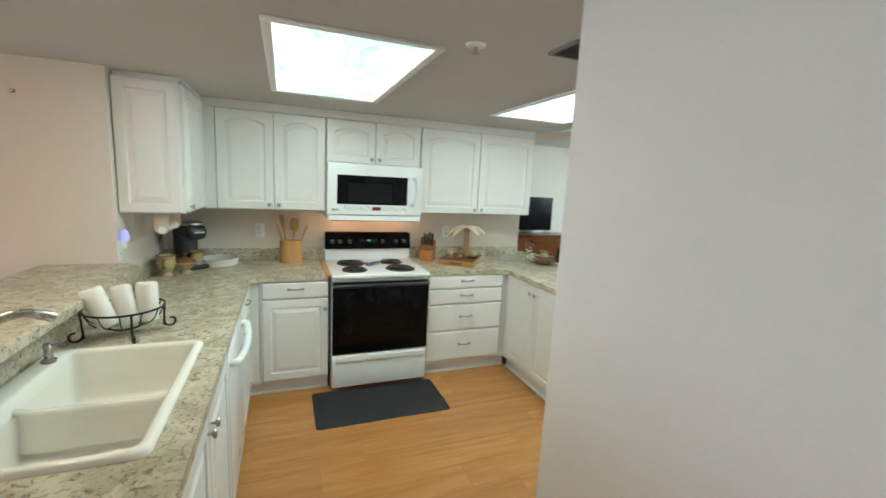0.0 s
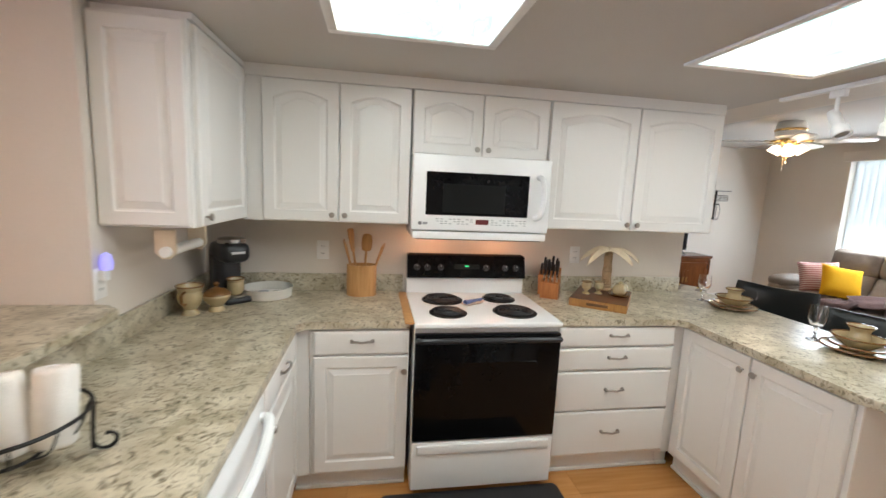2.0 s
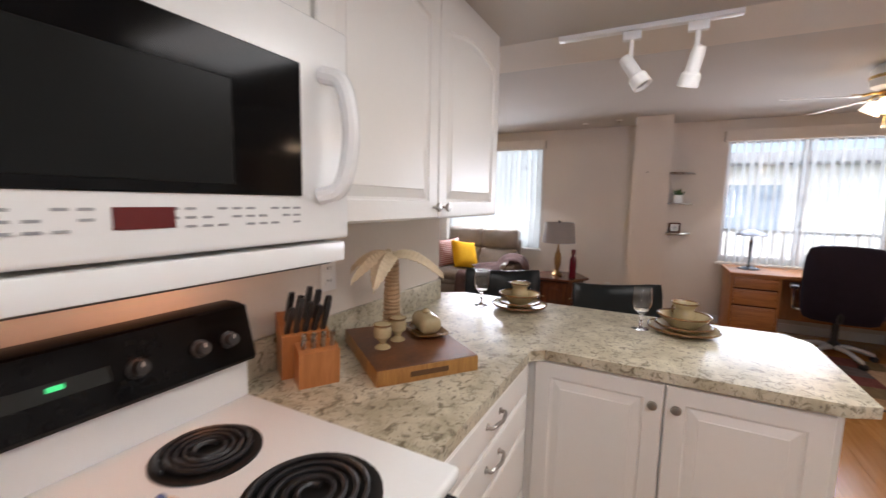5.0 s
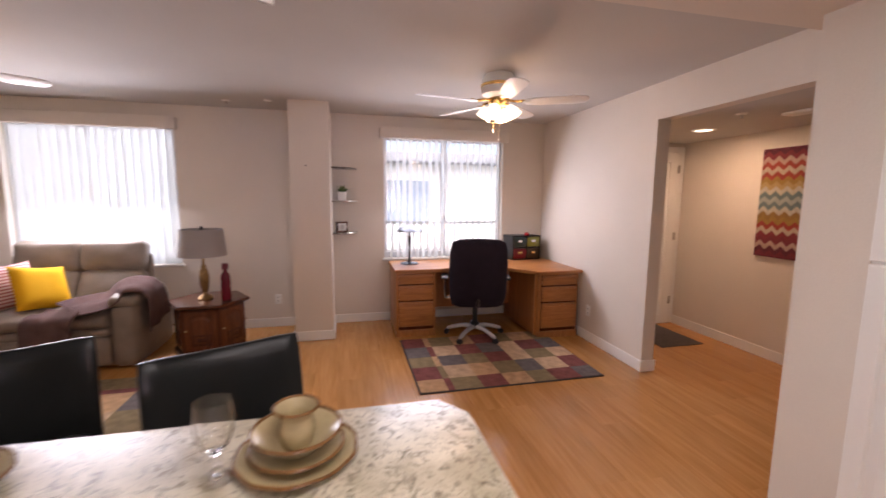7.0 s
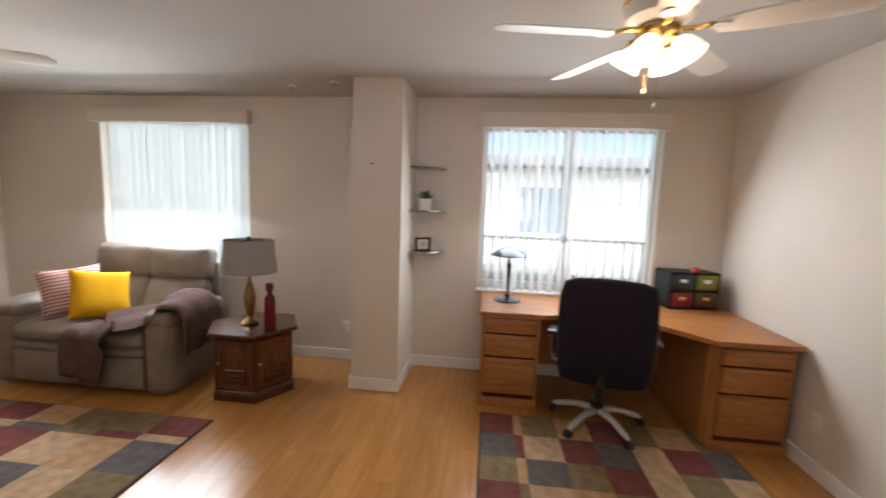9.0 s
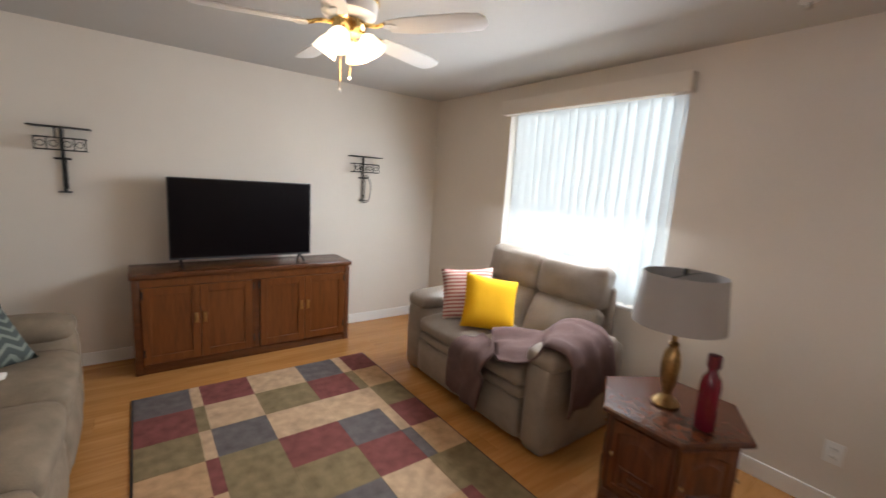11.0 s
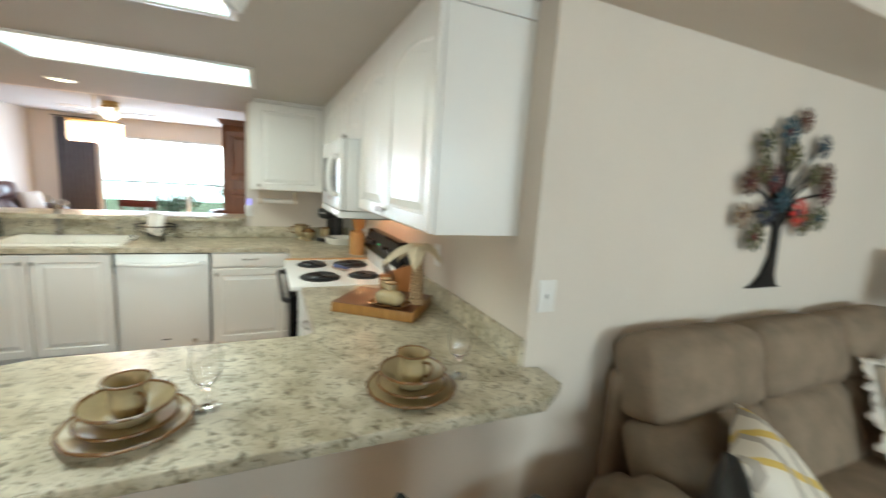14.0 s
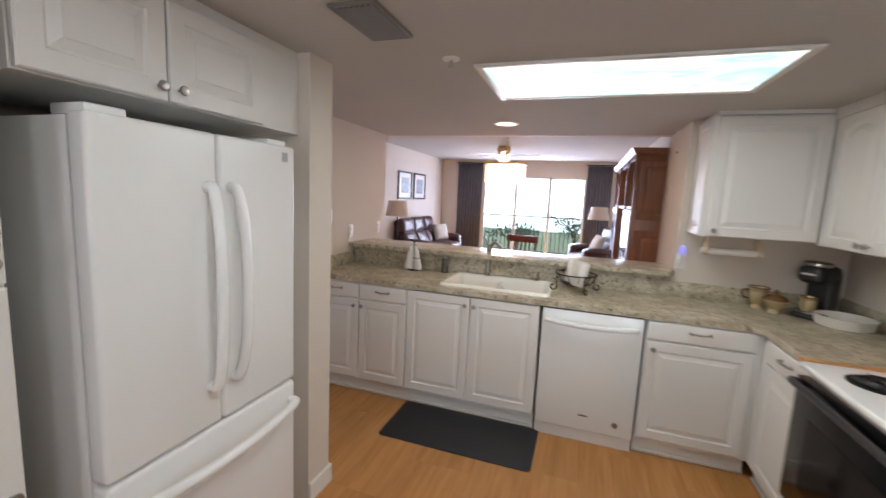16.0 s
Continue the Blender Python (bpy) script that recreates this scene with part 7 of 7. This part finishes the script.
    part("backing", box(-0.13, -0.002, -0.08, 0.13, -0.0006, 0.08), DARKGAP, sv)
    for x, y, z in ((0.56, 1.43, KC), (3.86, -0.48, KC), (5.75, 3.15, DC), (5.85, 3.55, DC)):
        s = thing("sprinkler_head", pose(x, y, z), "small ceiling sprinkler head with a white plate", "sprinkler", "ceiling sprinklers")
        part("plate", turned([(0.038, -0.0005), (0.036, -0.006), (0.014, -0.010), (0, -0.010)], 20), TRIM, s)
        part("nozzle", turned([(0.010, -0.010), (0.008, -0.03), (0.016, -0.034), (0.016, -0.037), (0, -0.038)], 14), NICKEL, s)
    ws = thing("sprinkler_head", pose(2.56, 5.05, 2.285, 0, 0, 0), "sidewall sprinkler head on the soffit", "sprinkler", "ceiling sprinklers")
    part("plate", turned([(0.030, 0.0005), (0.028, 0.006), (0, 0.010)], 18, axis="X"), TRIM, ws)
    part("nozzle", turned([(0.009, 0.006), (0.008, 0.03), (0.013, 0.034), (0, 0.036)], 12, axis="X"), NICKEL, ws)
    tagged(part("wall_hook", turned([(0.010, 0), (0.008, -0.012), (0, -0.016)], 12, axis="Y", at=(-1.34, 2.68, 1.97)), BRASS), "small brass hook in the dining room wall", "hook")
    gap = thing("gap_cover", pose(0.166, 2.97, CT + 0.0005), "wood-toned strip covering the gap beside the stove", "trim strip")
    part("strip", box(0, 0, 0, 0.045, 0.60, 0.009, 0.002), BAMBOO, gap)


kitchen_fixtures()


# ---- hall ----
def hall():
    art = thing("canvas_art", pose(4.425, -1.45, 0.97, 0, 0, 180), "multicoloured chevron canvas print on the hall wall", "painting")
    part("canvas", box(0, -0.032, 0, 0.79, -0.001, 1.0, 0.003), material("canvas_side", (0.16, 0.03, 0.05), 0.9), art)
    bands = [(0.17, 0.022, 0.045), (0.50, 0.36, 0.27), (0.42, 0.06, 0.035), (0.30, 0.035, 0.05), (0.62, 0.50, 0.37), (0.42, 0.25, 0.05), (0.17, 0.24, 0.25), (0.42, 0.47, 0.43), (0.52, 0.36, 0.14), (0.62, 0.56, 0.45), (0.36, 0.20, 0.05), (0.45, 0.12, 0.05), (0.60, 0.40, 0.33), (0.26, 0.03, 0.05)]
    n = 22
    rngc = random.Random(4)
    order = [0, 3, 12, 2, 4, 2, 5, 8, 9, 6, 7, 6, 9, 10, 5, 2, 4, 3, 13, 12, 0, 13]
    mats = {}
    for k in range(n):
        q = order[k % len(order)]
        if q not in mats:
            mats[q] = material("chevron_paint", tuple(0.62 * v for v in bands[q]), 0.8, vary=0.18, scale=25, grain=200, bump=0.3)
        bm = bmesh.new()
        lo, hi = [], []
        h = 1.0 / n
        for i in range(17):
            x = 0.79 * i / 16
            z = 0.022 * (1 if i % 2 else -1)
            lo.append((x, max(0.002, min(0.998, 1 - (k + 1) * h + z))))
            hi.append((x, max(0.002, min(0.998, 1 - k * h + z))))
        for i in range(16):
            vs = [(lo[i][0], -0.0345, lo[i][1]), (lo[i + 1][0], -0.0345, lo[i + 1][1]), (hi[i + 1][0], -0.0345, hi[i + 1][1]), (hi[i][0], -0.0345, hi[i][1])]
            if abs(vs[2][2] - vs[1][2]) < 1e-5 and abs(vs[3][2] - vs[0][2]) < 1e-5:
                continue
            bm.faces.new([bm.verts.new(v) for v in vs])
        bmesh.ops.remove_doubles(bm, verts=bm.verts, dist=1e-5)
        part("zigzag_band", bm, mats[q], art, smooth=False)
    d = tagged(new("door_1"), "white panelled door at the end of the hall", "door", "", "structure")
    part("door_leaf", door_bm(0.80, 2.03, 0, 0.11, 0.035), TRIM, d, m=pose(5.42 - 0.045, -0.56, 0.005, 0, 0, -90))
    for a, b2, c, e in ((-1.45, -1.365, 0, 2.10), (-0.555, -0.47, 0, 2.10), (-1.365, -0.555, 2.04, 2.10)):
        part("casing", box(5.395, a, c, 5.419, b2, e, 0.005), TRIM, d)
    for z in (0.25, 1.02, 1.80):
        part("hinge", box(5.366, -1.372, z, 5.376, -1.345, z + 0.09, 0.002), NICKEL, d)
    mt = thing("door_mat", pose(5.02, -0.93, 0), "dark woven door mat in the hall", "mat")
    part("mat", box(-0.35, -0.25, 0, 0.35, 0.25, 0.010, 0.004), material("dark_weave", (0.07, 0.055, 0.05), 0.95, vary=0.3, scale=30), mt)
    for x, y in ((4.53, -0.82), (-0.985, 1.39)):
        r = thing("recessed_light", pose(x, y, KC), "recessed ceiling downlight with a white trim ring", "ceiling light", "recessed downlights")
        part("trim_ring", turned([(0.10, -0.0005), (0.098, -0.008), (0.075, -0.010), (0.073, -0.003), (0.073, -0.0006)], 32), TRIM, r)
        part("lens", turned([(0.073, -0.001), (0.070, -0.005), (0, -0.006)], 28), glow("downlight_glow", (1.0, 0.84, 0.62), 2.5), r)
        area_lamp("downlight", look((x, y, KC - 0.015), (x, y, 0)), 0.12, 0.12, 6.5 if x > 0 else 3, WARM)
    hv = thing("smoke_alarm", pose(3.665, -0.79, KC), "flat white smoke alarm on the hall ceiling", "smoke alarm")
    part("body", box(-0.10, -0.06, -0.022, 0.10, 0.06, -0.0005, 0.008), TRIM, hv)


hall()


# ---- living room seen through the serving hatch ----
def living_room():
    hide = material("brown_leather", (0.075, 0.032, 0.028), 0.35, vary=0.2, scale=6, grain=150, bump=0.25)
    sofa("leather_sofa", pose(-5.0, -0.68, 0, 0, 0, 180), 3, 0.58, 0.2, 0.9, hide, "dark brown leather sofa against the living room wall")
    pillow(pose(-6.75, -1.05, 0.50, -20, 0, 150), 0.42, LINEN, "pale square pillow on the leather sofa")
    sofa("leather_armchair", pose(-6.9, 1.75, 0, 0, 0, 20), 1, 0.62, 0.2, 0.85, hide, "dark brown leather armchair by the sliding door", 0.95)
    pillow(pose(-6.5, 2.25, 0.50, -24, 0, 20), 0.44, LINEN, "pale pillow on the leather armchair")
    for x0 in (-5.36, -6.17):
        t = thing("framed_picture", pose(x0, -1.6, 1.44, 0, 0, 180), "black-framed picture with a pale mat", "picture", "framed pictures")
        bm = bmesh.new()
        for a, b2, c, e in ((0, 0.68, 0, 0.035), (0, 0.68, 0.545, 0.58), (0, 0.035, 0.035, 0.545), (0.645, 0.68, 0.035, 0.545)):
            block(bm, a, -0.03, c, b2, -0.001, e, 0.003, 1)
        part("frame", bm, BLACKP, t)
        part("mat_board", box(0.035, -0.014, 0.035, 0.645, -0.002, 0.545), WHITEP, t)
        part("print", box(0.15, -0.0165, 0.13, 0.53, -0.0135, 0.45), material("print_grey", (0.32, 0.36, 0.40), 0.4, vary=0.5, scale=9), t)
    for x, y, h in ((-4.55, -1.2, 1.42), (-7.3, 2.35, 1.46)):
        t = thing("table_lamp" if x > -5 else "floor_lamp", pose(x, y, 0), "standing lamp with a pale fabric shade", "lamp", "living room lamps")
        part("base", turned([(0.13, 0), (0.13, 0.015), (0.02, 0.03), (0, 0.03)], 20), BLACKM, t)
        part("pole", tube([(0, 0, 0.02), (0, 0, h - 0.15)], 0.012, 8), BLACKM, t)
        part("shade", turned([(0.22, h - 0.28), (0.17, h), (0.168, h), (0.218, h - 0.28)], 28), material("cream_shade", (0.66, 0.58, 0.48), 0.9), t)
    # sliding door
    d = tagged(new("sliding_door"), "three-panel sliding glass door with white frames", "door", "", "structure")
    x = -8.22
    for k in range(4):
        y = -0.46 + 2.49 * k / 3
        part("stile", box(x, y - 0.035, 0.0, x + 0.05, y + 0.035, 2.12, 0.004), ALU, d)
    part("head", box(x, -0.46, 2.07, x + 0.05, 2.03, 2.12), ALU, d)
    part("track", box(x, -0.46, 0.0, x + 0.05, 2.03, 0.04), ALU, d)
    for k in range(3):
        y = -0.46 + 2.49 * k / 3
        p = part("pane", box(x + 0.02, y + 0.035, 0.04, x + 0.026, y + 0.795, 2.07), PANE, d, smooth=False)
        p.visible_shadow = False
    grey = material("grey_drape", (0.15, 0.145, 0.16), 0.9, vary=0.12, scale=8, grain=200)
    for y0, y1 in ((-1.15, -0.50), (2.05, 2.60)):
        c = thing("curtain", pose(-8.10, 0, 0), "grey pleated curtain beside the sliding door", "curtain", "living room curtains")
        bm = bmesh.new()
        N = 40
        lo = [bm.verts.new((0.03 * math.sin(k * 1.3), y0 + (y1 - y0) * k / N, 0.02)) for k in range(N + 1)]
        hi = [bm.verts.new((0.02 * math.sin(k * 1.3), y0 + (y1 - y0) * k / N, 2.40)) for k in range(N + 1)]
        for k in range(N):
            bm.faces.new((lo[k], lo[k + 1], hi[k + 1], hi[k]))
        ob = part("cloth", bm, grey, c, angle=80)
        ob.modifiers.new("thickness", "SOLIDIFY").thickness = 0.004
        part("rod", tube([(0, y0 - 0.05, 2.42), (0, y1 + 0.05, 2.42)], 0.012, 8), BLACKM, c)
    # chandelier over the dining table
    t = thing("chandelier", pose(-2.74, 1.08, 0), "lit rectangular crystal chandelier over the dining table", "chandelier")
    part("rod", tube([(0, 0, 1.98), (0, 0, 2.499)], 0.008, 8), BRASS, t)
    part("canopy", turned([(0.06, 2.47), (0.07, 2.499), (0, 2.4995)], 20), BRASS, t)
    part("frame", box(-0.12, -0.24, 1.96, 0.12, 0.24, 1.985, 0.004), BRASS, t)
    cg = glow("crystal_glow", (1.0, 0.78, 0.55), 1.1)
    drop_bm = turned([(0.0, 0.0), (0.012, -0.02), (0.014, -0.20), (0.0, -0.225)], 6)
    first_drop = part("crystal_drop", drop_bm, cg, t, m=pose(-0.10, -0.22, 1.958), smooth=False)
    for i in range(14):
        for k in range(4):
            if i in (0,) and k == 0:
                continue
            if 0 < i < 13 and k in (1, 2):
                continue
            o = bpy.data.objects.new("crystal_drop", first_drop.data)
            scene.collection.objects.link(o)
            o.parent = t
            o.matrix_basis = pose(-0.10 + 0.0667 * k, -0.22 + 0.034 * i, 1.958)
    point_lamp("chandelier_light", (-2.74, 1.08, 1.68), 22, (1.0, 0.70, 0.64), 0.12)
    # dining table and chairs
    red = wood("mahogany", (0.075, 0.016, 0.010), (0.14, 0.035, 0.02), axis=2, scale=4, rough=0.3)
    tb = thing("dining_table", pose(-2.85, 1.10, 0), "round dark wooden dining table", "table")
    part("tabletop", turned([(0.0, 0.72), (0.52, 0.72), (0.535, 0.735), (0.53, 0.75), (0.0, 0.751)], 40), red, tb)
    part("pedestal", turned([(0.25, 0), (0.24, 0.03), (0.06, 0.10), (0.05, 0.40), (0.09, 0.70), (0, 0.719)], 24), red, tb)
    for cx, cy, rz in ((-3.55, 1.15, 80), (-2.15, 1.0, -92)):
        c = thing("dining_chair", pose(cx, cy, 0, 0, 0, rz), "mahogany spindle-back dining chair at the table", "chair", "dining chairs")
        part("seat", box(-0.22, -0.22, 0.43, 0.22, 0.22, 0.46, 0.012, 3), red, c)
        for sx in (-1, 1):
            for sy in (-1, 1):
                part("leg", tube([(sx * 0.17, sy * 0.17, 0.43), (sx * 0.20, sy * 0.20, 0)], [0.02, 0.014], 8), red, c)
            part("back_post", tube([(sx * 0.19, 0.20, 0.45), (sx * 0.21, 0.28, 1.0)], 0.016, 8), red, c)
        part("crest_rail", box(-0.24, 0.265, 0.92, 0.24, 0.295, 1.02, 0.008), red, c)
        for k in range(5):
            part("spindle", tube([(-0.12 + k * 0.06, 0.21, 0.46), (-0.12 + k * 0.06, 0.275, 0.93)], 0.009, 6), red, c)
    # wall unit in the recess
    a = thing("entertainment_center", pose(-4.15, 2.93, 0), "tall reddish oak wall unit with open bays and glass doors", "wall unit")
    oak = wood("red_oak", (0.14, 0.045, 0.016), (0.25, 0.09, 0.032), axis=2, scale=4, rough=0.35)
    w, d, h = 2.39, 0.50, 2.0
    for x in (0, 0.70, w - 0.745, w - 0.03):
        part("side_board" if x in (0, w - 0.03) else "divider", box(x, -d, 0, x + 0.03, 0, h, 0.003), oak, a)
    part("back_board", box(0.03, -0.02, 0.0, w - 0.03, -0.001, h), oak, a)
    for z in (0.06, 0.60, 1.50, h - 0.03):
        part("shelf", box(0.03, -d + 0.02, z, w - 0.03, -0.02, z + 0.03, 0.003), oak, a)
    part("cornice", loft([[(-0.01, -d - 0.01, h), (w + 0.01, -d - 0.01, h), (w + 0.01, 0, h), (-0.01, 0, h)], [(-0.03, -d - 0.04, h + 0.055), (w + 0.02, -d - 0.04, h + 0.055), (w + 0.02, 0, h + 0.055), (-0.03, 0, h + 0.055)]]), oak, a, smooth=False)
    for z, hh in ((0.12, 1.2), (1.42, 0.52)):
        part("side_panel", door_bm(d - 0.08, hh, 0, 0.05, 0.010), oak, a, m=pose(w + 0.0105, -d + 0.04, z, 0, 0, 90))
    pane = material("cabinet_glass", (0.35, 0.37, 0.38), 0.06, metal=0.6, vary=0.02, bump=0.0)
    for x0, x1 in ((0.03, 0.70), (w - 0.715, w - 0.03)):
        for z0, z1, glazed in ((0.09, 0.60, False), (0.63, 1.50, True)):
            dr = part("door", door_bm(x1 - x0 - 0.006, z1 - z0 - 0.006, 0, 0.06, 0.02), oak, a, m=pose(x0 + 0.003, -d, z0 + 0.003))
            if glazed:
                part("glass", box(0.07, -0.004, 0.07, x1 - x0 - 0.076, -0.001, z1 - z0 - 0.076), pane, dr, "reflecting glass panel")
            part("knob", turned([(0.004, 0), (0.012, -0.014), (0, -0.02)], 12, axis="Y"), ANTIQUE, dr, m=pose(0.03 if x0 > 1 else x1 - x0 - 0.036, 0, (z1 - z0) / 2))
    tvs = thing("television", pose(-2.95, 2.62, 0.63), "dark flat television in the wall unit", "television")
    part("panel", box(-0.44, 0, 0.05, 0.44, 0.04, 0.58, 0.006), BLACKP, tvs)
    part("stand", box(-0.14, -0.05, 0.0, 0.14, 0.09, 0.05, 0.006), BLACKP, tvs)
    # ceiling fan
    f = thing("ceiling_fan", pose(-5.3, 0.55, 0.05, 0, 0, 12), "white and brass ceiling fan in the living room", "ceiling fan")
    part("motor", turned([(0.0, 2.449), (0.11, 2.448), (0.13, 2.38), (0.10, 2.30), (0, 2.29)], 28), BRASS, f)
    for k in range(5):
        part("blade", slab([(0.14, -0.05), (0.60, -0.065), (0.66, 0.0), (0.60, 0.065), (0.14, 0.05)], 0, 0.007), TRIM, f, m=pose(0, 0, 2.29, 10, 0, 72 * k))
    part("light_bowl", turned([(0.10, 2.28), (0.13, 2.23), (0.08, 2.17), (0, 2.15)], 24), BULBGLOW, f)
    point_lamp("fan_light", (-5.3, 0.55, 2.10), 4, WARM, 0.08)
    # balcony
    setting("balcony", box(-10.3, -2.0, -0.2, -8.3, 3.2, -0.02), material("balcony_tile", (0.45, 0.43, 0.40), 0.6), "pale balcony floor outside the sliding door")
    r = thing("railing", pose(-10.2, 0, -0.02), "dark balcony railing outside the sliding door", "railing")
    part("top_rail", box(-0.03, -2, 1.05, 0.03, 3.2, 1.09, 0.006), BLACKM, r)
    part("bottom_rail", box(-0.02, -2, 0.0, 0.02, 3.2, 0.04), BLACKM, r)
    bar1 = part("baluster", box(-0.008, -0.008, 0.04, 0.008, 0.008, 1.05), BLACKM, r, m=pose(0, -1.95, 0), smooth=False)
    for k in range(1, 42):
        o = bpy.data.objects.new("baluster", bar1.data)
        scene.collection.objects.link(o)
        o.parent = r
        o.matrix_basis = pose(0, -1.95 + k * 0.125, 0)


living_room()
# Distant panel whose own glow stands in for the bright sky outside.
m = bpy.data.materials.new("glowing_sky_panel")
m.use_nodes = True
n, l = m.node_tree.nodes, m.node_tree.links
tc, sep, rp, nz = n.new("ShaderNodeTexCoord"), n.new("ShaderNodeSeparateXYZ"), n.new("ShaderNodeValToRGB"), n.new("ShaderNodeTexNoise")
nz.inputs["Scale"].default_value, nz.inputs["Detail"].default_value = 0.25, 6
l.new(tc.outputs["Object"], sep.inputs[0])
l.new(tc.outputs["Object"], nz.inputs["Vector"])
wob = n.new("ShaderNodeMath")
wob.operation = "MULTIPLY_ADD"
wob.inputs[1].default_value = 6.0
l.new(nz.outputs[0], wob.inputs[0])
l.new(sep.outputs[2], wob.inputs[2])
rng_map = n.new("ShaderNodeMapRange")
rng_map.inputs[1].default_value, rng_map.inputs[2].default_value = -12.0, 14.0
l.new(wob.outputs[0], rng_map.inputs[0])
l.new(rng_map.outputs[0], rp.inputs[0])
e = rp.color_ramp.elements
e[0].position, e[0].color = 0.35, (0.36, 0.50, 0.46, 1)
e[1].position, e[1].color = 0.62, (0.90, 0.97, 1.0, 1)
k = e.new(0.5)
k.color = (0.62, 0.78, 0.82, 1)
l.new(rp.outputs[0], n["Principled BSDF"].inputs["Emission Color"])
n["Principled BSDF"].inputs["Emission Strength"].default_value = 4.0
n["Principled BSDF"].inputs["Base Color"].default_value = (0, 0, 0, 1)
setting("backdrop", box(-61, -90, -30, -60, 90, 60), m, "glowing backdrop panel with hazy trees and sky")


def garden_tree(x, y, h, seed):
    t = thing("tree", pose(x, y, -3.0), "leafy green tree below the balcony", "tree", "garden trees")
    rg = random.Random(seed)
    bark = TREEBARK
    part("trunk", tube(curve_points([(0, 0, 0), (0.08, 0.05, h * 0.3), (-0.05, 0.1, h * 0.6), (0.05, 0.0, h * 0.9)], 4), [0.16 - 0.01 * k for k in range(13)], 8), bark, t)
    tips = []
    for k in range(9):
        a = rg.random() * 6.28
        z0 = h * rg.uniform(0.4, 0.8)
        tip = Vector((math.cos(a) * rg.uniform(0.8, 1.6), math.sin(a) * rg.uniform(0.8, 1.6), h * rg.uniform(0.75, 1.1)))
        part("limb", tube(curve_points([(0, 0, z0), tip * 0.5 + Vector((0, 0, z0 * 0.5 + 0.1)), tip], 3), [0.06, 0.055, 0.05, 0.04, 0.03, 0.025, 0.02], 6), bark, t)
        tips.append(tip)
    bm = bmesh.new()
    for k in range(900):
        c = rg.choice(tips) + Vector((rg.gauss(0, 0.35), rg.gauss(0, 0.35), rg.gauss(0, 0.28)))
        q = Euler((rg.random() * 6, rg.random() * 6, rg.random() * 6)).to_matrix()
        s = rg.uniform(0.07, 0.14)
        bm.faces.new([bm.verts.new(c + q @ Vector(v)) for v in ((0, -s * 0.4, 0), (s, 0, 0.02), (0, s * 0.4, 0), (-s, 0, 0.02))])
    part("crown", bm, TREELEAF, t, smooth=False)


TREEBARK = material("bark", (0.10, 0.07, 0.05), 0.9, vary=0.3, scale=12)
TREELEAF = material("leaf_green", (0.12, 0.17, 0.09), 0.6, vary=0.35, scale=4)
for x, y, h, sd in ((-28.0, -2.6, 2.6, 1), (-30.5, 1.5, 3.0, 2), (-29.0, 4.6, 2.5, 3)):
    garden_tree(x, y, h, sd)


# ---- floor planks ----
floor = bpy.data.objects["floor"]
pl = bpy.data.meshes.new("plank")
bm = box(0, 0.0004, -0.0075, 1.2196, 0.1916, 0.0, 0.0007, 1)
bm.to_mesh(pl)
bm.free()
pl.materials.append(PLANK)
rngf = random.Random(21)
for r in range(38):
    y = -0.18 + r * 0.192
    x = -1.6 + rngf.random() * 1.2
    lo_x, hi_x = (-0.6, 6.2) if y < 3.6 else (2.1, 6.2)
    while x < hi_x:
        if x + 1.22 > lo_x:
            o = bpy.data.objects.new("plank", pl)
            scene.collection.objects.link(o)
            o.parent = floor
            o.location = (x, y, 0)
            o.scale.x = min(1.0, (EAST - 0.002 - x) / 1.2196)
        x += 1.22
for r in range(7):
    x = 2.3 + rngf.random() * 0.5
    while x < 5.35:
        o = bpy.data.objects.new("plank", pl)
        scene.collection.objects.link(o)
        o.parent = floor
        o.location = (x, -0.18 - 0.192 * (r + 1), 0)
        o.scale.x = min(1.0, max(0.05, (5.44 - x) / 1.2196))
        x += 1.22
